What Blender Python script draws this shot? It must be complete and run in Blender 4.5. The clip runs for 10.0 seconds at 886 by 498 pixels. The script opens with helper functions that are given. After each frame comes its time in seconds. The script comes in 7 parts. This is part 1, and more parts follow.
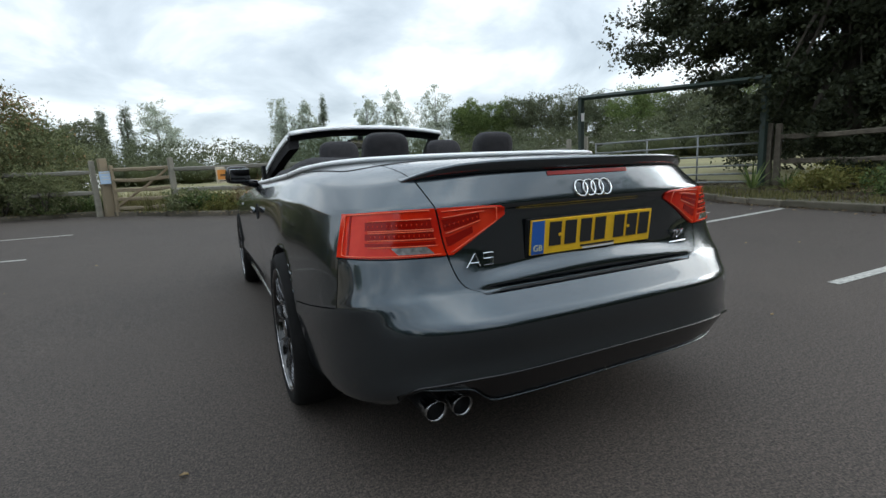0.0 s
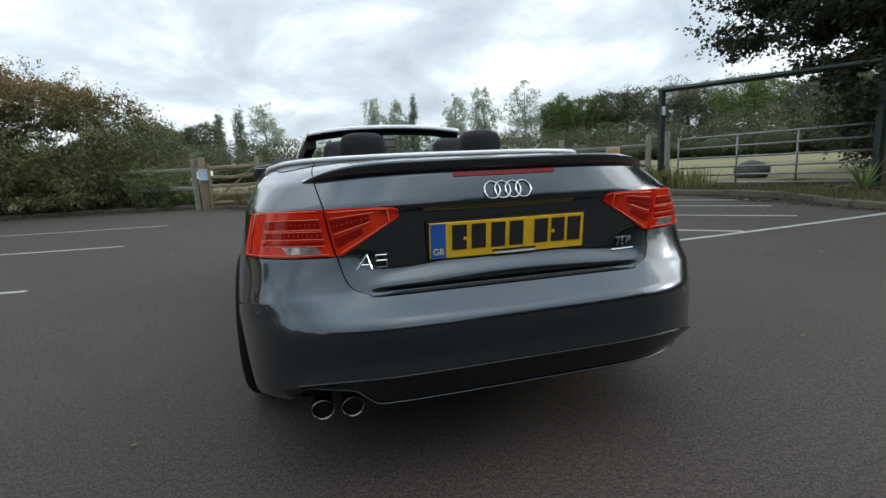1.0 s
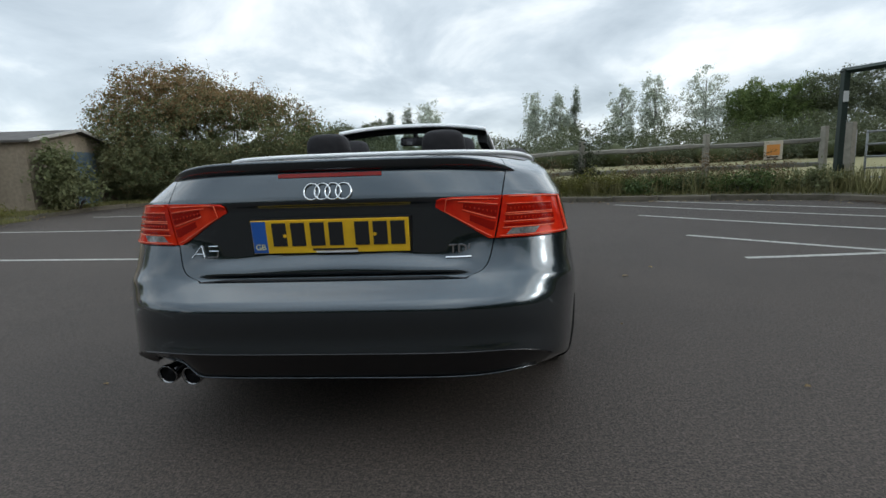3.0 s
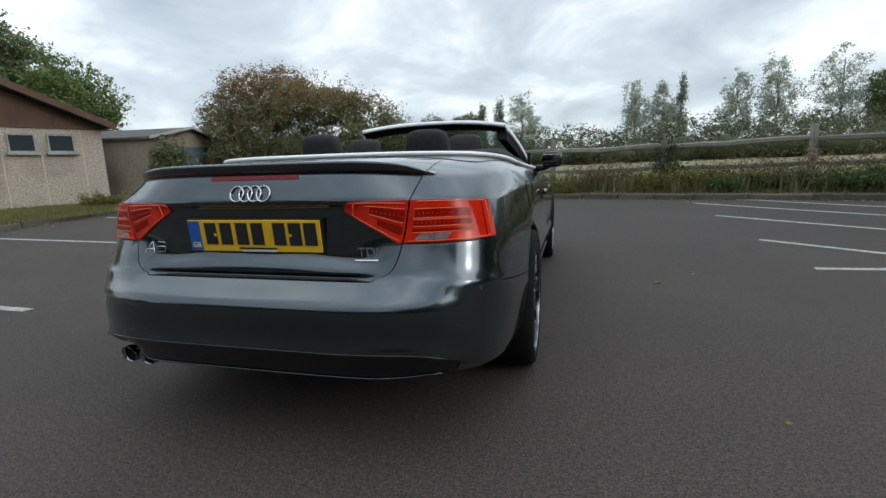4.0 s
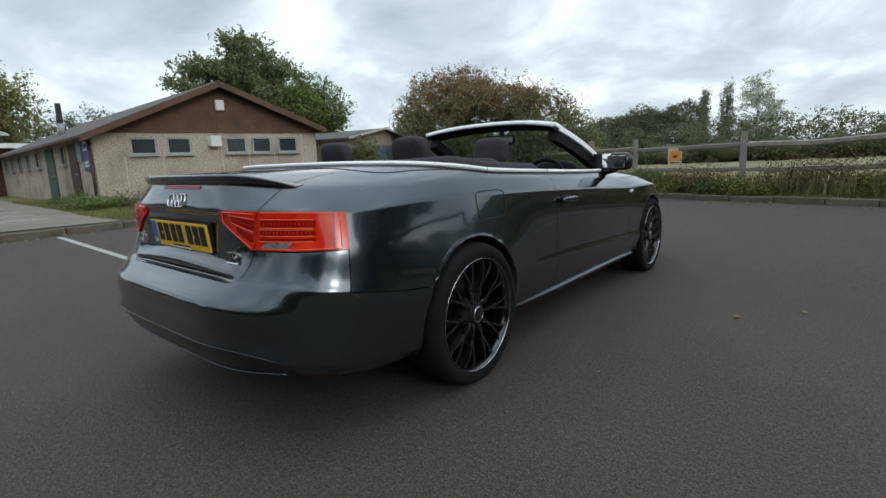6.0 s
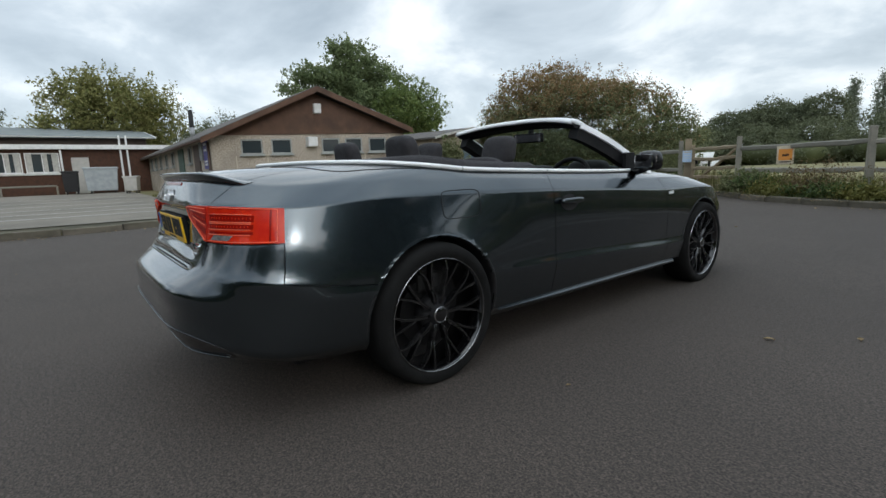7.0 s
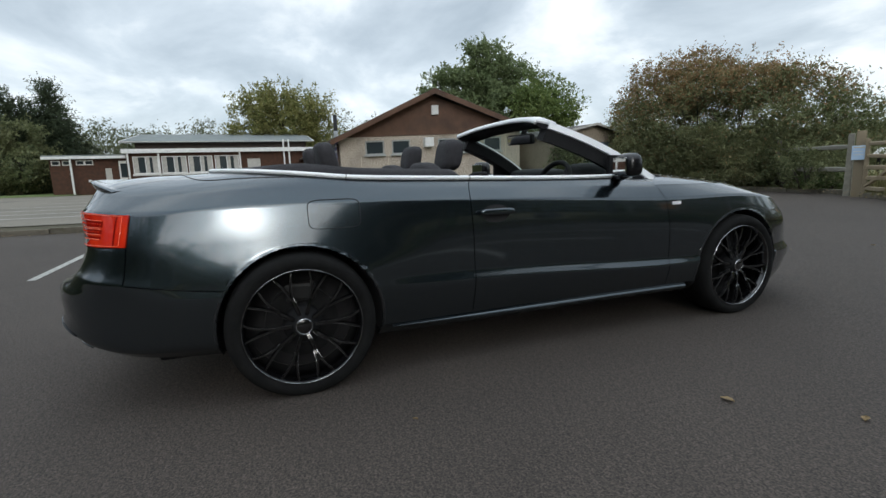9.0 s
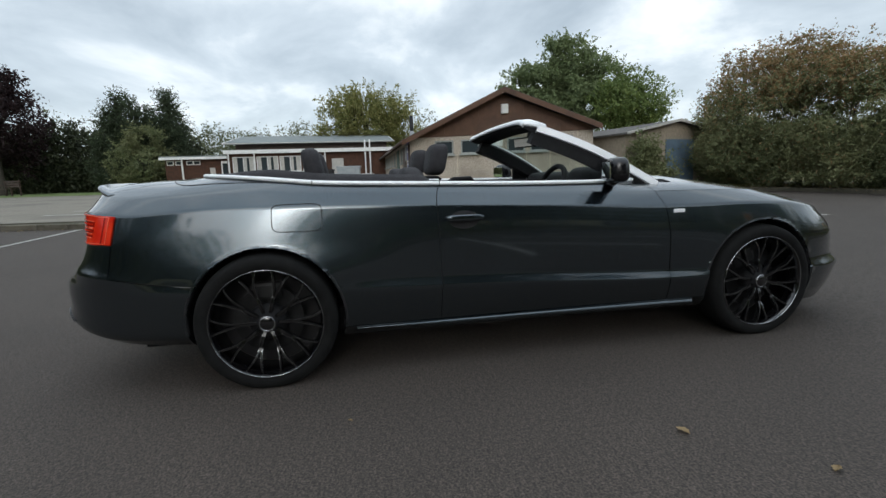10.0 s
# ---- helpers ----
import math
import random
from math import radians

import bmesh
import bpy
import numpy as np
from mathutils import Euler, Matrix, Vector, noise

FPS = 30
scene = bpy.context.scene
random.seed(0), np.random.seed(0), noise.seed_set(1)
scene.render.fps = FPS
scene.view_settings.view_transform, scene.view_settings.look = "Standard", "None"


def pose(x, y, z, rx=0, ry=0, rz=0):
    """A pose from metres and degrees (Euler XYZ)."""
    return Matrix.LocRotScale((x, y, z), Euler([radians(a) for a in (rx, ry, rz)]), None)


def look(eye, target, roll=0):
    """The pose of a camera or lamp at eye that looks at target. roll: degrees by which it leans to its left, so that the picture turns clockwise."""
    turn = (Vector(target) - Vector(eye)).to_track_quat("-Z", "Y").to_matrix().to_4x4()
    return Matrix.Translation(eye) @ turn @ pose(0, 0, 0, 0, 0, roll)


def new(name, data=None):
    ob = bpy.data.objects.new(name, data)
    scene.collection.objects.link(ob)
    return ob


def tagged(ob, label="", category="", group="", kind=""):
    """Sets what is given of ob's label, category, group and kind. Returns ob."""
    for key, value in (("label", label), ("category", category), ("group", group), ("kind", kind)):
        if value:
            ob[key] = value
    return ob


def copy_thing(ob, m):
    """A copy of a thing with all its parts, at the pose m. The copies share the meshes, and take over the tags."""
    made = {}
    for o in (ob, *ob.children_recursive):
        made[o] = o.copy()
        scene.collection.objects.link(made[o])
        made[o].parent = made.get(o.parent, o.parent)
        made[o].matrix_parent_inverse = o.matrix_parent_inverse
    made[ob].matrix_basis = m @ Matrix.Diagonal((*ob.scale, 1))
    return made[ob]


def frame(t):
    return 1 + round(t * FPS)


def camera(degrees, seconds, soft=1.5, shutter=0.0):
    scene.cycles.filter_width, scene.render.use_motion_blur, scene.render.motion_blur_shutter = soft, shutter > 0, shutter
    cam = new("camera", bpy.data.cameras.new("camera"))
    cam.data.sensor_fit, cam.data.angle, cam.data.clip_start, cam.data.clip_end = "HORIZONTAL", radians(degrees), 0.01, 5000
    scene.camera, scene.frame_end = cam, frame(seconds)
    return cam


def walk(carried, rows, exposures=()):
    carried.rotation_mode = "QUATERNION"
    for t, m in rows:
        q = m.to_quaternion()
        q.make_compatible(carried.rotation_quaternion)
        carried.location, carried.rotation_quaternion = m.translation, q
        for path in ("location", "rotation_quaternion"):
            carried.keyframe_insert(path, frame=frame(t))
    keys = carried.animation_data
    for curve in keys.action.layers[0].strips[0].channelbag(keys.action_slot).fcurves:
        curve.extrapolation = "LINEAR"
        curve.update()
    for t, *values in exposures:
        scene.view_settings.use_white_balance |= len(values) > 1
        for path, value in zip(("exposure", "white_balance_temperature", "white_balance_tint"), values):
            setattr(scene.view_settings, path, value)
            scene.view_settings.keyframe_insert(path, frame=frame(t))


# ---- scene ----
cam = camera(86.15, 10.0)
PATH = [
    (0, (-1.142, -2.103, 1.007), (-0.304, -0.321, 0.66), -3.1),
    (0.5, (-0.874, -2.241, 1.008), (-0.252, -0.371, 0.667), -3.3),
    (1, (-0.591, -2.285, 0.988), (-0.097, -0.376, 0.649), -3.2),
    (1.5, (-0.322, -2.311, 0.99), (0.014, -0.367, 0.658), -3.0),
    (2, (-0.045, -2.413, 0.987), (0.085, -0.444, 0.663), -3.2),
    (2.5, (0.204, -2.42, 0.96), (0.193, -0.446, 0.635), -2.9),
    (4, (1.066, -2.297, 0.975), (0.534, -0.4, 0.633), -2.4),
    (4.5, (1.339, -2.189, 0.989), (0.601, -0.362, 0.649), -2.5),
    (5, (1.638, -2.072, 0.998), (0.724, -0.326, 0.659), -2.3),
    (6.5, (2.337, -1.505, 0.985), (0.917, -0.135, 0.659), -2.3),
    (7, (2.547, -1.274, 0.97), (0.995, -0.054, 0.65), -2.1),
    (7.5, (2.66, -0.967, 0.975), (1.007, 0.113, 0.658), -2.2),
    (8, (2.812, -0.699, 0.977), (1.08, 0.251, 0.663), -2.1),
    (8.5, (2.976, -0.427, 0.984), (1.169, 0.373, 0.679), -2.1),
    (9, (3.032, -0.113, 0.975), (1.18, 0.578, 0.668), -2.0),
    (9.5, (3.087, 0.168, 0.981), (1.189, 0.72, 0.677), -1.8),
    (10, (3.185, 0.456, 0.99), (1.24, 0.811, 0.689), -1.9),
]
EXPOSURES = [(0.0, 0.24), (1.0, 0.15), (2.5, 0.06), (5.0, 0.04), (7.0, 0.02), (10.0, 0.04)]
walk(cam, [(t, look(eye, target, roll)) for t, eye, target, roll in PATH], EXPOSURES)

# ---- world, sun ----
world = bpy.data.worlds.new("overcast_sky")
scene.world = world
world.use_nodes = True
wn, wl = world.node_tree.nodes, world.node_tree.links
wn.clear()
w_out = wn.new("ShaderNodeOutputWorld")
w_bg = wn.new("ShaderNodeBackground")
w_sky = wn.new("ShaderNodeTexSky")
w_sky.sky_type = "NISHITA"
w_sky.sun_disc = False
w_sky.sun_elevation = radians(24)
w_sky.sun_rotation = radians(96)
w_scale = wn.new("ShaderNodeVectorMath")
w_scale.operation = "SCALE"
w_scale.inputs["Scale"].default_value = 0.10
wl.new(w_sky.outputs["Color"], w_scale.inputs[0])
w_co = wn.new("ShaderNodeTexCoord")
w_sep = wn.new("ShaderNodeSeparateXYZ")
wl.new(w_co.outputs["Generated"], w_sep.inputs[0])


def w_math(op, a, b=None, clamp=False):
    n = wn.new("ShaderNodeMath")
    n.operation, n.use_clamp = op, clamp
    for i, v in enumerate((a, b)):
        if v is None:
            continue
        if isinstance(v, (int, float)):
            n.inputs[i].default_value = v
        else:
            wl.new(v, n.inputs[i])
    return n.outputs[0]


# cloud layer seen in perspective: the direction meets a flat deck overhead
w_h = w_math("MAXIMUM", w_math("ADD", w_sep.outputs["Z"], 0.36), 0.08)
w_comb = wn.new("ShaderNodeCombineXYZ")
wl.new(w_math("DIVIDE", w_sep.outputs["X"], w_h), w_comb.inputs[0])
wl.new(w_math("DIVIDE", w_sep.outputs["Y"], w_h), w_comb.inputs[1])
w_noise = wn.new("ShaderNodeTexNoise")
w_noise.inputs["Scale"].default_value = 1.9
w_noise.inputs["Detail"].default_value = 7
w_noise.inputs["Roughness"].default_value = 0.54
w_noise.inputs["Distortion"].default_value = 0.35
wl.new(w_comb.outputs[0], w_noise.inputs["Vector"])
w_ramp = wn.new("ShaderNodeValToRGB")
w_ramp.color_ramp.elements[0].position = 0.33
w_ramp.color_ramp.elements[0].color = (0.365, 0.43, 0.488, 1)
w_ramp.color_ramp.elements[1].position = 0.66
w_ramp.color_ramp.elements[1].color = (0.87, 0.92, 0.94, 1)
w_mid = w_ramp.color_ramp.elements.new(0.5)
w_mid.color = (0.535, 0.608, 0.668, 1)
wl.new(w_noise.outputs["Fac"], w_ramp.inputs[0])
w_mix = wn.new("ShaderNodeMix")
w_mix.data_type = "RGBA"
w_mix.inputs["Factor"].default_value = 0.88
wl.new(w_scale.outputs[0], w_mix.inputs["A"])
wl.new(w_ramp.outputs[0], w_mix.inputs["B"])
wl.new(w_mix.outputs["Result"], w_bg.inputs["Color"])
# an overcast sky is brightest overhead
w_up = wn.new("ShaderNodeMapRange")
w_up.inputs["From Min"].default_value, w_up.inputs["From Max"].default_value = 0.42, 1.0
w_up.inputs["To Min"].default_value, w_up.inputs["To Max"].default_value = 1.33, 2.5
wl.new(w_sep.outputs["Z"], w_up.inputs["Value"])
# and glows through the cloud round the hidden sun
SUN_WAY = Vector((9.0, -1.5, 3.4)).normalized()
w_dot = wn.new("ShaderNodeVectorMath")
w_dot.operation = "DOT_PRODUCT"
w_dot.inputs[1].default_value = SUN_WAY
wl.new(w_co.outputs["Generated"], w_dot.inputs[0])
w_near = w_math("MAXIMUM", w_dot.outputs["Value"], 0.0)
w_glow = w_math("ADD", w_math("MULTIPLY", w_math("POWER", w_near, 22.0), 1.2), w_math("MULTIPLY", w_math("POWER", w_near, 400.0), 18.0))
wl.new(w_math("ADD", w_up.outputs[0], w_glow), w_bg.inputs["Strength"])
wl.new(w_bg.outputs[0], w_out.inputs[0])

sun = new("sun", bpy.data.lights.new("sun", "SUN"))
sun.data.energy, sun.data.angle, sun.data.color = 0.4, radians(40), (1.0, 0.96, 0.9)
sun.matrix_basis = look(SUN_WAY * 10, (0, 0, 0))

# ---- materials ----
def material(name, base, rough=0.6, metal=0.0, vary=None, scale=4.0, bump=0.0, bump_scale=80.0, coat=0.0, island=None, spec=0.5, stain=0.0, stain_scale=0.7, rand=None, translucent=0.0):
    """A procedural surface: base colour drifting to `vary` over noise, broad stains, fine relief."""
    m = bpy.data.materials.new(name)
    m.use_nodes = True
    nt = m.node_tree
    nodes, links = nt.nodes, nt.links
    p = nodes["Principled BSDF"]
    p.inputs["Roughness"].default_value = rough
    p.inputs["Metallic"].default_value = metal
    p.inputs["Specular IOR Level"].default_value = spec
    p.inputs["Coat Weight"].default_value = coat
    p.inputs["Coat Roughness"].default_value = 0.03
    co = nodes.new("ShaderNodeTexCoord")
    col = None

    def mix(a, b, f, kind="MIX"):
        n = nodes.new("ShaderNodeMix")
        n.data_type, n.blend_type = "RGBA", kind
        for key, v in (("Factor", f), ("A", a), ("B", b)):
            if isinstance(v, (int, float)):
                n.inputs[key].default_value = v
            elif isinstance(v, tuple):
                n.inputs[key].default_value = (*v, 1)
            else:
                links.new(v, n.inputs[key])
        return n.outputs["Result"]

    def noise_fac(sc, lo, hi, detail=6):
        n = nodes.new("ShaderNodeTexNoise")
        n.inputs["Scale"].default_value = sc
        n.inputs["Detail"].default_value = detail
        links.new(co.outputs["Object"], n.inputs["Vector"])
        r = nodes.new("ShaderNodeMapRange")
        r.inputs["From Min"].default_value, r.inputs["From Max"].default_value = lo, hi
        links.new(n.outputs["Fac"], r.inputs["Value"])
        return r.outputs[0]

    col = base
    if vary:
        col = mix(base, vary, noise_fac(scale, 0.35, 0.68))
    if island:
        g = nodes.new("ShaderNodeNewGeometry")
        col = mix(col, island, g.outputs["Random Per Island"])
    if rand:
        oi = nodes.new("ShaderNodeObjectInfo")
        col = mix(col, rand, oi.outputs["Random"])
    if stain:
        dark = tuple(c * (1 - stain) for c in base)
        col = mix(col, dark, noise_fac(stain_scale, 0.48, 0.7))
    if isinstance(col, tuple):
        p.inputs["Base Color"].default_value = (*col, 1)
    else:
        links.new(col, p.inputs["Base Color"])
    if bump:
        n = nodes.new("ShaderNodeTexNoise")
        n.inputs["Scale"].default_value = bump_scale
        n.inputs["Detail"].default_value = 4
        links.new(co.outputs["Object"], n.inputs["Vector"])
        b = nodes.new("ShaderNodeBump")
        b.inputs["Strength"].default_value = bump
        b.inputs["Distance"].default_value = 0.01
        links.new(n.outputs["Fac"], b.inputs["Height"])
        links.new(b.outputs[0], p.inputs["Normal"])
    if translucent:
        t = nodes.new("ShaderNodeBsdfTranslucent")
        if isinstance(col, tuple):
            t.inputs["Color"].default_value = (*col, 1)
        else:
            links.new(col, t.inputs["Color"])
        ms = nodes.new("ShaderNodeMixShader")
        ms.inputs[0].default_value = translucent
        links.new(p.outputs[0], ms.inputs[1])
        links.new(t.outputs[0], ms.inputs[2])
        links.new(ms.outputs[0], nodes["Material Output"].inputs[0])
    return m


M = {}
M["asphalt"] = material("asphalt", (0.0255, 0.0200, 0.0164), 0.82, vary=(0.111, 0.088, 0.0725), scale=120, bump=0.6, bump_scale=150)


def mottle(m, scale, lo, hi, dots=0.0):
    """Multiplies a surface's colour by patchy grain, with scattered paler chips."""
    nt = m.node_tree
    p = nt.nodes["Principled BSDF"]
    src = p.inputs["Base Color"].links[0].from_socket
    co = nt.nodes.new("ShaderNodeTexCoord")
    n = nt.nodes.new("ShaderNodeTexNoise")
    n.inputs["Scale"].default_value, n.inputs["Detail"].default_value, n.inputs["Roughness"].default_value = scale, 5, 0.7
    nt.links.new(co.outputs["Object"], n.inputs["Vector"])
    r = nt.nodes.new("ShaderNodeMapRange")
    r.inputs["From Min"].default_value, r.inputs["From Max"].default_value = 0.36, 0.64
    r.inputs["To Min"].default_value, r.inputs["To Max"].default_value = lo, hi
    nt.links.new(n.outputs["Fac"], r.inputs["Value"])
    v = nt.nodes.new("ShaderNodeTexVoronoi")
    v.inputs["Scale"].default_value = 150
    nt.links.new(co.outputs["Object"], v.inputs["Vector"])
    c = nt.nodes.new("ShaderNodeMapRange")
    c.inputs["From Min"].default_value, c.inputs["From Max"].default_value = 0.12, 0.30
    c.inputs["To Min"].default_value, c.inputs["To Max"].default_value = dots, 0.0
    nt.links.new(v.outputs["Distance"], c.inputs["Value"])
    a = nt.nodes.new("ShaderNodeMath")
    a.operation = "ADD"
    nt.links.new(r.outputs[0], a.inputs[0])
    nt.links.new(c.outputs[0], a.inputs[1])
    mul = nt.nodes.new("ShaderNodeVectorMath")
    mul.operation = "SCALE"
    nt.links.new(src, mul.inputs[0])
    nt.links.new(a.outputs[0], mul.inputs["Scale"])
    nt.links.new(mul.outputs[0], p.inputs["Base Color"])


mottle(M["asphalt"], 46, 0.58, 1.18, 0.26)
mottle(M["asphalt"], 0.55, 0.88, 1.10)
M["asphalt_old"] = material("asphalt_old", (0.178, 0.158, 0.128), 0.85, vary=(0.235, 0.210, 0.170), scale=30, bump=0.5, bump_scale=120, stain=0.2, stain_scale=0.5)
M["line"] = material("road_paint", (0.52, 0.51, 0.47), 0.75, vary=(0.24, 0.235, 0.22), scale=26, bump=0.3, bump_scale=120)
M["field"] = material("field_grass", (0.185, 0.17, 0.07), 0.9, vary=(0.235, 0.21, 0.095), scale=0.35, bump=0.8, bump_scale=14, stain=0.35, stain_scale=0.12)
M["verge"] = material("verge_soil", (0.055, 0.052, 0.026), 0.95, vary=(0.085, 0.068, 0.040), scale=3, bump=1.0, bump_scale=24, stain=0.3, stain_scale=0.8)
M["lawn"] = material("lawn", (0.10, 0.15, 0.04), 0.9, vary=(0.15, 0.19, 0.06), scale=2, bump=0.8, bump_scale=40)
M["kerb"] = material("kerb_concrete", (0.115, 0.10, 0.078), 0.9, vary=(0.062, 0.058, 0.034), scale=7, bump=0.8, bump_scale=50, rand=(0.15, 0.13, 0.10), stain=0.4, stain_scale=3)
M["timber"] = material("weathered_timber", (0.25, 0.235, 0.195), 0.85, vary=(0.36, 0.335, 0.275), scale=9, bump=0.6, bump_scale=60, rand=(0.19, 0.18, 0.15))
M["timber_new"] = material("gate_timber", (0.30, 0.235, 0.15), 0.8, vary=(0.22, 0.17, 0.11), scale=8, bump=0.5, bump_scale=60, rand=(0.26, 0.21, 0.14))
# darker copy of the weathered timber, with the oak's shade in its colour
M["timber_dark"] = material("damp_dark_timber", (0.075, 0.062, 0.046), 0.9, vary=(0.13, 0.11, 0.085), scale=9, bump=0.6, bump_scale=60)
M["galv"] = material("galvanised_steel", (0.33, 0.345, 0.35), 0.5, 0.6, vary=(0.22, 0.23, 0.235), scale=10)
M["barrier"] = material("barrier_paint", (0.012, 0.03, 0.022), 0.55, vary=(0.02, 0.03, 0.025), scale=6)
M["pebbledash"] = material("pebbledash", (0.30, 0.255, 0.205), 0.95, vary=(0.62, 0.54, 0.45), scale=26, bump=1.0, bump_scale=60, stain=0.12, stain_scale=0.9)
M["cladding"] = material("brown_cladding", (0.088, 0.040, 0.020), 0.65, vary=(0.115, 0.054, 0.028), scale=5, bump=0.3, bump_scale=20, stain=0.3, stain_scale=1.5)
M["roof"] = material("roof_sheet", (0.075, 0.07, 0.065), 0.85, vary=(0.115, 0.105, 0.095), scale=4, bump=0.5, bump_scale=30)
M["roof_flat"] = material("grey_felt_roof", (0.16, 0.185, 0.185), 0.85, vary=(0.21, 0.23, 0.225), scale=1.5, bump=0.3, bump_scale=20)
M["brick"] = material("brown_brick", (0.082, 0.036, 0.021), 0.9, vary=(0.055, 0.027, 0.017), scale=7, bump=0.6, bump_scale=40)
M["white"] = material("white_paint", (0.75, 0.75, 0.73), 0.5, vary=(0.62, 0.62, 0.6), scale=6)
M["grey_door"] = material("pale_door_paint", (0.48, 0.46, 0.43), 0.6, vary=(0.4, 0.39, 0.36), scale=6)
M["green_door"] = material("green_door_paint", (0.055, 0.10, 0.075), 0.6, vary=(0.04, 0.075, 0.055), scale=5)
M["brown_door"] = material("brown_door_paint", (0.06, 0.032, 0.02), 0.55, vary=(0.045, 0.025, 0.016), scale=5)
M["blue_door"] = material("blue_grey_shutter", (0.10, 0.15, 0.20), 0.7, vary=(0.075, 0.115, 0.155), scale=4, stain=0.3)
M["garage_wall"] = material("garage_render", (0.26, 0.215, 0.16), 0.95, vary=(0.33, 0.275, 0.21), scale=12, bump=0.8, bump_scale=60, stain=0.35)
M["win_glass"] = material("dark_window_glass", (0.035, 0.045, 0.050), 0.12, spec=0.5)
M["frame_grey"] = material("window_frame", (0.36, 0.38, 0.36), 0.6, vary=(0.22, 0.23, 0.22), scale=10)
M["curtain"] = material("curtain", (0.5, 0.48, 0.44), 0.9, vary=(0.36, 0.35, 0.32), scale=9)
M["sign_blue"] = material("pale_blue_notice", (0.42, 0.58, 0.78), 0.4, vary=(0.5, 0.64, 0.8), scale=8)
M["sign_navy"] = material("purple_blue_sign", (0.05, 0.045, 0.22), 0.4)
M["sign_orange"] = material("orange_notice", (0.75, 0.30, 0.06), 0.5)
M["sign_cream"] = material("cream_board", (0.62, 0.55, 0.42), 0.6, vary=(0.5, 0.44, 0.34), scale=7)
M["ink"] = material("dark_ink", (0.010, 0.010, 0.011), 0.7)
M["stone"] = material("rough_stone", (0.085, 0.076, 0.066), 0.9, vary=(0.13, 0.115, 0.10), scale=6, bump=0.8, bump_scale=30, rand=(0.1, 0.1, 0.09))
M["bark_pale"] = material("pale_bark", (0.22, 0.21, 0.19), 0.95, vary=(0.14, 0.135, 0.12), scale=5)
M["bark"] = material("bark", (0.075, 0.062, 0.05), 0.95, vary=(0.045, 0.038, 0.03), scale=9, bump=1.0, bump_scale=30)
M["skip"] = material("pale_grey_bin", (0.36, 0.39, 0.40), 0.55, 0.1, vary=(0.28, 0.31, 0.32), scale=5)


def leaf_mat(name, a, b, tr=0.3, patch=None, patch_scale=0.7):
    return material(name, a, 0.6, vary=patch, scale=patch_scale, island=b, spec=0.3, translucent=tr)


M["leaf_oak"] = leaf_mat("leaf_oak", (0.058, 0.074, 0.034), (0.120, 0.138, 0.060), patch=(0.085, 0.095, 0.04))
M["leaf_conifer"] = leaf_mat("leaf_conifer", (0.036, 0.052, 0.028), (0.080, 0.105, 0.056))
M["leaf_dark"] = leaf_mat("leaf_dark", (0.026, 0.034, 0.018), (0.064, 0.074, 0.038))
M["leaf_brown"] = leaf_mat("leaf_brown", (0.12, 0.082, 0.042), (0.24, 0.165, 0.09), patch=(0.10, 0.095, 0.04), patch_scale=2.0)
# lifted towards grey: the haze of distance is mixed into this leaf colour
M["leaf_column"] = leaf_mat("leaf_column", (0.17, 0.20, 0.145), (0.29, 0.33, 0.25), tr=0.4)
M["leaf_bush"] = leaf_mat("leaf_bush", (0.098, 0.128, 0.058), (0.215, 0.232, 0.112), patch=(0.165, 0.16, 0.075))
M["leaf_rust"] = leaf_mat("leaf_rust", (0.23, 0.145, 0.072), (0.32, 0.22, 0.11), patch=(0.30, 0.17, 0.08))
M["leaf_green"] = leaf_mat("leaf_green", (0.085, 0.132, 0.040), (0.215, 0.270, 0.090))
M["leaf_mid"] = leaf_mat("leaf_mid", (0.105, 0.142, 0.068), (0.205, 0.255, 0.122), patch=(0.145, 0.185, 0.08))
M["leaf_yellow"] = leaf_mat("leaf_yellow", (0.115, 0.1265, 0.0287), (0.2185, 0.1955, 0.0575))
M["leaf_autumn"] = leaf_mat("leaf_autumn", (0.150, 0.160, 0.048), (0.30, 0.285, 0.11), patch=(0.12, 0.145, 0.05))
M["lawn_blades"] = leaf_mat("lawn_blades", (0.13, 0.14, 0.045), (0.27, 0.25, 0.10))
# silver-green leaf, part of its paleness is distance haze put into the colour
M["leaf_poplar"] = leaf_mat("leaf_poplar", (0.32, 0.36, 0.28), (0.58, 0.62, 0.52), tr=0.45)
M["leaf_far"] = leaf_mat("leaf_far", (0.085, 0.105, 0.062), (0.15, 0.17, 0.10), patch=(0.13, 0.135, 0.065), patch_scale=0.12)
M["leaf_purple"] = leaf_mat("leaf_purple", (0.018, 0.010, 0.012), (0.04, 0.022, 0.022))
M["leaf_ivy"] = leaf_mat("leaf_ivy", (0.0446, 0.0743, 0.0267), (0.1263, 0.1782, 0.052))
M["straw"] = leaf_mat("dry_grass", (0.14, 0.14, 0.05), (0.30, 0.27, 0.13))
M["grass"] = leaf_mat("grass_blades", (0.085, 0.09, 0.03), (0.20, 0.18, 0.075))
# brown litter under the oak, some of the tree's shade put into its colour
M["leaf_mould"] = leaf_mat("rotted_leaf", (0.045, 0.032, 0.020), (0.11, 0.075, 0.045))
M["dead_leaf"] = leaf_mat("fallen_leaf", (0.22, 0.15, 0.07), (0.38, 0.28, 0.15))

# ---- building helpers ----
def mesh_from(name, verts, faces, mat, smooth=False):
    me = bpy.data.meshes.new(name)
    me.from_pydata(verts, [], faces)
    if smooth:
        me.shade_smooth()
    me.materials.append(mat)
    return me


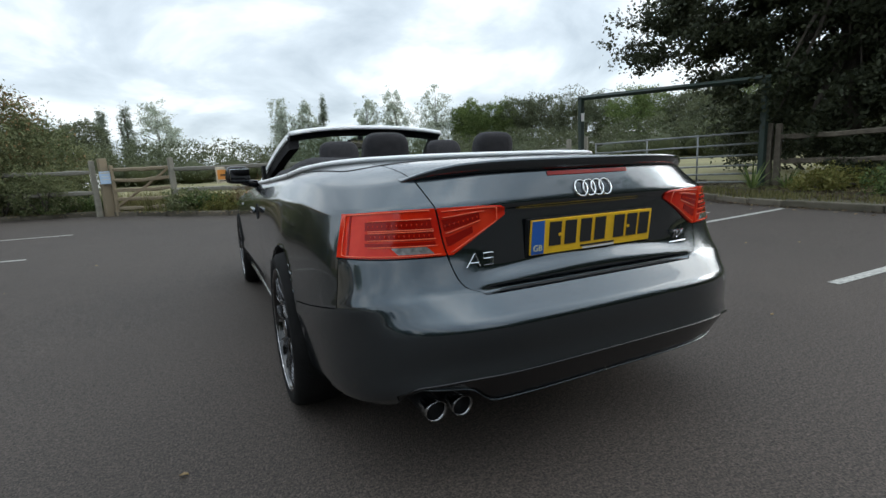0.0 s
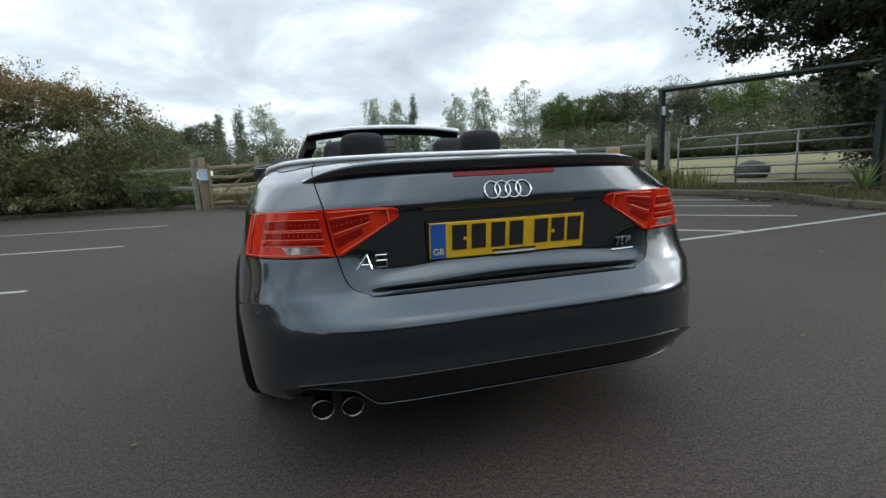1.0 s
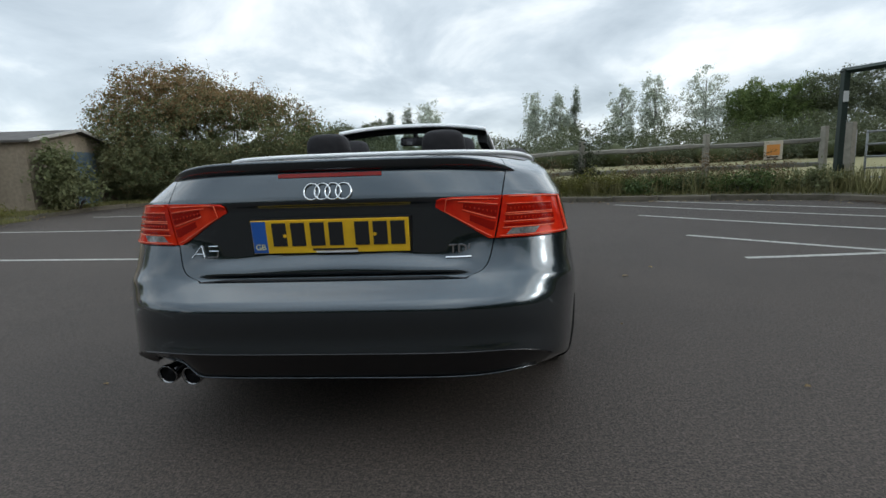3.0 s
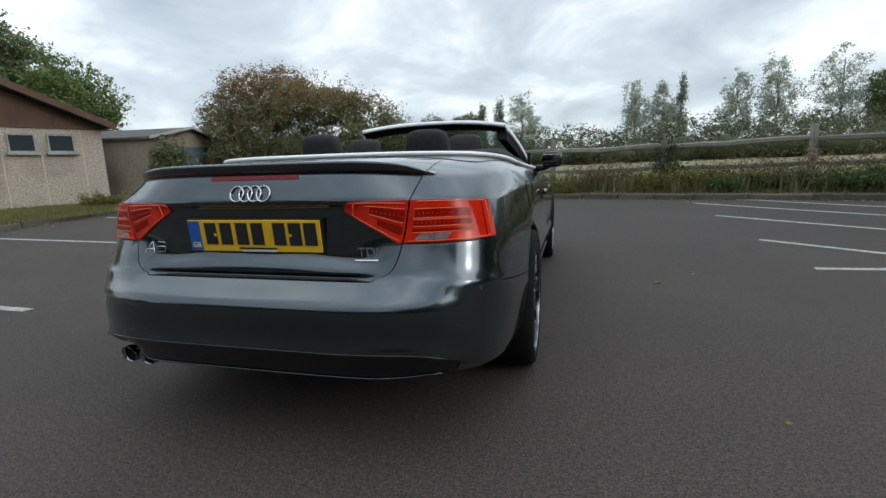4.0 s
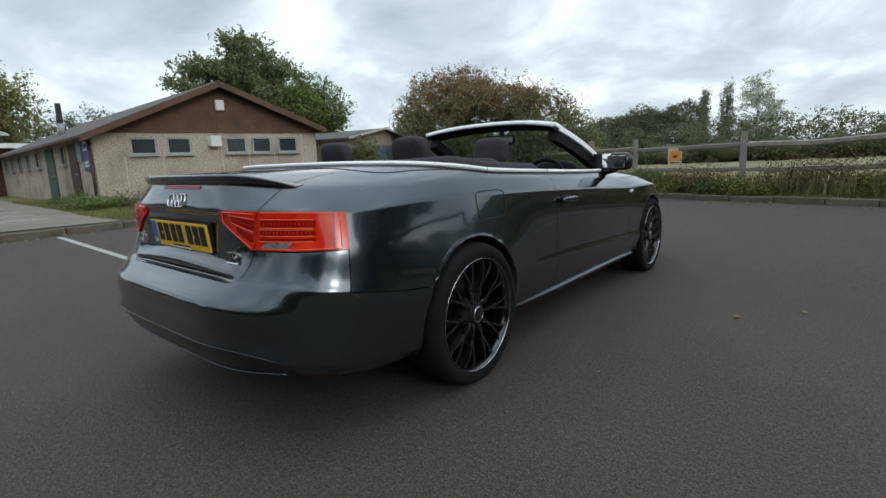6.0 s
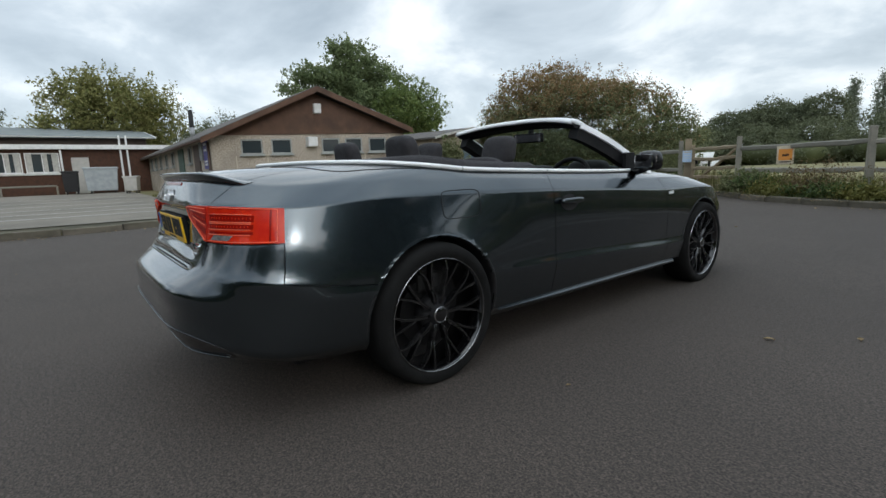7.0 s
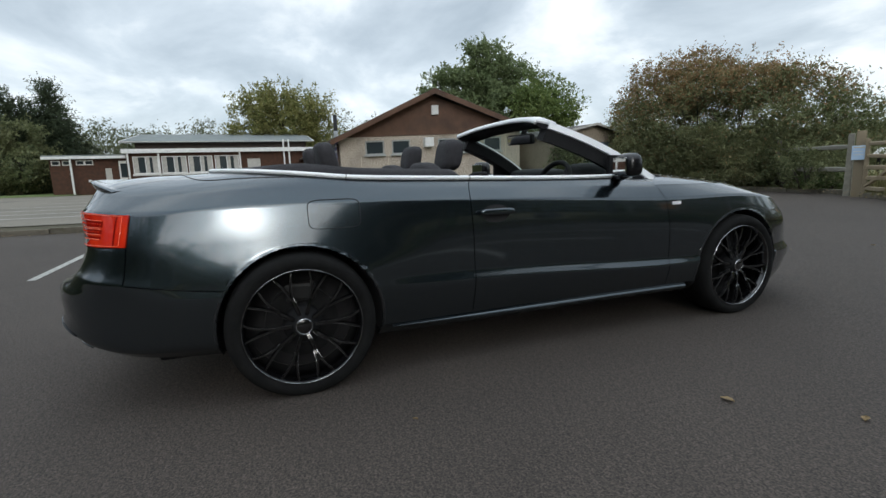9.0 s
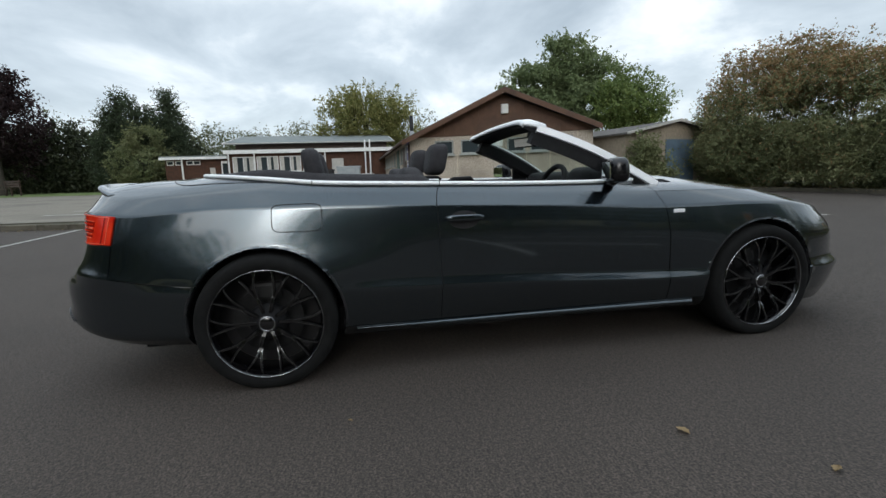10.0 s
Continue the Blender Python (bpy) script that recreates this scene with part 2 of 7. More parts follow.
def link_bm(name, bm, mat, smooth=False):
    me = bpy.data.meshes.new(name)
    bmesh.ops.recalc_face_normals(bm, faces=bm.faces[:])
    bm.to_mesh(me)
    bm.free()
    if smooth:
        me.shade_smooth()
    me.materials.append(mat)
    return new(name, me)


def part(name, bm, mat, parent, label="", smooth=False):
    """One mesh object under a thing or a part."""
    ob = link_bm(name, bm, mat, smooth)
    ob.parent = parent
    return tagged(ob, label)


def thing(name, label, category, at=(0, 0, 0), rz=0.0, group="", kind=""):
    """An Empty at the base of a thing, which parents its parts."""
    ob = new(name)
    ob.empty_display_size = 0.1
    ob.matrix_basis = pose(*at, 0, 0, rz)
    return tagged(ob, label, category, group, kind)


def box(bm, x0, x1, y0, y1, z0, z1, bevel=0.0, m=None):
    """A box, with rounded edges, added to bm."""
    geo = bmesh.ops.create_cube(bm, size=1.0)["verts"]
    for v in geo:
        v.co = Vector(((x0 + x1) / 2 + v.co.x * (x1 - x0), (y0 + y1) / 2 + v.co.y * (y1 - y0), (z0 + z1) / 2 + v.co.z * (z1 - z0)))
    if bevel:
        edges = list({e for v in geo for e in v.link_edges})
        geo = bmesh.ops.bevel(bm, geom=edges, offset=bevel, segments=2, affect="EDGES", profile=0.6)["verts"]
    if m is not None:
        bmesh.ops.transform(bm, matrix=m, verts=geo)
    return bm


def boxes(*rows, bevel=0.0):
    bm = bmesh.new()
    for r in rows:
        box(bm, *r, bevel=bevel)
    return bm


def tube(bm, pts, radii, n=8, closed=False):
    """A round tube along points; radii one number or one a point."""
    pts = [Vector(p) for p in pts]
    k = len(pts)
    if isinstance(radii, (int, float)):
        radii = [radii] * k
    rings = []
    side = None
    for i, p in enumerate(pts):
        a, b = pts[i - 1 if (i or closed) else 0], pts[(i + 1) % k if (i < k - 1 or closed) else i]
        d = (b - a).normalized()
        if side is None:
            side = d.cross(Vector((0, 0, 1)) if abs(d.z) < 0.9 else Vector((1, 0, 0))).normalized()
        side = (side - d * side.dot(d)).normalized()
        up = d.cross(side)
        rings.append([bm.verts.new(p + radii[i] * (math.cos(2 * math.pi * j / n) * side + math.sin(2 * math.pi * j / n) * up)) for j in range(n)])
    for i in range(k if closed else k - 1):
        a, b = rings[i], rings[(i + 1) % k]
        for j in range(n):
            bm.faces.new((a[j], a[(j + 1) % n], b[(j + 1) % n], b[j]))
    if not closed:
        bm.faces.new(rings[0][::-1])
        bm.faces.new(rings[-1])
    return bm


def lathe(bm, prof, n=48, axis="x"):
    """Turn a profile of (radius, along) round an axis."""
    rings = []
    for r, a in prof:
        ring = []
        for j in range(n):
            c, s = math.cos(2 * math.pi * j / n) * r, math.sin(2 * math.pi * j / n) * r
            ring.append(bm.verts.new((a, c, s) if axis == "x" else (c, s, a)))
        rings.append(ring)
    for a, b in zip(rings, rings[1:]):
        for j in range(n):
            bm.faces.new((a[j], a[(j + 1) % n], b[(j + 1) % n], b[j]))
    return bm


def ground_z(x, y):
    """The site dishes slightly: level round the car, rising towards its edges."""
    r = math.hypot(x - 1.0, y + 0.5)
    d = max(0.0, r - 3.5)
    d = d * d / (d + 1.2)
    return 1.0 - math.exp(-0.0262 * d)


def verge_z(x, y):
    return ground_z(x, y) + 0.085


def smooth_line(pts, step):
    """Catmull-Rom through points, resampled at about that step."""
    P = [Vector((*p, 0)) for p in pts]
    P = [2 * P[0] - P[1]] + P + [2 * P[-1] - P[-2]]
    out = []
    for i in range(1, len(P) - 2):
        a, b, c, d = P[i - 1 : i + 3]
        n = max(1, round((c - b).length / step))
        for j in range(n):
            t = j / n
            out.append(0.5 * (2 * b + (c - a) * t + (2 * a - 5 * b + 4 * c - d) * t * t + (3 * b - a - 3 * c + d) * t**3))
    return out + [P[-2]]


def leaf_mesh(name, pts, size, mat, rng, slim=0.55, up=0.4, droop=0.0):
    """One mesh of many small folded leaves at the points."""
    pts = np.asarray(pts, float)
    n = len(pts)
    nrm = rng.normal(size=(n, 3)) + (0, 0, up)
    nrm /= np.linalg.norm(nrm, axis=1)[:, None]
    t = rng.normal(size=(n, 3)) - (0, 0, droop)
    t -= nrm * (t * nrm).sum(1)[:, None]
    t /= np.linalg.norm(t, axis=1)[:, None]
    b = np.cross(nrm, t)
    L = size * rng.uniform(0.6, 1.35, n)[:, None]
    v = np.empty((n, 4, 3))
    v[:, 0] = pts - t * L * 0.5
    v[:, 1] = pts + b * L * slim * 0.5 + nrm * L * 0.12
    v[:, 2] = pts + t * L * 0.5
    v[:, 3] = pts - b * L * slim * 0.5 + nrm * L * 0.12
    me = bpy.data.meshes.new(name)
    me.vertices.add(n * 4)
    me.vertices.foreach_set("co", v.ravel())
    me.loops.add(n * 4)
    me.loops.foreach_set("vertex_index", np.arange(n * 4, dtype=np.int32))
    me.polygons.add(n)
    me.polygons.foreach_set("loop_start", np.arange(0, n * 4, 4, dtype=np.int32))
    me.update(calc_edges=True)
    me.materials.append(mat)
    return me


def clump_points(rng, lobes, n, shell=0.45, gap=0.0, freq=1.2, ragged=0.18, clump=1, spread=0.2):
    """Points filling ellipsoids (x, y, z, rx, ry, rz), denser near their skin, with gaps and an uneven outline."""
    lobes = np.asarray(lobes, float)
    vol = np.prod(lobes[:, 3:], axis=1) ** 0.75
    pick = rng.choice(len(lobes), size=n * 2, p=vol / vol.sum())
    d = rng.normal(size=(n * 2, 3))
    d /= np.linalg.norm(d, axis=1)[:, None]
    waves = rng.normal(size=(7, 3)) * 3.2
    ph = rng.uniform(0, 6.28, 7)
    bumpy = 1 + ragged * np.sin(d @ waves.T + ph + pick[:, None] * 1.7).sum(1) / 1.9
    r = (shell + (1 - shell) * rng.uniform(0, 1, n * 2)) ** 0.8 * bumpy
    p = lobes[pick, :3] + d * r[:, None] * lobes[pick, 3:]
    if clump > 1:
        k = max(1, len(p) // clump)
        own = rng.integers(0, k, len(p))
        near = np.minimum(np.abs(rng.normal(size=(len(p), 1))), 2.2)
        q = rng.normal(size=p.shape)
        p = p[own] + q / np.linalg.norm(q, axis=1)[:, None] * near * spread * (1, 1, 0.7)
    if gap:
        w2 = rng.normal(size=(8, 3)) * freq * 2.2
        p2 = rng.uniform(0, 6.28, 8)
        f = np.sin(p @ w2.T + p2).sum(1)
        p = p[f > np.quantile(f, gap)]
    return p[:n]


def spray_points(rng, lobes, n, count, length, up=0.6):
    """Leafy shoots that stick out of the outline."""
    lobes = np.asarray(lobes, float)
    pick = rng.choice(len(lobes), size=n)
    d = rng.normal(size=(n, 3))
    d[:, 2] = np.abs(d[:, 2]) + 0.1
    d /= np.linalg.norm(d, axis=1)[:, None]
    base = lobes[pick, :3] + d * lobes[pick, 3:] * 0.95
    way = d + rng.normal(size=(n, 3)) * 0.35 + (0, 0, up)
    way /= np.linalg.norm(way, axis=1)[:, None]
    s = np.linspace(0, 1, count)[None, :, None] * length * rng.uniform(0.4, 1.2, (n, 1, 1))
    p = base[:, None] + way[:, None] * s + rng.normal(size=(n, count, 3)) * 0.05
    p[..., 2] -= (s[..., 0] ** 2) * 0.15
    return p.reshape(-1, 3)


def limbs(bm, rng, base, top, r, ends, spread):
    """A tapered trunk from base to top, with limbs to the ends."""
    base, top = Vector(base), Vector(top)
    k = 6
    pts = [base.lerp(top, i / k) + Vector((rng.normal() * spread, rng.normal() * spread, 0)) * (0.15 if i else 0) for i in range(k + 1)]
    tube(bm, pts, [r * (1.25 if i == 0 else 1 - 0.7 * i / k) for i in range(k + 1)], 9)
    for e in ends:
        e = Vector(e)
        f = rng.uniform(0.45, 0.95)
        a = base.lerp(top, f)
        mid = a.lerp(e, 0.5) + Vector((rng.normal(), rng.normal(), abs(rng.normal()))) * spread * 0.6
        r0 = r * (1 - 0.7 * f) * 0.7
        tube(bm, [a, a.lerp(mid, 0.5), mid, mid.lerp(e, 0.5) + Vector((0, 0, spread * 0.1)), e], [r0, r0 * 0.8, r0 * 0.55, r0 * 0.35, r0 * 0.12], 6)


def tree(name, label, category, x, y, z, lobes, n, leaf, mat, seed, trunk=0.2, trunk_top=None, gap=0.25, freq=1.2, sprays=0, spray_len=0.6, second=None, second_mat=None, limb_count=10, slim=0.55, bark="bark", group="", shell=0.45, ragged=0.18, droop=0.0, clump=30):
    """A tree or shrub: trunk with limbs, and a crown of many leaves; lobes are relative to the foot."""
    rng = np.random.default_rng(seed)
    t = thing(name, label, category, (x, y, z), group=group)
    bm = bmesh.new()
    lob = np.asarray(lobes, float)
    if trunk:
        zt = trunk_top or float((lob[:, 2] + 0.3 * lob[:, 5]).max())
        ends = [lob[i % len(lob), :3] + rng.normal(size=3) * 0.45 * lob[i % len(lob), 3:] for i in range(limb_count)]
        limbs(bm, rng, (0, 0, -0.65), (lob[:, 0].mean() * 0.4, lob[:, 1].mean() * 0.4, zt), trunk, ends, 0.5)
    else:
        for i in range(max(4, limb_count)):
            e = lob[i % len(lob), :3] + rng.normal(size=3) * 0.4 * lob[i % len(lob), 3:]
            f = lob[i % len(lob), :3] * (0.6, 0.6, 0) + (0, 0, -0.05)
            tube(bm, [f, Vector(f).lerp(Vector(e), 0.5) + Vector((0, 0, 0.1)), e], [0.035, 0.022, 0.008], 5)
    part("trunk", bm, M[bark], t, smooth=True)
    pts = clump_points(rng, lob, n, gap=gap, freq=freq, shell=shell, ragged=ragged, clump=clump, spread=2.0 * leaf)
    if sprays:
        pts = np.concatenate([pts, spray_points(rng, lob, sprays, 13, spray_len)])
    keep = pts[:, 2] > 0.02
    pts = pts[keep]
    if second_mat is not None:
        sel = second(pts, rng)
        ob = new("crown", leaf_mesh("crown", pts[sel], leaf, second_mat, rng, slim, droop=droop))
        ob.parent = t
        pts = pts[~sel]
    ob = new("crown", leaf_mesh("crown", pts, leaf, mat, rng, slim, droop=droop))
    ob.parent = t
    return t


def letters(txt, size, thick=0.0008):
    """Raised letters as a bmesh lying in x, z with their face to -y, centred."""
    cu = bpy.data.curves.new("letters", "FONT")
    cu.body, cu.size, cu.align_x, cu.align_y, cu.extrude = txt, size, "CENTER", "CENTER", thick
    tmp = new("letters", cu)
    me = bpy.data.meshes.new_from_object(tmp.evaluated_get(bpy.context.evaluated_depsgraph_get()))
    bm = bmesh.new()
    bm.from_mesh(me)
    bmesh.ops.transform(bm, matrix=pose(0, 0, 0, 90), verts=bm.verts[:])
    bpy.data.objects.remove(tmp)
    bpy.data.curves.remove(cu)
    bpy.data.meshes.remove(me)
    return bm

# ---- ground, car park, kerbs, painted lines ----
EDGE = [(7.2, -15), (7.1, -6), (7.05, 1.1), (7.15, 3.0), (7.6, 4.4), (7.45, 5.6), (6.9, 6.7), (5.2, 7.7), (3.4, 8.3), (2, 8.8), (0.5, 9.25), (-0.9, 9.8), (-2.2, 10.9), (-3.8, 12.3), (-7.2, 12.9), (-9.8, 12.0), (-10.5, 9.2), (-9.3, 5.2), (-8.6, 2.2), (-8.1, -1.4), (-8.1, -4.8), (-8.4, -8), (-8.4, -15)]
edge_line = smooth_line(EDGE, 0.45)
back_line = smooth_line([(-8.4, -15), (-4, -16.5), (3, -16.5), (7.2, -15)], 0.8)[1:-1]
loop = edge_line + back_line
site_c = Vector((-0.6, -1.5, 0))


def ring_sheet(name, fracs, zf, mat):
    verts, faces = [], []
    for f in fracs:
        for p in loop:
            q = site_c + (p - site_c) * f
            verts.append((q.x, q.y, zf(q.x, q.y, f)))
    n = len(loop)
    for i in range(len(fracs) - 1):
        for j in range(n):
            k = (j + 1) % n
            faces.append((i * n + j, i * n + k, (i + 1) * n + k, (i + 1) * n + j))
    if fracs[0] < 0.1:
        faces.append(tuple(range(n - 1, -1, -1)))
    return tagged(new(name, mesh_from(name, verts, faces, mat, smooth=True)), kind="structure")


def ground_fn(x, y, f):
    if f < 1.0:
        return ground_z(x, y) - 0.08
    z = verge_z(x, y) if f < 60 else 1.0
    k = min(1.0, max(0.0, (y + 0.35 * max(0.0, x) - 12.0) / 18.0))
    return z + (0.42 - z) * k * k * (3 - 2 * k)


ground = ring_sheet("ground", [0.02, 0.5, 0.997, 1.004, 1.04, 1.08, 1.13, 1.2, 1.3, 1.45, 1.65, 1.9, 2.3, 2.9, 3.8, 5, 7, 10, 16, 30, 70, 200], ground_fn, M["field"])
tagged(ground, "dry yellow-green grass field beyond the car park", "ground")
verge = ring_sheet("verge", [1.003, 1.03, 1.07, 1.12, 1.17, 1.22], lambda x, y, f: verge_z(x, y) + 0.012, M["verge"])
tagged(verge, "rough grass and soil verge behind the kerb", "verge")
car_park = ring_sheet("car_park", [0.02, 0.06, 0.12, 0.2, 0.28, 0.36, 0.44, 0.52, 0.6, 0.68, 0.76, 0.84, 0.92, 1.0], lambda x, y, f: ground_z(x, y), M["asphalt"])
tagged(car_park, "dark grey tarmac car park with worn surface", "tarmac")

kerb = tagged(new("kerb"), "weathered concrete kerb stones round the car park", "kerb", kind="structure")
kb = bmesh.new()
box(kb, -0.5, 0.5, -0.065, 0.065, -0.1, 0.11, bevel=0.018)
kerb_me = bpy.data.meshes.new("kerb_stone")
kb.to_mesh(kerb_me)
kb.free()
kerb_me.materials.append(M["kerb"])
stone_line = smooth_line(EDGE, 0.9)
krng = random.Random(4)
for a, b in zip(stone_line, stone_line[1:]):
    mid, d = (a + b) / 2, b - a
    if mid.y < -11:
        continue
    k = new("kerb_stone", kerb_me)
    k.parent = kerb
    dz = ground_z(b.x, b.y) - ground_z(a.x, a.y)
    k.matrix_basis = pose(mid.x, mid.y, ground_z(mid.x, mid.y) + krng.uniform(-0.012, 0.01), krng.uniform(-1.5, 1.5), -math.degrees(math.atan2(dz, d.length)), math.degrees(math.atan2(d.y, d.x)) + krng.uniform(-0.8, 0.8)) @ Matrix.Diagonal((d.length - 0.012, 1, 1, 1))


def painted_line(x0, y0, x1, y1, w=0.085):
    """A worn painted line that follows the tarmac."""
    a, b = Vector((x0, y0)), Vector((x1, y1))
    n = max(2, round((b - a).length / 0.25))
    s = Vector((-(b - a).y, (b - a).x)).normalized() * w / 2
    verts, faces = [], []
    for i in range(n + 1):
        p = a.lerp(b, i / n)
        for q in (p - s, p + s):
            verts.append((q.x, q.y, ground_z(q.x, q.y) + 0.005))
    faces = [(2 * i, 2 * i + 2, 2 * i + 3, 2 * i + 1) for i in range(n)]
    ob = new("painted_line", mesh_from("painted_line", verts, faces, M["line"]))
    return tagged(ob, "worn white painted bay line on tarmac", "line", "bay lines", "structure")


for y0, x0 in ((0.27, -3.02), (3.03, -3.36), (5.75, -3.46), (8.35, -3.52), (-2.5, -3.15), (-5.25, -3.3)):
    painted_line(x0, y0, -8.0 if y0 < 4 else -8.9, y0 + (0.06 if y0 > 2 else 0))
for row in ((3.02, 2.27, 6.85, 2.3), (2.86, -0.28, 6.85, -0.3), (3.08, 3.72, 4.42, 2.34), (3.17, 5.82, 5.9, 2.85), (3.25, 7.6, 6.6, 3.85), (4.2, 8.0, 7.1, 4.7)):
    painted_line(*row)

# the upper tarmac beside the huts, with its own bay lines
verts, faces = [], []
nx, ny = 24, 30
for i in range(nx + 1):
    for j in range(ny + 1):
        x, y = -8.75 - 18 * i / nx, -32 + 33.4 * j / ny
        verts.append((x, y, verge_z(x, y) + 0.03))
for i in range(nx):
    for j in range(ny):
        faces.append((i * (ny + 1) + j, i * (ny + 1) + j + 1, (i + 1) * (ny + 1) + j + 1, (i + 1) * (ny + 1) + j))
tagged(new("upper_car_park", mesh_from("upper_car_park", verts, faces, M["asphalt_old"], True)), "pale worn tarmac of the upper parking area", "tarmac", kind="structure")
for i, xl in enumerate((-10.8, -12.2, -13.8, -15.6, -17.8, -20.4)):
    vs = []
    for j in range(25):
        y = -7.5 + 8.2 * j / 24
        for dx in (-0.1, 0.1):
            vs.append((xl + dx, y, verge_z(xl, y) + 0.036))
    ob = new("painted_line", mesh_from("painted_line", vs, [(2 * j, 2 * j + 1, 2 * j + 3, 2 * j + 2) for j in range(24)], M["line"]))
    tagged(ob, "worn white painted bay line on pale tarmac", "line", "upper bay lines", "structure")

verts, faces = [], []
for i in range(9):
    for j in range(13):
        x, y = -26.6 - 14 * i / 8, -40 + 30.5 * j / 12
        verts.append((x, y, verge_z(x, y) + 0.05))
for i in range(8):
    for j in range(12):
        faces.append((i * 13 + j, i * 13 + j + 1, (i + 1) * 13 + j + 1, (i + 1) * 13 + j))
tagged(new("lawn", mesh_from("lawn", verts, faces, M["lawn"], True)), "mown green lawn in front of a hedge", "lawn", kind="structure")

# ---- fence, gates, barrier ----
def fence_post(x, y, h=1.28, w=0.13, mat="timber", parent=None, name="post"):
    bm = bmesh.new()
    box(bm, -w / 2, w / 2, -w / 2, w / 2, -0.2, h, bevel=0.018)
    for v in bm.verts:
        if v.co.z > h - 0.05:
            v.co.x *= 0.82
            v.co.y *= 0.82
    ob = part(name, bm, M[mat], parent)
    ob.matrix_basis = pose(x, y, verge_z(x, y), 0, 0, 20 + 7 * math.sin(x * 5))
    return ob


def rail(a, b, za, zb, r=0.055, mat="timber", parent=None, name="rail", seed=0):
    rng = random.Random(seed)
    bm = bmesh.new()
    a, b = Vector((*a, za)), Vector((*b, zb))
    side = (b - a).cross(Vector((0, 0, 1))).normalized()
    n = 7
    rings = []
    for i in range(n + 1):
        t = i / n
        p = a.lerp(b, t) + Vector((0, 0, rng.uniform(-0.012, 0.012) - 0.02 * math.sin(math.pi * t))) + side * rng.uniform(-0.01, 0.01)
        k = 0.75 if i in (0, n) else rng.uniform(0.9, 1.1)
        rings.append([bm.verts.new(p + side * (0.034 * k * sx) + Vector((0, 0, r * k * sz))) for sx, sz in ((-1, -0.7), (0, -1), (1, -0.7), (1, 0.6), (0, 1), (-1, 0.6))])
    for p, q in zip(rings, rings[1:]):
        for j in range(6):
            bm.faces.new((p[j], p[(j + 1) % 6], q[(j + 1) % 6], q[j]))
    bm.faces.new(rings[0][::-1])
    bm.faces.new(rings[-1])
    return part(name, bm, M[mat], parent, smooth=False)


def rail_fence(posts, label, group="", heights=(0.5, 1.0), mat="timber"):
    f = thing("rail_fence", label, "fence", group=group)
    for x, y in posts:
        fence_post(x, y, mat=mat, parent=f)
    for i, (a, b) in enumerate(zip(posts, posts[1:])):
        for h in heights:
            rail(a, b, verge_z(*a) + h, verge_z(*b) + h + 0.02, parent=f, mat=mat, seed=i * 7 + int(h * 10))
    return f


rail_fence([(-2.02, 11.3), (0.55, 10.15), (3.05, 9.75), (5.75, 9.2), (7.75, 8.35)], "weathered grey post-and-rail timber fence along a verge")
rail_fence([(-3.75, 12.1), (-6.2, 13.4), (-8.8, 14.2)], "weathered timber rail fence running into the undergrowth")
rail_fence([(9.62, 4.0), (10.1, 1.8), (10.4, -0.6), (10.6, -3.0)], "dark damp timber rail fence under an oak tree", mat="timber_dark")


def notice(name, label, x, y, z, rz, w, h, mat, parts):
    """A small board with a printed sheet and bars of unreadable writing."""
    t = thing(name, label, "sign", (x, y, z), rz)
    part("board", boxes((-w / 2, w / 2, -0.008, 0.008, -h / 2, h / 2), bevel=0.003), M[mat], t)
    for nm, m, x0, x1, z0, z1 in parts:
        part(nm, boxes((x0, x1, -0.013, -0.0085, z0, z1)), M[m], t)
    return t


# wooden field gate with posts
gate = thing("field_gate", "five-bar brown wooden field gate between square posts", "gate", (0, 0, 0))
ga, gb = Vector((-3.38, 11.95)), Vector((-2.1, 11.38))
zg = verge_z(-2.8, 11.6)
for i, h in enumerate((0.12, 0.34, 0.56, 0.80, 1.06)):
    rail(ga, gb, zg + h, zg + h, 0.045, "timber_new", gate, "bar", 90 + i)
rail(ga, gb, zg + 0.12, zg + 1.02, 0.04, "timber_new", gate, "brace", 97)
gs = ga.lerp(gb, 0.03)
fence_post(gs.x, gs.y, 1.15, 0.09, "timber_new", gate, "stile")
tagged(fence_post(-3.52, 12.02, 1.32, 0.2, "timber_new", None, "gate_post"), "thick square brown timber gate post", "post")
notice("paper_notice", "pale blue paper notice on a timber gate post", -3.47, 11.88, verge_z(-3.5, 11.9) + 0.86, 22, 0.24, 0.3, "sign_blue", [("text_bar", "sign_cream", -0.09, 0.09, 0.1, 0.125), ("text_bar", "white", -0.09, 0.07, 0.02, 0.035), ("text_bar", "white", -0.09, 0.08, -0.05, -0.035)])
ORANGE = [("picture", "sign_orange", -0.12, 0.12, -0.11, 0.12), ("emblem", "ink", -0.055, 0.055, -0.03, 0.02), ("text_bar", "ink", -0.1, 0.1, -0.155, -0.135)]
notice("warning_notice", "cream board with orange printed panel on a fence rail", -0.92, 10.72, verge_z(-0.9, 10.7) + 0.82, 22, 0.3, 0.38, "sign_cream", ORANGE)
notice("warning_notice", "cream board with orange printed panel on a fence rail", 6.9, 8.62, verge_z(6.9, 8.6) + 0.84, -30, 0.34, 0.4, "sign_cream", ORANGE)

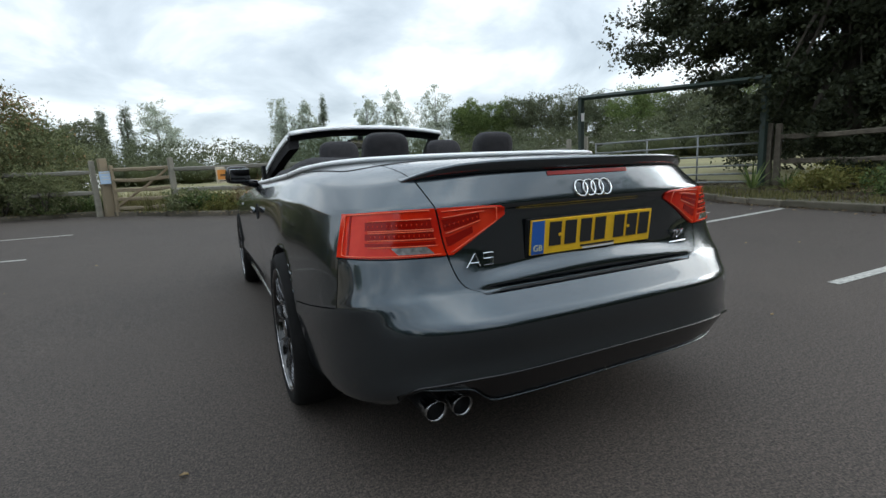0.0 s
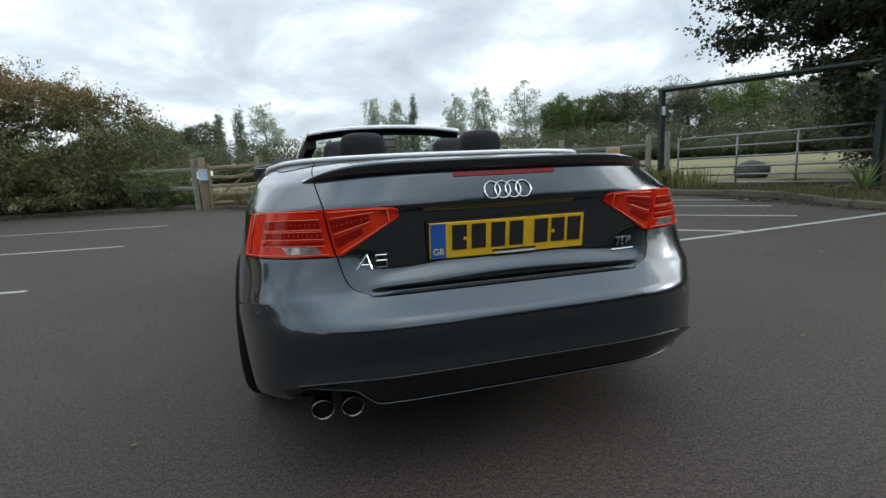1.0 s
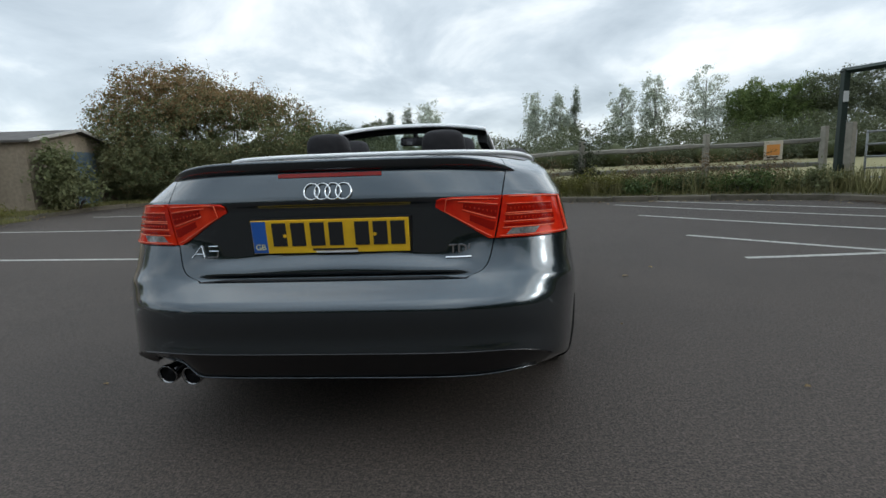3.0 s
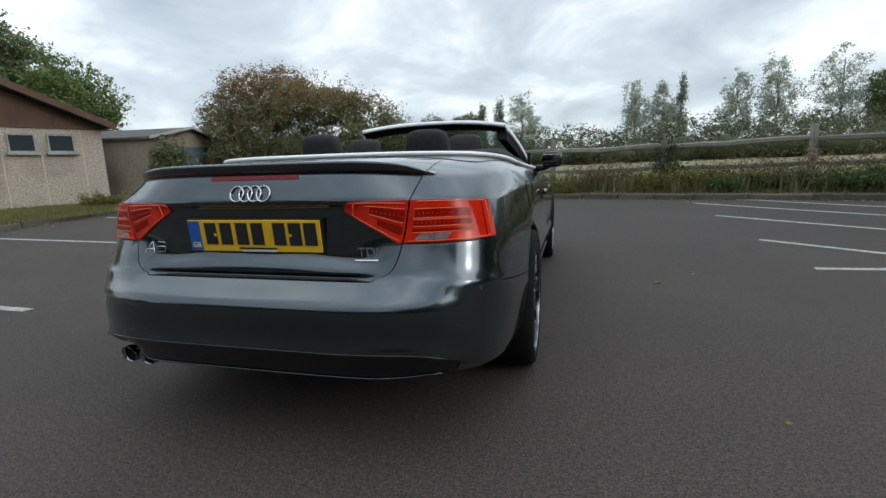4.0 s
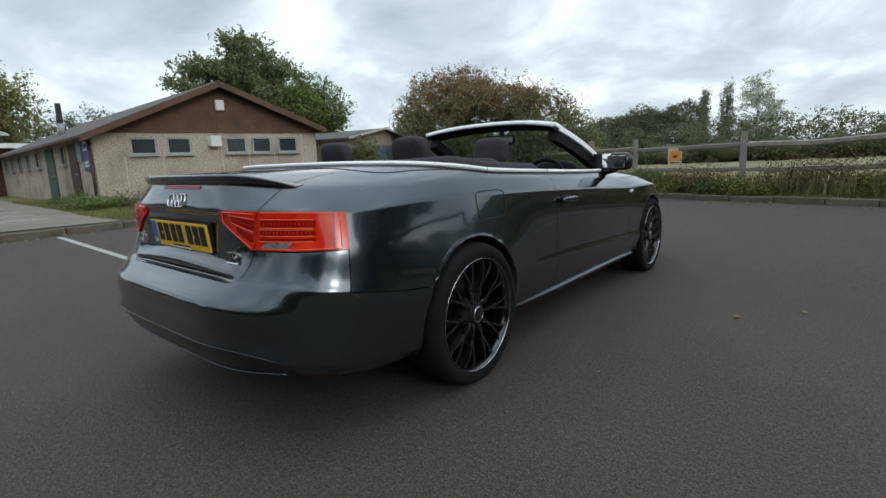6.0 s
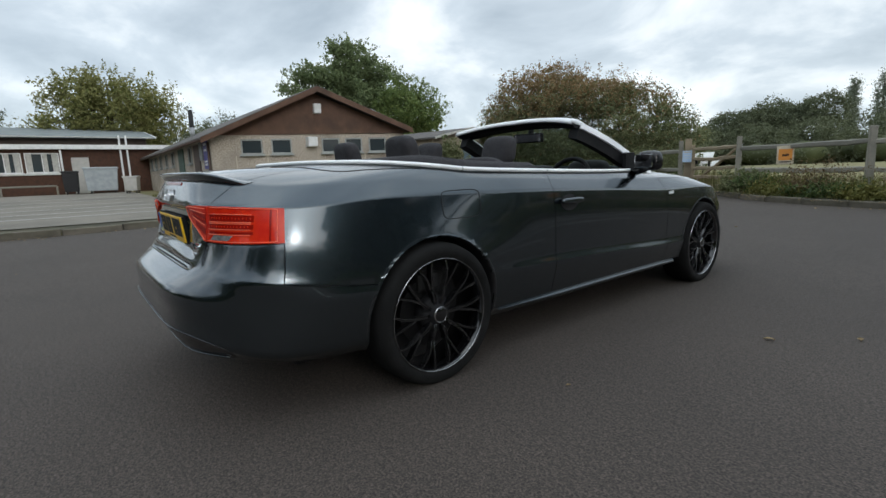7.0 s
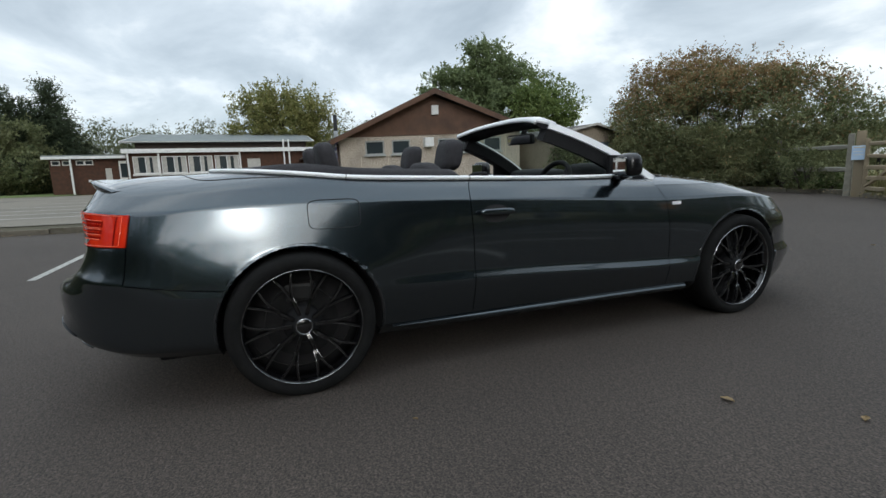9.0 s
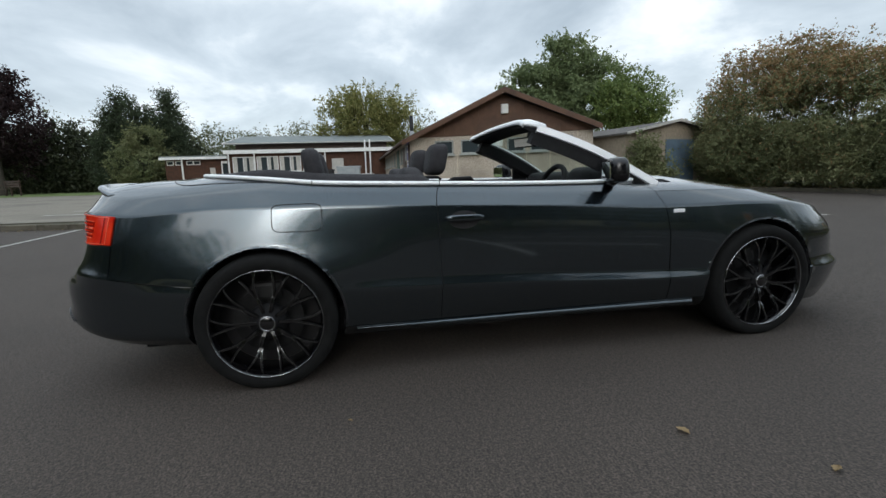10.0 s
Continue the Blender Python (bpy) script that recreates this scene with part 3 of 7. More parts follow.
# steel height barrier and field gate
bar = thing("height_barrier", "dark green steel height barrier over the field entrance", "barrier", (7.62, 7.72, verge_z(7.6, 7.7)))
bw = Vector((1.75, -3.55, 0))
part("upright", boxes((-0.055, 0.055, -0.055, 0.055, -0.1, 2.31), bevel=0.008), M["barrier"], bar)
ob = part("upright", boxes((-0.055, 0.055, -0.055, 0.055, -0.1, 2.2), bevel=0.008), M["barrier"], bar)
ob.location = bw
part("crossbar", tube(bmesh.new(), [(-0.04, 0.06, 2.28), tuple(bw + Vector((0.04, -0.06, 2.19)))], 0.06, 4), M["barrier"], bar)
part("brace", tube(bmesh.new(), [(0.05, -0.07, 0.5), (0.32, 0.25, 0.05)], 0.018, 6), M["barrier"], bar)
part("label_plate", boxes((-0.05, 0.05, -0.064, -0.057, 1.70, 1.90), bevel=0.002), M["white"], bar, "small white label")


def steel_gate(a, b, label):
    a, b = Vector((*a, 0)), Vector((*b, 0))
    d = b - a
    g = thing("metal_gate", label, "gate", (a.x, a.y, verge_z(a.x, a.y) - 0.1), math.degrees(math.atan2(d.y, d.x)))
    L = d.length
    for h in (0.14, 0.32, 0.5, 0.72, 0.96, 1.2):
        part("bar", tube(bmesh.new(), [(0, 0, h), (L, 0, h + 0.02)], 0.021, 8), M["galv"], g, smooth=True)
    for x in (0, L * 0.36, L * 0.67, L):
        part("upright", tube(bmesh.new(), [(x, 0.0, 0.12), (x, 0.0, 1.24)], 0.02, 8), M["galv"], g, smooth=True)
    return g


steel_gate((8.15, 7.75), (9.5, 4.3), "galvanised steel six-bar field gate, closed")
tagged(fence_post(8.05, 8.05, 1.32, 0.16, "timber", None, "gate_post"), "square weathered timber gate post", "post")
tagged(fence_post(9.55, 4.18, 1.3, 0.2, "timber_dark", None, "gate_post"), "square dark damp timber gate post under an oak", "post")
tagged(fence_post(8.22, 8.2, 1.18, 0.1, "galv", None, "gate_post"), "grey steel gate post beside timber post", "post")


def boulder(x, y, s, seed):
    rng = np.random.default_rng(seed)
    bm = bmesh.new()
    bmesh.ops.create_icosphere(bm, subdivisions=2, radius=1)
    w, ph = rng.normal(size=(4, 3)) * 1.8, rng.uniform(0, 6, 4)
    for v in bm.verts:
        k = 1 + 0.16 * math.sin(float(np.dot(w[0], v.co)) + ph[0]) + 0.1 * math.sin(float(np.dot(w[1], v.co)) * 2 + ph[1])
        v.co = Vector((v.co.x * s * 1.3 * k, v.co.y * s * 0.9 * k, v.co.z * s * 0.75 * k))
    ob = link_bm("boulder", bm, M["stone"], True)
    ob.matrix_basis = pose(x, y, verge_z(x, y) + s * 0.35, 0, 0, seed * 47)
    return tagged(ob, "rough grey boulder on the verge", "stone", "boulders by the gate")


for i, (x, y, s) in enumerate(((7.65, 0.7, 0.14), (10.6, 7.9, 0.36), (7.7, -0.4, 0.13))):
    boulder(x, y, s, i + 1)


def info_board(x, y, top, rz):
    """A pale slanted reading board on two dark posts."""
    zb = verge_z(x, y)
    ob = thing("information_board", "white slanted reading board on two dark posts in the grass", "sign", (x, y, zb))
    ob.rotation_euler.z = radians(rz)
    h = top - zb
    bd = part("board", boxes((-0.27, 0.27, -0.19, 0.19, -0.012, 0.012), bevel=0.004), M["white"], ob, "white board face")
    bd.matrix_basis = pose(0, 0, h, 32)
    for sx in (-0.17, 0.17):
        part("post", boxes((sx - 0.03, sx + 0.03, -0.03, 0.03, -0.1, h - 0.02), bevel=0.006), M["ink"], ob)


info_board(-4.38, 15.4, 0.95, 12)
info_board(-3.85, 13.7, 1.16, 12)

# ---- buildings ----
def window(parent, m, w, h, panes=1, frame="frame_grey", sill=True, curtain=False, depth=0.06):
    """Frame, panes and sill, facing -y of the local pose m, its middle at the origin."""
    t = 0.045
    fr = bmesh.new()
    cs = [(-1, -1), (1, -1), (1, 1), (-1, 1)]
    fo = [[fr.verts.new((sx * (w / 2 - k), y, sz * (h / 2 - k))) for sx, sz in cs] for y, k in ((-0.03, 0), (-0.03, t), (depth, t), (depth, 0))]
    for a in range(4):
        for i in range(4):
            j = (i + 1) % 4
            fr.faces.new((fo[a][i], fo[a][j], fo[(a + 1) % 4][j], fo[(a + 1) % 4][i]))
    xs = [-w / 2 + (w - t) * i / panes for i in range(panes + 1)]
    win = link_bm("window", fr, M[frame])
    win.parent = parent
    win.matrix_basis = m
    for x in xs[1:-1]:
        part("mullion", boxes((x, x + t, -0.026, depth - 0.002, -h / 2 + t, h / 2 - t)), M[frame], win)
    for i in range(panes):
        part("pane", boxes((xs[i] + t, xs[i + 1], 0.0, 0.006, -h / 2 + t, h / 2 - t)), M["win_glass"], win)
        if curtain:
            part("curtain", boxes((xs[i] + t + 0.01, xs[i] + t + (0.17 if i else 0.22), -0.006, -0.002, -h / 2 + t, h / 2 - t)), M["curtain"], win)
    if curtain:
        part("curtain", boxes((w / 2 - t - 0.24, w / 2 - t - 0.01, -0.006, -0.002, -h / 2 + t, h / 2 - t)), M["curtain"], win)
    if sill:
        part("sill", boxes((-w / 2 - 0.05, w / 2 + 0.05, -0.1, 0.02, -h / 2 - 0.06, -h / 2 - 0.001), bevel=0.008), M[frame], win)
    return win


def quad_prism(bm, pts, t):
    """A slab over four points, t thick downwards."""
    top = [bm.verts.new(p) for p in pts]
    low = [bm.verts.new(Vector(p) - Vector((0, 0, t))) for p in pts]
    bm.faces.new(top)
    bm.faces.new(low[::-1])
    for i in range(4):
        j = (i + 1) % 4
        bm.faces.new((top[i], low[i], low[j], top[j]))


# pebble-dashed hut: local x along its front, y backwards
HUT = Vector((-14.05, 2.55, 0))
hut_w, hut_p, hut_d, hut_e, hut_r = 6.27, 3.225, 13.0, 2.08, 1.40
hut = thing("hut", "pebble-dashed single-storey hut with brown clad gable", "building", (HUT.x, HUT.y, verge_z(-13, 5.0) - 0.02), 69.0)
bm = bmesh.new()
box(bm, 0, hut_w, 0, 0.18, -0.3, hut_e)
part("front_wall", bm, M["pebbledash"], hut)
part("side_wall", boxes((0, 0.18, 0.185, hut_d, -0.3, hut_e - 0.03)), M["pebbledash"], hut)
part("side_wall", boxes((hut_w - 0.18, hut_w, 0.185, hut_d, -0.3, hut_e - 0.03)), M["pebbledash"], hut)
part("rear_wall", boxes((0.185, hut_w - 0.185, hut_d - 0.2, hut_d, -0.3, hut_e)), M["pebbledash"], hut)
clad = [0.0, 1.24, 2.46, hut_p, 3.98, 5.2, hut_w]
for i in range(6):
    x0, x1 = clad[i], clad[i + 1] - 0.004
    g = lambda x: hut_e + 0.02 + (hut_r - 0.08) * (1 - abs(x - hut_p) / 3.225)
    bm = bmesh.new()
    pts = [(x0, hut_e + 0.004), (x1, hut_e + 0.004), (x1, g(x1)), (x0, g(x0))]
    f = [bm.verts.new((x, -0.035 - 0.002 * (i % 2), z)) for x, z in pts]
    b = [bm.verts.new((x, 0.1, z)) for x, z in pts]
    bm.faces.new(f)
    bm.faces.new(b[::-1])
    for k in range(4):
        bm.faces.new((f[k], b[k], b[(k + 1) % 4], f[(k + 1) % 4]))
    part("gable_board", bm, M["cladding"], hut)
for s in (0, 1):
    bm = bmesh.new()
    xe, xr, ze = (-0.38, hut_p, hut_e - 0.08) if s == 0 else (hut_w + 0.08, hut_p, hut_e + 0.155)
    quad_prism(bm, [(xe, -0.42, ze), (xr, -0.42, hut_e + hut_r + 0.1), (xr, hut_d + 0.3, hut_e + hut_r + 0.1), (xe, hut_d + 0.3, ze)], 0.07)
    part("roof", bm, M["roof"], hut, "dark weathered roof slope")
    bm = bmesh.new()
    quad_prism(bm, [(xe, -0.45, ze - 0.02), (xr, -0.45, hut_e + hut_r + 0.08), (xr, -0.421, hut_e + hut_r + 0.08), (xe, -0.421, ze - 0.02)], 0.17)
    part("bargeboard", bm, M["cladding"], hut, "brown painted bargeboard")
    xg = xe
    part("gutter", tube(bmesh.new(), [(xg, -0.35, ze - 0.08), (xg, hut_d + 0.2, ze - 0.09)], 0.055, 8), M["brown_door"], hut, smooth=True)
part("downpipe", tube(bmesh.new(), [(-0.06, 0.1, hut_e - 0.2), (-0.06, 0.1, -0.2)], 0.04, 8), M["brown_door"], hut, smooth=True)
for x, w in ((1.22, 0.66), (2.14, 0.64), (3.73, 0.6), (4.5, 0.58), (5.32, 0.6)):
    window(hut, pose(x, -0.012, 1.70), w, 0.48)
for y, w, h, z in ((2.9, 0.5, 0.6, 1.6), (6.2, 0.5, 0.6, 1.6), (7.7, 0.45, 0.58, 1.6), (9.2, 0.45, 0.58, 1.6), (10.6, 0.45, 0.58, 1.6), (11.9, 0.45, 0.58, 1.6)):
    window(hut, pose(-0.012 - 0.383 * y - 0.01, y, z, 0, 0, -69), w, h)
d = part("door", boxes((-0.045, -0.004, 1.45, 2.25, -0.02, 1.9), bevel=0.006), M["brown_door"], hut, "dark brown wooden door")
part("handle", boxes((-0.1, -0.046, 1.55, 1.6, 0.95, 1.0), bevel=0.01), M["galv"], d)
d = part("door", boxes((-0.045, -0.004, 4.05, 5.0, -0.02, 1.92), bevel=0.006), M["green_door"], hut, "grey-green wooden door")
part("handle", boxes((-0.1, -0.046, 4.15, 4.2, 0.95, 1.0), bevel=0.01), M["galv"], d)
part("flue", tube(bmesh.new(), [(1.0, 6.9, 2.3), (1.0, 6.9, 3.75)], 0.095, 12), M["ink"], hut, "black metal flue pipe", smooth=True)
part("flue_collar", tube(bmesh.new(), [(1.0, 6.9, 2.45), (1.0, 6.9, 3.0)], 0.11, 12), M["galv"], hut, smooth=True)
part("alarm_box", boxes((3.2, 3.44, -0.15, -0.045, 2.74, 3.06), bevel=0.03), M["white"], hut, "white alarm box on the gable")
fl = bmesh.new()
box(fl, 2.9, 3.2, -0.26, -0.02, 1.66, 1.98, bevel=0.02, m=None)
part("floodlight", fl, M["white"], hut, "white floodlight on the wall")
for x in (0.72, 1.68, 3.3, 4.08, 4.87, 5.78):
    part("joint_strip", boxes((x - 0.012, x + 0.012, -0.006, -0.001, -0.1, 1.42 if x < 5.5 else hut_e - 0.02)), M["sign_cream"], hut)
sg = part("wall_sign", boxes((-0.06, -0.03, 0.25, 0.75, 1.05, 2.02), bevel=0.005), M["sign_navy"], hut, "purple-blue wall sign with pale bars")
for z in (1.85, 1.66, 1.3, 1.2):
    part("text_bar", boxes((-0.066, -0.061, 0.33, 0.66, z - 0.04, z + 0.02)), M["white"], sg)
part("notice_board", boxes((-0.06, -0.03, 0.95, 1.35, 1.35, 1.95), bevel=0.005), M["galv"], hut, "small grey notice board")

# the hut is not square: its long sides run back at a slant
for ob in hut.children_recursive:
    if ob.parent is hut and ob.name.split(".")[0] != "window" or ob.parent.name.split(".")[0] in ("door", "wall_sign"):
        for v in ob.data.vertices:
            v.co.x -= 0.383 * v.co.y

# the second outbuilding, part hidden behind the bush
gar = thing("outbuilding", "rendered outbuilding with shallow roof and blue-grey shutter", "building", (-11.0, 9.1, verge_z(-10.9, 10.5) + 0.02), 103.0)
gw, gd, gh = 4.4, 5.5, 1.84
bm = bmesh.new()
f = [bm.verts.new(p) for p in ((0, 0, -0.3), (gw, 0, -0.3), (gw, 0, gh), (gw * 0.5, 0, gh + 0.34), (0, 0, gh))]
b = [bm.verts.new(v.co + Vector((0, 0.2, 0))) for v in f]
bm.faces.new(f)
bm.faces.new(b[::-1])
for k in range(5):
    bm.faces.new((f[k], b[k], b[(k + 1) % 5], f[(k + 1) % 5]))
part("front_wall", bm, M["garage_wall"], gar)
part("side_wall", boxes((0, 0.2, 0.205, gd, -0.3, gh - 0.02)), M["garage_wall"], gar)
part("side_wall", boxes((gw - 0.2, gw, 0.205, gd, -0.3, gh - 0.02)), M["garage_wall"], gar)
for s in (0, 1):
    bm = bmesh.new()
    xe = -0.12 if s == 0 else gw + 0.12
    quad_prism(bm, [(xe, -0.2, gh - 0.02), (gw / 2, -0.2, gh + 0.42), (gw / 2, gd, gh + 0.42), (xe, gd, gh - 0.02)], 0.06)
    part("roof", bm, M["roof"], gar, "grey fibre-cement roof slope")
    bm = bmesh.new()
    quad_prism(bm, [(xe, -0.23, gh + 0.0), (gw / 2, -0.23, gh + 0.44), (gw / 2, -0.201, gh + 0.44), (xe, -0.201, gh + 0.0)], 0.08)
    part("bargeboard", bm, M["grey_door"], gar, "pale metal verge trim")
dr = part("shutter", boxes((1.75, 3.1, -0.03, -0.004, -0.2, 1.62)), M["blue_door"], gar, "blue-grey metal shutter")
for i in range(8):
    part("slat", boxes((1.77, 3.08, -0.042, -0.0305, -0.16 + 0.205 * i, 0.03 + 0.205 * i)), M["blue_door"], dr)

# long flat-roofed brick building
lz = verge_z(-27, -3) + 0.02
lb = thing("long_building", "low brown brick building with white fascia and windows", "building", (-28.0, -10.0, lz), 90.0)
part("front_wall", boxes((3.0, 14.5, 0, 0.3, -0.3, 2.35)), M["brick"], lb)
part("wing_wall", boxes((-0.8, 2.95, 0.9, 1.2, -0.3, 2.05)), M["brick"], lb)
part("end_wall", boxes((-0.8, -0.5, 1.205, 9, -0.3, 2.05)), M["brick"], lb)
part("end_wall", boxes((14.2, 14.5, 0.305, 9, -0.3, 2.35)), M["brick"], lb)
part("clerestory_wall", boxes((2.9, 12.9, 2.9, 3.14, 2.2, 3.10)), M["brown_door"], lb, "dark boarded upper wall")
part("fascia", boxes((2.88, 14.7, -0.35, -0.02, 2.2, 2.42)), M["white"], lb, "white painted fascia")
part("fascia", boxes((-1.0, 2.85, 0.5, 0.85, 1.98, 2.12)), M["white"], lb, "white painted fascia")
part("low_roof", boxes((2.88, 14.7, -0.015, 2.89, 2.34, 2.41)), M["roof_flat"], lb)
part("low_roof", boxes((-1.0, 2.85, 0.55, 9, 2.125, 2.19)), M["roof_flat"], lb)
bm = bmesh.new()
quad_prism(bm, [(2.3, 2.3, 3.04), (13.3, 2.3, 3.04), (13.3, 8, 3.95), (2.3, 8, 3.95)], 0.1)
part("main_roof", bm, M["roof_flat"], lb, "grey-green felt roof slope")
part("eaves_board", boxes((2.3, 13.3, 2.25, 2.295, 2.97, 3.03)), M["grey_door"], lb, "grey eaves board")
for x in (2.25, 13.35):
    part("gable_trim", tube(bmesh.new(), [(x, 2.25, 3.0), (x, 8, 3.91)], 0.05, 4), M["white"], lb)
for x, w, p in ((3.93, 1.24, 2), (5.34, 1.26, 2), (6.69, 1.26, 2), (8.09, 1.3, 2)):
    if w:
        window(lb, pose(x, -0.012, 1.55), w, 0.95, p, "white", True, True)
part("window_band", boxes((3.25, 8.76, -0.06, -0.005, 0.96, 1.04)), M["white"], lb)
for x in (-0.5, 0.0, 0.62, 1.02):
    window(lb, pose(x, 0.888, 1.78), 0.4, 0.26, 1, "white", False)
for x in (3.14, 4.63, 8.82, 11.3, 11.6):
    part("downpipe" if x > 9 else "post", boxes((x - 0.04, x + 0.04, -0.3, -0.22, -0.2, 2.2 if x < 11 else 2.9)), M["white"], lb)
d = part("door", boxes((9.2, 9.92, -0.03, -0.004, 0, 1.8), bevel=0.005), M["grey_door"], lb, "pale grey door")
d = part("door", boxes((2.42, 2.94, 0.86, 0.895, -0.02, 1.85), bevel=0.005), M["white"], lb, "white glazed door")
for z0, z1 in ((0.12, 0.8), (0.92, 1.7)):
    part("pane", boxes((2.5, 2.86, 0.852, 0.858, z0, z1)), M["win_glass"], d)
part("post", boxes((0.23, 0.31, 0.5, 0.58, -0.2, 1.98)), M["white"], lb)
part("wall_sign", boxes((0.9, 1.06, 0.875, 0.895, 0.72, 0.84)), M["white"], lb, "small white sign")
part("notice_board", boxes((1.75, 2.05, 0.87, 0.895, 0.75, 1.45), bevel=0.005), M["grey_door"], lb, "pale grey notice board")
part("rail", tube(bmesh.new(), [(3.0, -1.4, 0.42), (8.5, -1.4, 0.42)], 0.05, 6), M["timber"], lb)
for x in (3.0, 4.1, 5.3, 6.5, 8.5):
    part("rail_post", tube(bmesh.new(), [(x, -1.4, -0.1), (x, -1.4, 0.42)], 0.045, 6), M["timber"], lb)


def wheelie_bin(x, y, z, rz, w, d, h, mat, label, name="waste_bin"):
    t = thing(name, label, "bin", (x, y, z), rz)
    bm = bmesh.new()
    box(bm, -w / 2, w / 2, -d / 2, d / 2, 0.12, h, bevel=0.03)
    for v in bm.verts:
        k = 0.86 + 0.14 * v.co.z / h
        v.co.x *= k
        v.co.y *= k
    part("body", bm, M[mat], t)
    part("lid", boxes((-w / 2 - 0.03, w / 2 + 0.03, -d / 2 - 0.03, d / 2 + 0.03, h + 0.002, h + 0.09), bevel=0.03), M[mat], t)
    for sx in (-1, 1):
        for sy in (-1, 1):
            part("castor", tube(bmesh.new(), [(sx * w * 0.35 - 0.02, sy * d * 0.35, 0.07), (sx * w * 0.35 + 0.02, sy * d * 0.35, 0.07)], 0.07, 10), M["ink"], t)
    return t


wheelie_bin(-26.0, 0.25, verge_z(-26.0, 0.25) + 0.03, 85, 1.35, 0.9, 1.15, "skip", "large pale grey wheeled waste bin")
wheelie_bin(-26.2, -0.95, verge_z(-26.2, -0.95) + 0.03, 85, 0.6, 0.7, 1.0, "ink", "black wheeled bin beside the large bin")
wheelie_bin(-23.8, 1.25, verge_z(-23.8, 1.25) + 0.03, 70, 0.55, 0.6, 0.7, "grey_door", "small pale bin by the hut wall")

bench = thing("bench", "dark wooden garden bench on the lawn", "bench", (-29.2, -19.6, verge_z(-29, -19.6) + 0.05), 60)
for i in range(4):
    part("seat_slat", boxes((-0.75, 0.75, -0.22 + 0.12 * i, -0.12 + 0.12 * i, 0.42, 0.45), bevel=0.004), M["brown_door"], bench)
for i in range(3):
    part("back_slat", boxes((-0.75, 0.75, 0.28, 0.31, 0.52 + 0.14 * i, 0.62 + 0.14 * i), bevel=0.004), M["brown_door"], bench)
for sx in (-0.7, 0.64):
    for sy in (-0.2, 0.25):
        part("leg", boxes((sx, sx + 0.06, sy, sy + 0.06, 0, 0.42 if sy < 0 else 0.92)), M["brown_door"], bench)
    part("armrest", boxes((sx, sx + 0.06, -0.24, 0.25, 0.62, 0.66), bevel=0.005), M["brown_door"], bench)

# ---- planting ----
B = verge_z


def rust_top(pts, rng):
    return rng.uniform(size=len(pts)) < np.clip((pts[:, 2] - 1.9) / 2.6, 0.04, 0.75)


tree("bush", "huge unkempt olive-green bush with rust-tinged upper shoots", "bush", -8.6, 14.4, B(-8.6, 14.4), [(-2.3, -0.9, 1.9, 1.9, 1.6, 2.0), (-1.6, -0.1, 2.85, 1.8, 1.7, 1.65), (0.1, 0.1, 2.6, 2.0, 1.7, 1.6), (1.9, 0.4, 1.9, 1.6, 1.5, 1.55), (-0.8, -1.2, 1.6, 1.9, 1.4, 1.5), (1.2, -0.9, 1.35, 1.8, 1.2, 1.3), (-1.9, -2.0, 1.0, 1.1, 1.0, 1.1), (-2.6, -1.6, 1.6, 1.1, 1.0, 1.2), (3.1, 0.3, 1.2, 1.1, 1.1, 1.1), (-2.6, -1.2, 0.7, 1.3, 1.0, 0.8), (0.2, -1.3, 0.55, 2.6, 0.9, 0.65), (2.6, -0.6, 0.5, 1.2, 0.9, 0.6)], 170000, 0.09, M["leaf_bush"], 11, trunk=0.0, gap=0.12, freq=0.9, clump=60, sprays=900, spray_len=0.5, shell=0.6, ragged=0.13, second=rust_top, second_mat=M["leaf_rust"], limb_count=26, slim=0.4)
tree("oak_tree", "large dark oak tree with spreading crown by the gate", "tree", 11.6, 3.6, B(11.6, 3.6), [(0, 0, 4.6, 2.6, 2.6, 1.9), (-0.7, 2.6, 4.3, 1.5, 1.9, 1.3), (-0.6, 1.2, 3.0, 1.3, 1.5, 1.0), (-0.5, -0.2, 1.7, 1.2, 1.3, 1.3), (-1.6, 0.8, 1.75, 0.9, 0.9, 0.8), (-1.3, 1.8, 2.5, 1.0, 1.1, 0.8), (-1.4, 0.3, 0.9, 0.7, 0.8, 0.7), (-1.7, 2.2, 3.9, 1.7, 1.8, 1.2), (-2.3, 3.5, 3.6, 1.0, 1.1, 0.75), (0.5, 0.5, 6.4, 2.4, 2.4, 1.6), (1.0, -0.5, 2.5, 1.8, 2.4, 1.0), (-0.3, -1.6, 1.7, 1.1, 1.3, 1.1), (0.4, 0.4, 1.6, 0.9, 1.0, 1.1)], 105000, 0.105, M["leaf_dark"], 21, trunk=0.24, gap=0.46, freq=1.9, sprays=260, spray_len=0.5, limb_count=26)
# added tree: stands here so the car's flank reflects dark foliage
tree("oak_tree", "dark oak tree further along the car park edge", "tree", 13.4, 2.9, B(13.4, 2.9), [(0, 0, 4.4, 1.6, 1.5, 1.8), (-0.4, 0.3, 3.0, 1.3, 1.2, 1.2), (0.2, -0.2, 5.8, 1.4, 1.3, 1.3), (0, 0, 2.0, 1.1, 1.3, 0.8)], 34000, 0.14, M["leaf_dark"], 22, trunk=0.2, gap=0.15, freq=1.4, sprays=80, limb_count=12)
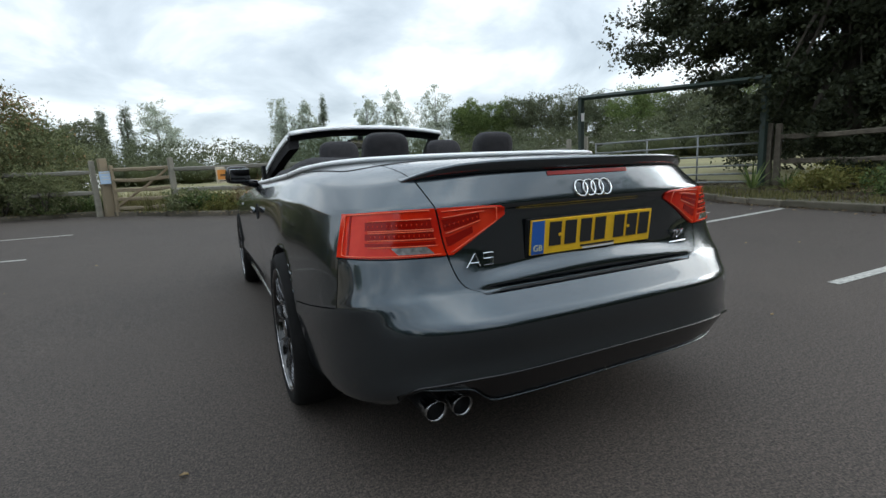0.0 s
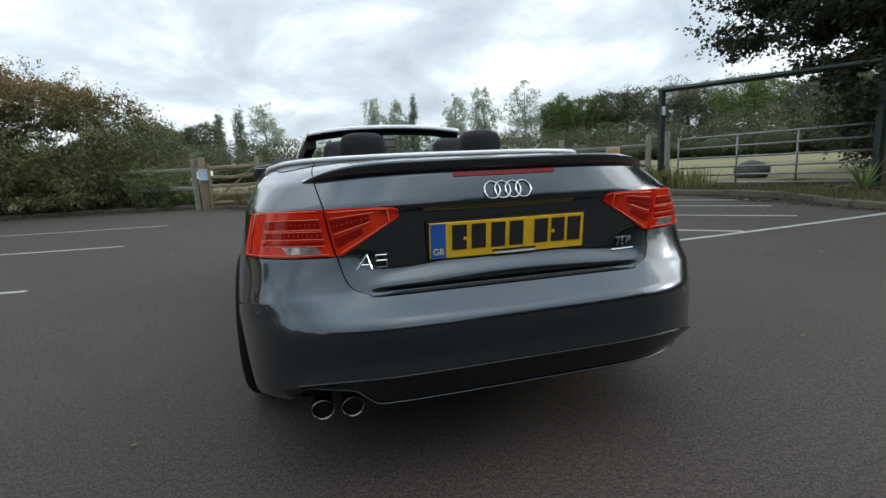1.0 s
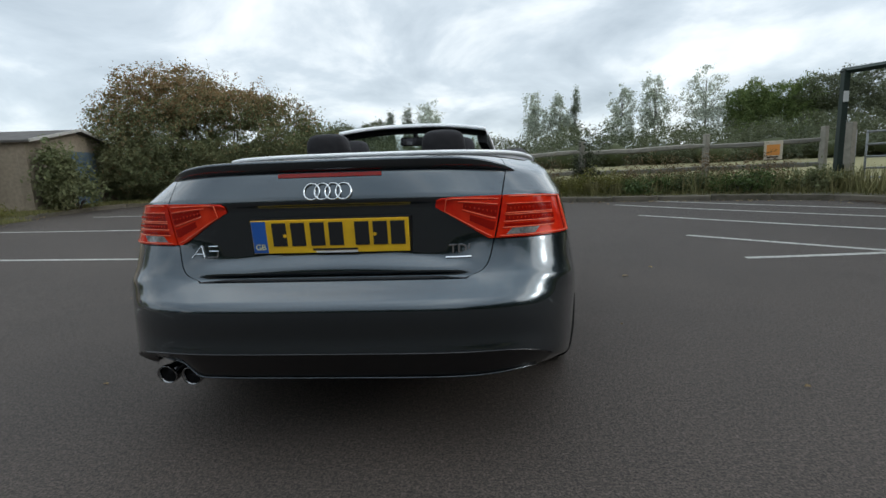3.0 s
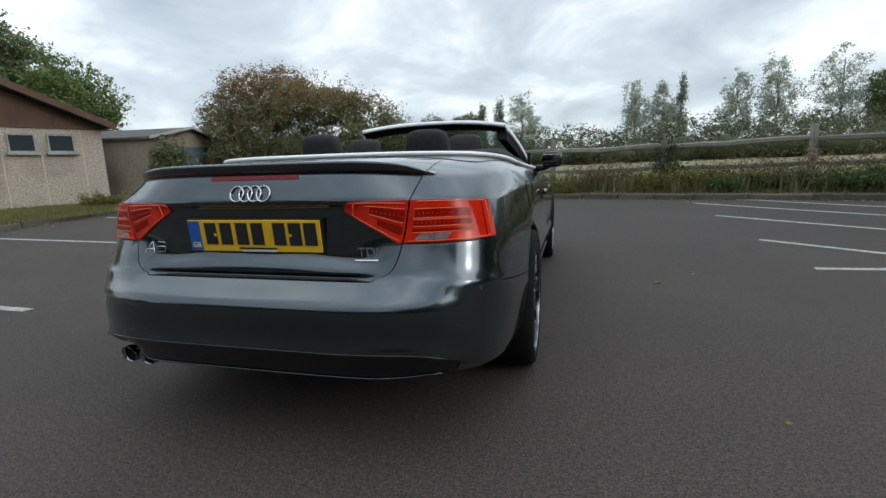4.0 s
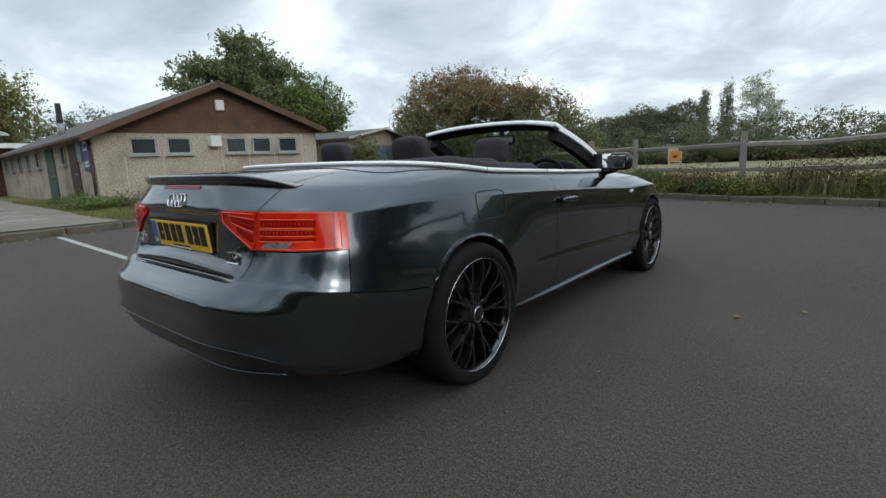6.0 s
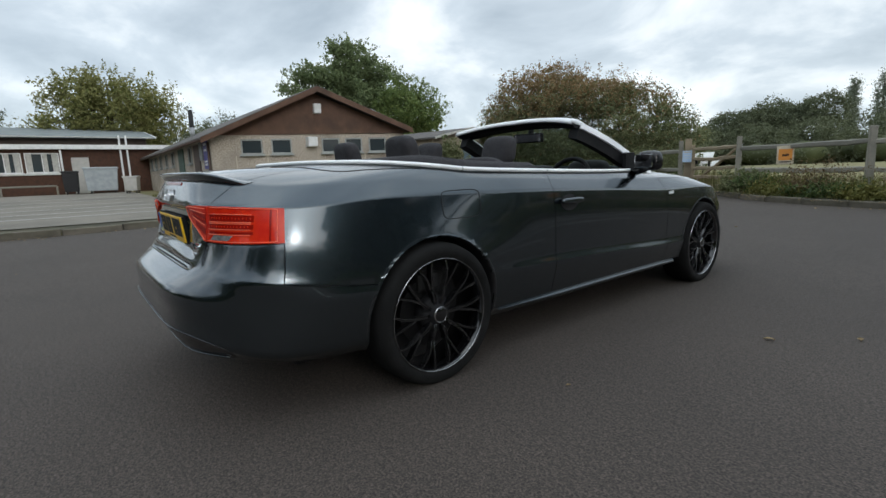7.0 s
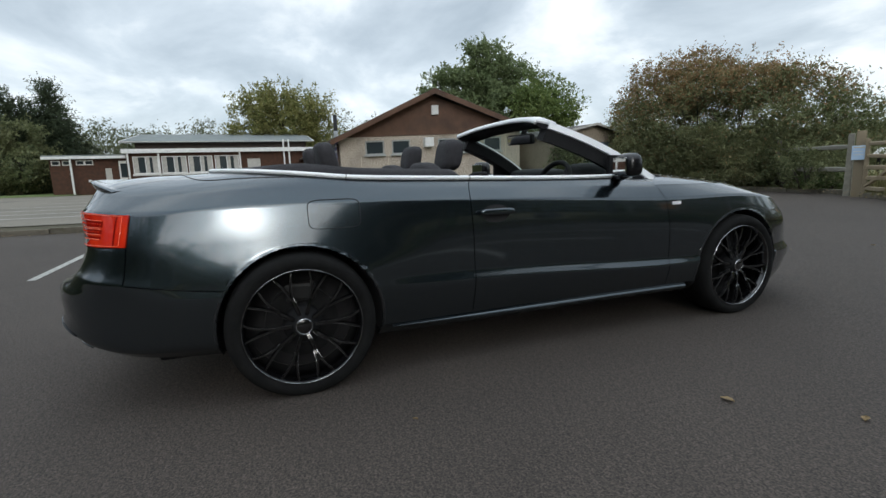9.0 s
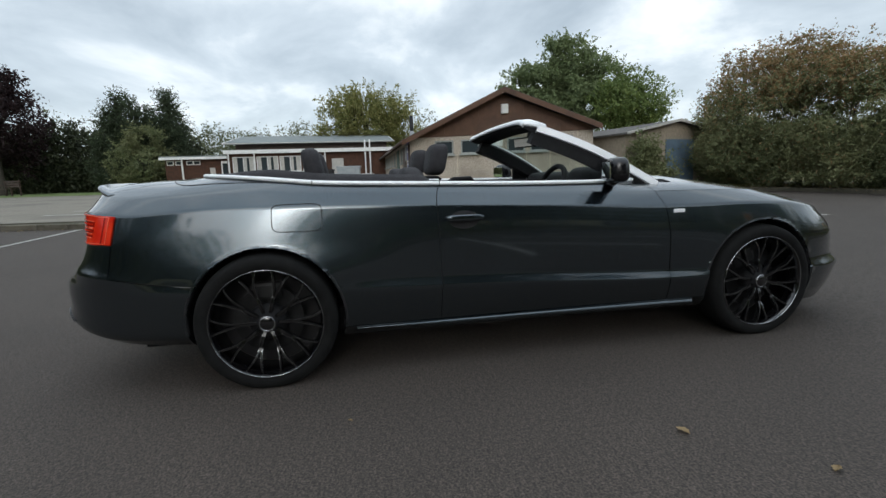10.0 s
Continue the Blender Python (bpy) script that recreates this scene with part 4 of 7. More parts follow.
tree("hedge", "dark tangled hedge in the shade behind the oak", "hedge", 14.6, 4.0, B(14.6, 4.0), [(0, -3, 1.2, 1.2, 2.6, 1.5), (0, 0.5, 1.3, 1.2, 2.4, 1.6), (-0.3, 3.2, 1.1, 1.1, 1.8, 1.3), (0.3, -6, 1.3, 1.2, 2.4, 1.6)], 26000, 0.13, M["leaf_dark"], 23, trunk=0.0, gap=0.1, sprays=60)
tree("tree", "tall full green tree behind the hut", "tree", -26.6, 15.0, B(-26, 15), [(0, -0.2, 6.5, 2.5, 2.5, 1.8), (-1.6, -1.4, 5.3, 2.3, 2.3, 1.6), (1.2, 1.3, 5.9, 1.7, 1.7, 1.4), (0, -0.4, 4.4, 2.4, 2.4, 1.8), (0.2, -0.8, 7.9, 1.5, 1.5, 0.9), (-1.6, -2.7, 6.2, 1.7, 1.7, 1.3)], 48000, 0.19, M["leaf_mid"], 31, trunk=0.35, gap=0.3, freq=0.8, sprays=90, spray_len=0.8)
tree("tree", "rounded lighter green tree behind the hut roof", "tree", -24.0, 16.9, B(-24, 17), [(0, 0, 4.5, 2.2, 2.5, 1.9), (-0.6, 1.2, 3.8, 2.0, 2.0, 1.6)], 20000, 0.16, M["leaf_green"], 32, trunk=0.2, gap=0.2, freq=0.9, sprays=60)
tree("tree", "broad yellow-green tree behind the long building", "tree", -36.5, 1.8, B(-36, 2), [(0, 0, 4.9, 2.9, 3.3, 1.8), (0.3, -1.5, 5.9, 2.0, 2.0, 1.4), (0, 1.6, 5.8, 2.0, 2.2, 1.5), (0, 0, 6.5, 1.5, 1.7, 1.1), (0.4, -2.6, 3.6, 1.8, 1.8, 1.3), (0, 2.2, 3.8, 1.8, 1.9, 1.4)], 34000, 0.17, M["leaf_autumn"], 33, trunk=0.25, gap=0.2, freq=0.8, sprays=120, spray_len=0.9)
tree("tree", "dark purple-leaved tree beside the lawn", "tree", -32.0, -21.6, B(-32, -21), [(0, 0, 4.5, 2.2, 2.4, 3.0), (0, 0.3, 6.6, 1.4, 1.5, 1.6)], 24000, 0.18, M["leaf_purple"], 34, trunk=0.25, gap=0.2, sprays=60)
for i, (x, y, h) in enumerate(((-34.2, -15.6, 6.5), (-35.0, -12.4, 6.8), (-33.8, -13.9, 6.0))):
    lobes = [(0.4 * math.sin(k * 2.4 + i), 0.5 * math.cos(k * 2.4 + i), h * (0.1 + 0.1 * k), 1.75 - 0.17 * k, 1.75 - 0.17 * k, 0.85 - 0.03 * k) for k in range(9)]
    tree("conifer", "dense dark green conifer behind the lawn", "tree", x, y, B(x, y), lobes, 34000, 0.17, M["leaf_conifer"], 41 + i, trunk=0.2, gap=0.08, freq=1.6, sprays=420, spray_len=0.9, slim=0.35, ragged=0.3, group="conifers")
tree("tree", "young bright green tree in front of conifers", "tree", -32.6, -13.5, B(-32, -13), [(0, 0, 2.3, 1.9, 1.9, 1.4), (0, 0.2, 3.5, 1.2, 1.2, 0.8), (0.1, 0.0, 1.0, 1.6, 1.7, 0.8)], 16000, 0.15, M["leaf_bush"], 45, trunk=0.1, gap=0.3, sprays=60)
tree("hedge", "tall dark hedge closing the lawn", "hedge", -35.5, -19.5, B(-35, -19), [(0, -8, 2.2, 1.6, 5, 2.4), (0, 0, 2.2, 1.6, 5, 2.5), (0, 5.5, 2.0, 1.6, 3.5, 2.0), (0.4, -7, 0.7, 1.4, 5, 0.9), (0.4, 0, 0.7, 1.4, 5, 0.9), (0.4, 5.5, 0.7, 1.4, 3.5, 0.9)], 46000, 0.26, M["leaf_dark"], 46, trunk=0.0, gap=0.03, sprays=60)
tree("ivy_shrub", "grey-green climbing shrub against the outbuilding wall", "bush", -10.55, 9.55, B(-10.6, 9.9), [(0, 0, 0.55, 0.4, 0.55, 0.65), (0, 0.05, 1.15, 0.3, 0.42, 0.4), (0.1, 0.5, 0.4, 0.35, 0.4, 0.4)], 4200, 0.10, M["leaf_bush"], 47, trunk=0.0, gap=0.25, sprays=70, spray_len=0.45)
UNDERGROWTH = {"leaf_ivy": "low leafy green bramble on the verge", "leaf_yellow": "low yellow-green weedy shrub", "leaf_dark": "dark ivy clump over a fence post", "leaf_bush": "straggly olive shrub against the fence", "leaf_oak": "dark green undergrowth shrub", "leaf_green": "fresh green weed clump by the wall", "leaf_brown": "dry brown weed stalks on the verge"}
ALONG_FENCE = [(3.45, 9.2, 0.72, 0.36, "leaf_yellow"), (3.15, 9.72, 0.28, 0.9, "leaf_dark"), (1.35, 9.95, 0.5, 0.34, "leaf_brown"), (2.15, 9.75, 0.55, 0.40, "leaf_brown"), (2.7, 9.45, 0.4, 0.24, "leaf_yellow"), (4.5, 9.25, 0.7, 0.40, "leaf_brown"), (5.5, 9.05, 0.7, 0.44, "leaf_brown"), (6.6, 8.45, 0.6, 0.40, "leaf_brown"), (4.4, 8.75, 0.6, 0.24, "leaf_ivy"), (5.2, 8.6, 0.6, 0.26, "leaf_oak"), (6.2, 8.1, 0.7, 0.28, "leaf_ivy"), (7.3, 7.6, 0.5, 0.28, "leaf_bush"), (0.75, 9.65, 0.5, 0.13, "leaf_yellow"), (0.05, 9.9, 0.7, 0.17, "leaf_ivy"), (-0.7, 10.2, 0.6, 0.20, "leaf_yellow"), (-1.3, 10.7, 0.6, 0.26, "leaf_ivy"), (-1.75, 10.85, 0.4, 0.36, "leaf_bush"), (-0.2, 10.2, 0.5, 0.3, "leaf_brown")]
BY_GATE = [(-4.4, 12.75, 0.8, 0.26, "leaf_ivy"), (-4.9, 12.6, 0.6, 0.75, "leaf_bush"), (-5.9, 13.1, 0.9, 0.85, "leaf_oak"), (-7.0, 13.6, 1.2, 0.9, "leaf_bush"), (-5.8, 13.9, 1.2, 0.9, "leaf_oak"), (-4.7, 13.6, 0.9, 0.9, "leaf_bush")]
UNDER_OAK = [(9.2, 2.7, 1.0, 0.26, "leaf_yellow"), (9.2, 1.5, 1.0, 0.34, "leaf_ivy"), (9.0, -0.6, 1.0, 0.45, "leaf_ivy"), (10.4, 2.8, 0.8, 0.5, "leaf_dark"), (8.5, -3.0, 1.1, 0.5, "leaf_oak")]
BY_HUT = [(-12.6, 2.6, 0.35, 0.2, "leaf_green"), (-13.9, 2.0, 0.4, 0.16, "leaf_yellow"), (-15.4, 2.1, 0.5, 0.14, "leaf_green"), (-11.6, 3.0, 0.3, 0.13, "leaf_brown"), (-12.1, 3.6, 0.5, 0.16, "leaf_yellow"), (-12.9, 1.9, 0.5, 0.2, "leaf_green"), (-10.9, 7.4, 0.6, 0.18, "leaf_yellow")]
for i, (x, y, sx, sz, m) in enumerate(ALONG_FENCE + BY_GATE + UNDER_OAK + BY_HUT):
    dry = m == "leaf_brown"
    tree("shrub", UNDERGROWTH[m], "shrub", x, y, B(x, y), [(0, 0, sz * 0.6, sx, 0.42, sz * 0.85), (sx * 0.5, 0.1, sz * 0.45, sx * 0.6, 0.38, sz * 0.6), (-sx * 0.5, 0.1, sz * 0.45, sx * 0.6, 0.38, sz * 0.65)], 1800 if dry else 4600 if sx > 0.4 else 2500, 0.06, M[m], 60 + i, trunk=0.0, gap=0.35 if dry else 0.25, freq=2.5, sprays=90 if dry else 30, spray_len=0.45 if dry else 0.22, group="undergrowth", slim=0.3 if dry else 0.5)


def spiky_plant(x, y, s, seed):
    rng = random.Random(seed)
    bm = bmesh.new()
    for i in range(34):
        a, e = rng.uniform(0, 6.28), rng.uniform(0.3, 1.3)
        d = Vector((math.cos(a), math.sin(a), 0))
        side = Vector((-d.y, d.x, 0)) * 0.022
        L = s * rng.uniform(0.7, 1.1)
        prev = None
        for k in range(5):
            t = k / 4
            p = d * (L * t * math.cos(e) + 0.02) + Vector((0, 0, L * (math.sin(e) * t - 0.45 * t * t * math.cos(e))))
            w = side * (1 - t) ** 0.7
            pair = (bm.verts.new(p - w), bm.verts.new(p + w))
            if prev:
                bm.faces.new((prev[0], prev[1], pair[1], pair[0]))
            prev = pair
    ob = link_bm("strap_leaf_plant", bm, M["leaf_green"])
    ob.matrix_basis = pose(x, y, verge_z(x, y))
    return tagged(ob, "clump of long strap-shaped green leaves", "plant", "strap-leaved plants")


spiky_plant(8.75, 3.95, 0.8, 3)
spiky_plant(9.1, 3.5, 0.6, 4)
spiky_plant(8.9, 0.3, 0.7, 5)

# far trees
FAR = [(-15.3, 86, 11.2, 1.0, 1), (-12.2, 86.6, 11.8, 1.1, 1), (-8.0, 87, 12.4, 3.6, 0), (11, 87, 13.6, 2.9, 0), (15.3, 86.3, 12.8, 2.2, 0), (17.9, 85.9, 13.2, 0.9, 1), (25.5, 84, 13.8, 3.2, 0), (30.4, 82.4, 14.8, 3.1, 0), (37.3, 79.6, 14.8, 4.0, 0), (42.7, 76.9, 11.8, 3.2, 2), (47.4, 74.2, 11.6, 4.0, 2), (52.5, 70.8, 12.2, 5.5, 3), (57.0, 62.0, 11.4, 5.5, 3), (61, 54, 11.0, 5.5, 2), (65, 46, 10.0, 5.5, 3), (70, 38, 10.0, 6, 2), (-18.5, 76, 8.6, 5.0, 4), (-24, 74, 7.4, 4.5, 4), (-30, 72, 4.6, 6, 4), (-37, 66, 4.6, 6, 4)]
for i, (x, y, h, r, k) in enumerate(FAR):
    if k == 1:
        lob = [(0, 0, h * 0.3, r, r, h * 0.28), (0, 0, h * 0.6, r * 0.9, r * 0.9, h * 0.26), (0.2, 0, h * 0.84, r * 0.5, r * 0.5, h * 0.17)]
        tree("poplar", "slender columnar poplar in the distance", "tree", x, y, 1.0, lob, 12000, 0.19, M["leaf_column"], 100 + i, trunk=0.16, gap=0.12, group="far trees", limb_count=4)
    elif k == 0:
        lob = [(0, 0, h * 0.35, r * 0.85, r * 0.85, h * 0.22), (0.1 * r, 0, h * 0.58, r, r, h * 0.22), (-0.1 * r, 0, h * 0.8, r * 0.62, r * 0.62, h * 0.18)]
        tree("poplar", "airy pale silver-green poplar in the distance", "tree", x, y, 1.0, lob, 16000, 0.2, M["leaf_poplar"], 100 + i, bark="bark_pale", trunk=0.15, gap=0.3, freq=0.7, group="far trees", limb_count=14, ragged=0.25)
    else:
        lob = [(0, 0, h * 0.4, r, r, h * 0.36), (-r * 0.4, 0, h * 0.66, r * 0.7, r * 0.7, h * 0.26), (r * 0.4, 0, h * 0.72, r * 0.6, r * 0.6, h * 0.24)]
        tree("tree", "full dark green field tree in the distance", "tree", x, y, 1.0, lob, 40000, 0.24, M["leaf_far"] if k != 2 else M["leaf_green"], 100 + i, trunk=0.3, gap=0.03, freq=0.5, shell=0.6, group="far trees", limb_count=6)

rng = np.random.default_rng(77)


def wood_belt(name, me):
    ob = new(name, me)
    nv, nf = len(me.vertices), len(me.polygons)
    co = np.empty(nv * 3)
    me.vertices.foreach_get("co", co)
    verts, faces = [co.reshape(-1, 3)], []
    bmc = bmesh.new()
    bmesh.ops.create_icosphere(bmc, subdivisions=2, radius=1.0)
    sv = np.array([v.co for v in bmc.verts])
    sf = np.array([[v.index for v in f.verts] for f in bmc.faces])
    bmc.free()
    tris = []
    for i, (x, y, z, rx, ry, rz) in enumerate(wood):
        q = 1 + 0.16 * np.sin(sv[:, :1] * 5 + i) * np.sin(sv[:, 1:2] * 4 + 2 * i)
        tris.append(sf + nv + i * len(sv))
        verts.append(sv * q * (rx * 0.55, ry * 0.55, rz * 0.5) + (x, y, z - 0.45 * rz))
    tris = np.concatenate(tris)
    allv = np.concatenate(verts)
    mat = me.materials[0]
    m2 = bpy.data.meshes.new(name)
    m2.vertices.add(len(allv))
    m2.vertices.foreach_set("co", allv.ravel())
    m2.loops.add(nf * 4 + len(tris) * 3)
    m2.loops.foreach_set("vertex_index", np.concatenate([np.arange(nf * 4), tris.ravel()]).astype(np.int32))
    m2.polygons.add(nf + len(tris))
    m2.polygons.foreach_set("loop_start", np.concatenate([np.arange(0, nf * 4, 4), nf * 4 + np.arange(0, len(tris) * 3, 3)]).astype(np.int32))
    m2.update(calc_edges=True)
    m2.materials.append(mat)
    m2.materials.append(M["leaf_oak"])
    m2.polygons.foreach_set("material_index", np.concatenate([np.zeros(nf), np.ones(len(tris))]).astype(np.int32))
    ob.data = m2
    return ob


wood = []
for i in range(150):
    a = radians(-8 + 150 * i / 149)
    R = 74 + 8 * math.sin(i * 1.3) + rng.uniform(-4, 4)
    hh = 3.0 + 1.3 * abs(math.sin(i * 0.83)) + rng.uniform(-0.5, 0.8)
    if math.degrees(a) < 35:
        hh += 4.2
    wood.append((R * math.cos(a), R * math.sin(a), 0.85 + hh * 0.5, 3.4, 3.4, hh * 0.66))
woods = wood_belt("far_woods", leaf_mesh("far_woods", clump_points(rng, wood, 300000, gap=0.04, freq=0.3, clump=50, spread=0.7, shell=0.6), 0.26, M["leaf_far"], rng))
tagged(woods, "low belt of distant green trees and hedges", "woods", kind="stuff")
wood = []
for i in range(60):
    a = radians(150 + 75 * i / 59)
    R = 66 + rng.uniform(-4, 4)
    hh = 6.2 + 0.8 * abs(math.sin(i * 0.7)) + rng.uniform(-0.4, 0.6)
    wood.append((R * math.cos(a), R * math.sin(a), 1 + hh * 0.5, 3.2, 3.2, hh * 0.55))
woods = wood_belt("far_woods", leaf_mesh("far_woods", clump_points(rng, wood, 150000, gap=0.03, freq=0.3, clump=40, spread=0.6, shell=0.6), 0.26, M["leaf_far"], rng))
tagged(woods, "distant wooded skyline behind the buildings", "woods", kind="stuff")
# unseen trees behind the walk, heights set to shape the car's reflections
wood = []
for i in range(92):
    a = radians(226 + 1.47 * i)
    R = 25 + rng.uniform(-2.5, 3)
    hh = (5.6 if i < 44 else 9.5 if i < 70 else 5.0 if i < 78 else 3.2) + 2.2 * abs(math.sin(i * 0.9)) + rng.uniform(-0.8, 1.2)
    wood.append((R * math.cos(a), R * math.sin(a), hh * 0.5, 2.3, 2.3, hh * 0.55))
woods = wood_belt("far_woods", leaf_mesh("far_woods", clump_points(rng, wood, 110000, gap=0.05, freq=0.5, clump=30, spread=0.6), 0.35, M["leaf_oak"], rng))
tagged(woods, "belt of trees closing the car park", "woods", kind="stuff")


def blades(name, label, spots, n, h, mat, seed):
    """Grass blades over strips of ground: spots are (x, y, rx, ry)."""
    rng = np.random.default_rng(seed)
    s = np.asarray(spots, float)
    w = s[:, 2] * s[:, 3]
    k = rng.choice(len(s), size=n, p=w / w.sum())
    xy = s[k, :2] + rng.uniform(-1, 1, (n, 2)) * s[k, 2:]
    z = np.array([verge_z(x, y) + 0.01 for x, y in xy])
    a = rng.uniform(0, 6.28, n)
    L = h * rng.uniform(0.4, 1.3, n)
    lean = rng.uniform(0, 0.6, n) * L
    v = np.empty((n, 3, 3))
    dx, dy = np.cos(a), np.sin(a)
    bw = 0.006 + L * 0.02
    v[:, 0] = np.stack([xy[:, 0] - dy * bw, xy[:, 1] + dx * bw, z], 1)
    v[:, 1] = np.stack([xy[:, 0] + dy * bw, xy[:, 1] - dx * bw, z], 1)
    v[:, 2] = np.stack([xy[:, 0] + dx * lean, xy[:, 1] + dy * lean, z + L], 1)
    me = bpy.data.meshes.new(name)
    me.vertices.add(n * 3)
    me.vertices.foreach_set("co", v.ravel())
    me.loops.add(n * 3)
    me.loops.foreach_set("vertex_index", np.arange(n * 3, dtype=np.int32))
    me.polygons.add(n)
    me.polygons.foreach_set("loop_start", np.arange(0, n * 3, 3, dtype=np.int32))
    me.update(calc_edges=True)
    me.materials.append(M[mat])
    return tagged(new(name, me), label, "grass", kind="stuff")


strip = [(p.x * 1.0 + 0.55 * n.x, p.y + 0.55 * n.y, 0.45, 0.4) for p, n in ((p, (p - site_c).normalized()) for p in edge_line) if p.y > 1.4 or p.x > 0 and p.y > -6]
blades("verge_grass", "rough green grass along the kerb", strip, 17000, 0.10, "grass", 5)
blades("dry_grass", "tall dry grass stalks behind the kerb", [(p[0] + 0.3 * (p[0] > 6), p[1] + 0.35, 0.5, 0.35) for p in strip if p[1] > 6.5 and p[0] > -4], 5200, 0.42, "straw", 6)
blades("verge_grass", "short green grass in front of the hut", [(-11.3, 10.9, 0.8, 1.1), (-10.7, 12.3, 0.9, 0.8), (-10.6, 4.6, 1.6, 2.4), (-11.6, 7.6, 1.2, 1.6), (-10.6, 1.9, 1.2, 0.6), (-16, 2.0, 3.6, 0.55)], 42000, 0.08, "lawn_blades", 8)

# leaf litter on the bed under the oak and along the kerb
lr = np.random.default_rng(15)
lp = np.stack([lr.uniform(6.9, 10.5, 16000), lr.uniform(-5, 6.6, 16000)], 1)
lp = np.array([(x, y, (verge_z(x, y) if x > 7.45 else ground_z(x, y)) + 0.016) for x, y in lp])
tagged(new("leaf_litter", leaf_mesh("leaf_litter", lp, 0.06, M["leaf_mould"], lr, 0.6, up=6.0)), "dark rotted leaves littering the bed under an oak", "leaves", kind="stuff")
lp = np.array([(p.x + lr.normal() * 0.25, p.y + lr.normal() * 0.25 - 0.1) for p in edge_line for _ in range(14)])
lp = np.array([(x, y, verge_z(x, y) + 0.02 if (x > 7.5 or y > 9) else ground_z(x, y) + 0.012) for x, y in lp])
tagged(new("leaf_litter", leaf_mesh("leaf_litter", lp, 0.055, M["dead_leaf"], lr, 0.6, up=6.0)), "brown fallen leaves littering the verge and kerb", "leaves", kind="stuff")



# ---- the car: y forwards, rear axle at y = 0 ----
from mathutils.bvhtree import BVHTree

M["paint"] = material("dark_grey_metallic_paint", (0.035, 0.050, 0.060), 0.25, 0.95, vary=(0.043, 0.059, 0.071), scale=900, coat=1.0)
M["paint"].node_tree.nodes["Principled BSDF"].inputs["Coat IOR"].default_value = 1.7
M["paint"].node_tree.nodes["Principled BSDF"].inputs["Coat Roughness"].default_value = 0.06
M["gloss_black"] = material("gloss_black_trim", (0.004, 0.004, 0.005), 0.25, coat=0.2)
M["matt_black"] = material("matt_black_plastic", (0.007, 0.007, 0.008), 0.7, spec=0.22, vary=(0.011, 0.011, 0.012), scale=60, bump=0.15, bump_scale=300)
M["chrome"] = material("satin_aluminium_trim", (0.92, 0.93, 0.94), 0.45, 0.15)
M["dark_chrome"] = material("sooty_chrome", (0.42, 0.42, 0.43), 0.18, 1.0, vary=(0.25, 0.25, 0.25), scale=40)
M["badge_chrome"] = material("chrome_badge", (0.78, 0.79, 0.8), 0.12, 1.0)
M["fabric"] = material("black_seat_cloth", (0.022, 0.021, 0.024), 0.85, vary=(0.032, 0.03, 0.034), scale=40, bump=0.35, bump_scale=400)
M["tyre"] = material("tyre_rubber", (0.007, 0.007, 0.007), 0.9, spec=0.2, vary=(0.012, 0.0118, 0.0115), scale=14, bump=0.25, bump_scale=120, stain=0.2, stain_scale=6)
M["rim_black"] = material("gloss_black_alloy", (0.004, 0.004, 0.0045), 0.14, 0.0, coat=1.0)
M["rim_cut"] = material("machined_alloy", (0.55, 0.55, 0.56), 0.25, 1.0, vary=(0.2, 0.2, 0.21), scale=30)
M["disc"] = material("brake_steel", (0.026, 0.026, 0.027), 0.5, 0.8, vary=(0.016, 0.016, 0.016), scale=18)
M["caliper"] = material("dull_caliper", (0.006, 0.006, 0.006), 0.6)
M["lamp_red"] = material("red_lamp_lens", (0.56, 0.014, 0.005), 0.1, coat=0.35, spec=0.2, vary=(0.72, 0.042, 0.011), scale=11)
M["lamp_deep"] = material("dark_red_lamp", (0.28, 0.007, 0.003), 0.12, coat=0.2, spec=0.2)
M["lamp_pale"] = material("pink_lamp_bar", (0.90, 0.14, 0.06), 0.15, coat=0.2)
M["lamp_clear"] = material("clear_lamp", (0.42, 0.40, 0.39), 0.12, 0.4, coat=1.0, vary=(0.2, 0.18, 0.18), scale=60)
M["plate_yellow"] = material("yellow_plate", (0.86, 0.52, 0.02), 0.35, vary=(0.76, 0.44, 0.02), scale=20)
M["plate_blue"] = material("blue_plate_band", (0.02, 0.11, 0.42), 0.35)
M["cream_text"] = material("pale_lettering", (0.75, 0.7, 0.35), 0.5)


def glass_mat(name, tint, rough=0.0):
    m = bpy.data.materials.new(name)
    m.use_nodes = True
    nt = m.node_tree
    nt.nodes.clear()
    out = nt.nodes.new("ShaderNodeOutputMaterial")
    tr = nt.nodes.new("ShaderNodeBsdfTransparent")
    tr.inputs[0].default_value = (*tint, 1)
    gl = nt.nodes.new("ShaderNodeBsdfGlossy")
    gl.inputs["Roughness"].default_value = rough
    lw = nt.nodes.new("ShaderNodeLayerWeight")
    lw.inputs["Blend"].default_value = 0.5
    pw = nt.nodes.new("ShaderNodeMath")
    pw.operation = "POWER"
    pw.inputs[1].default_value = 4.0
    nt.links.new(lw.outputs["Facing"], pw.inputs[0])
    fr = nt.nodes.new("ShaderNodeMath")
    fr.operation = "MULTIPLY_ADD"
    fr.inputs[1].default_value, fr.inputs[2].default_value = 0.55, 0.045
    nt.links.new(pw.outputs[0], fr.inputs[0])
    mx = nt.nodes.new("ShaderNodeMixShader")
    nt.links.new(fr.outputs[0], mx.inputs[0])
    nt.links.new(tr.outputs[0], mx.inputs[1])
    nt.links.new(gl.outputs[0], mx.inputs[2])
    nt.links.new(mx.outputs[0], out.inputs[0])
    return m


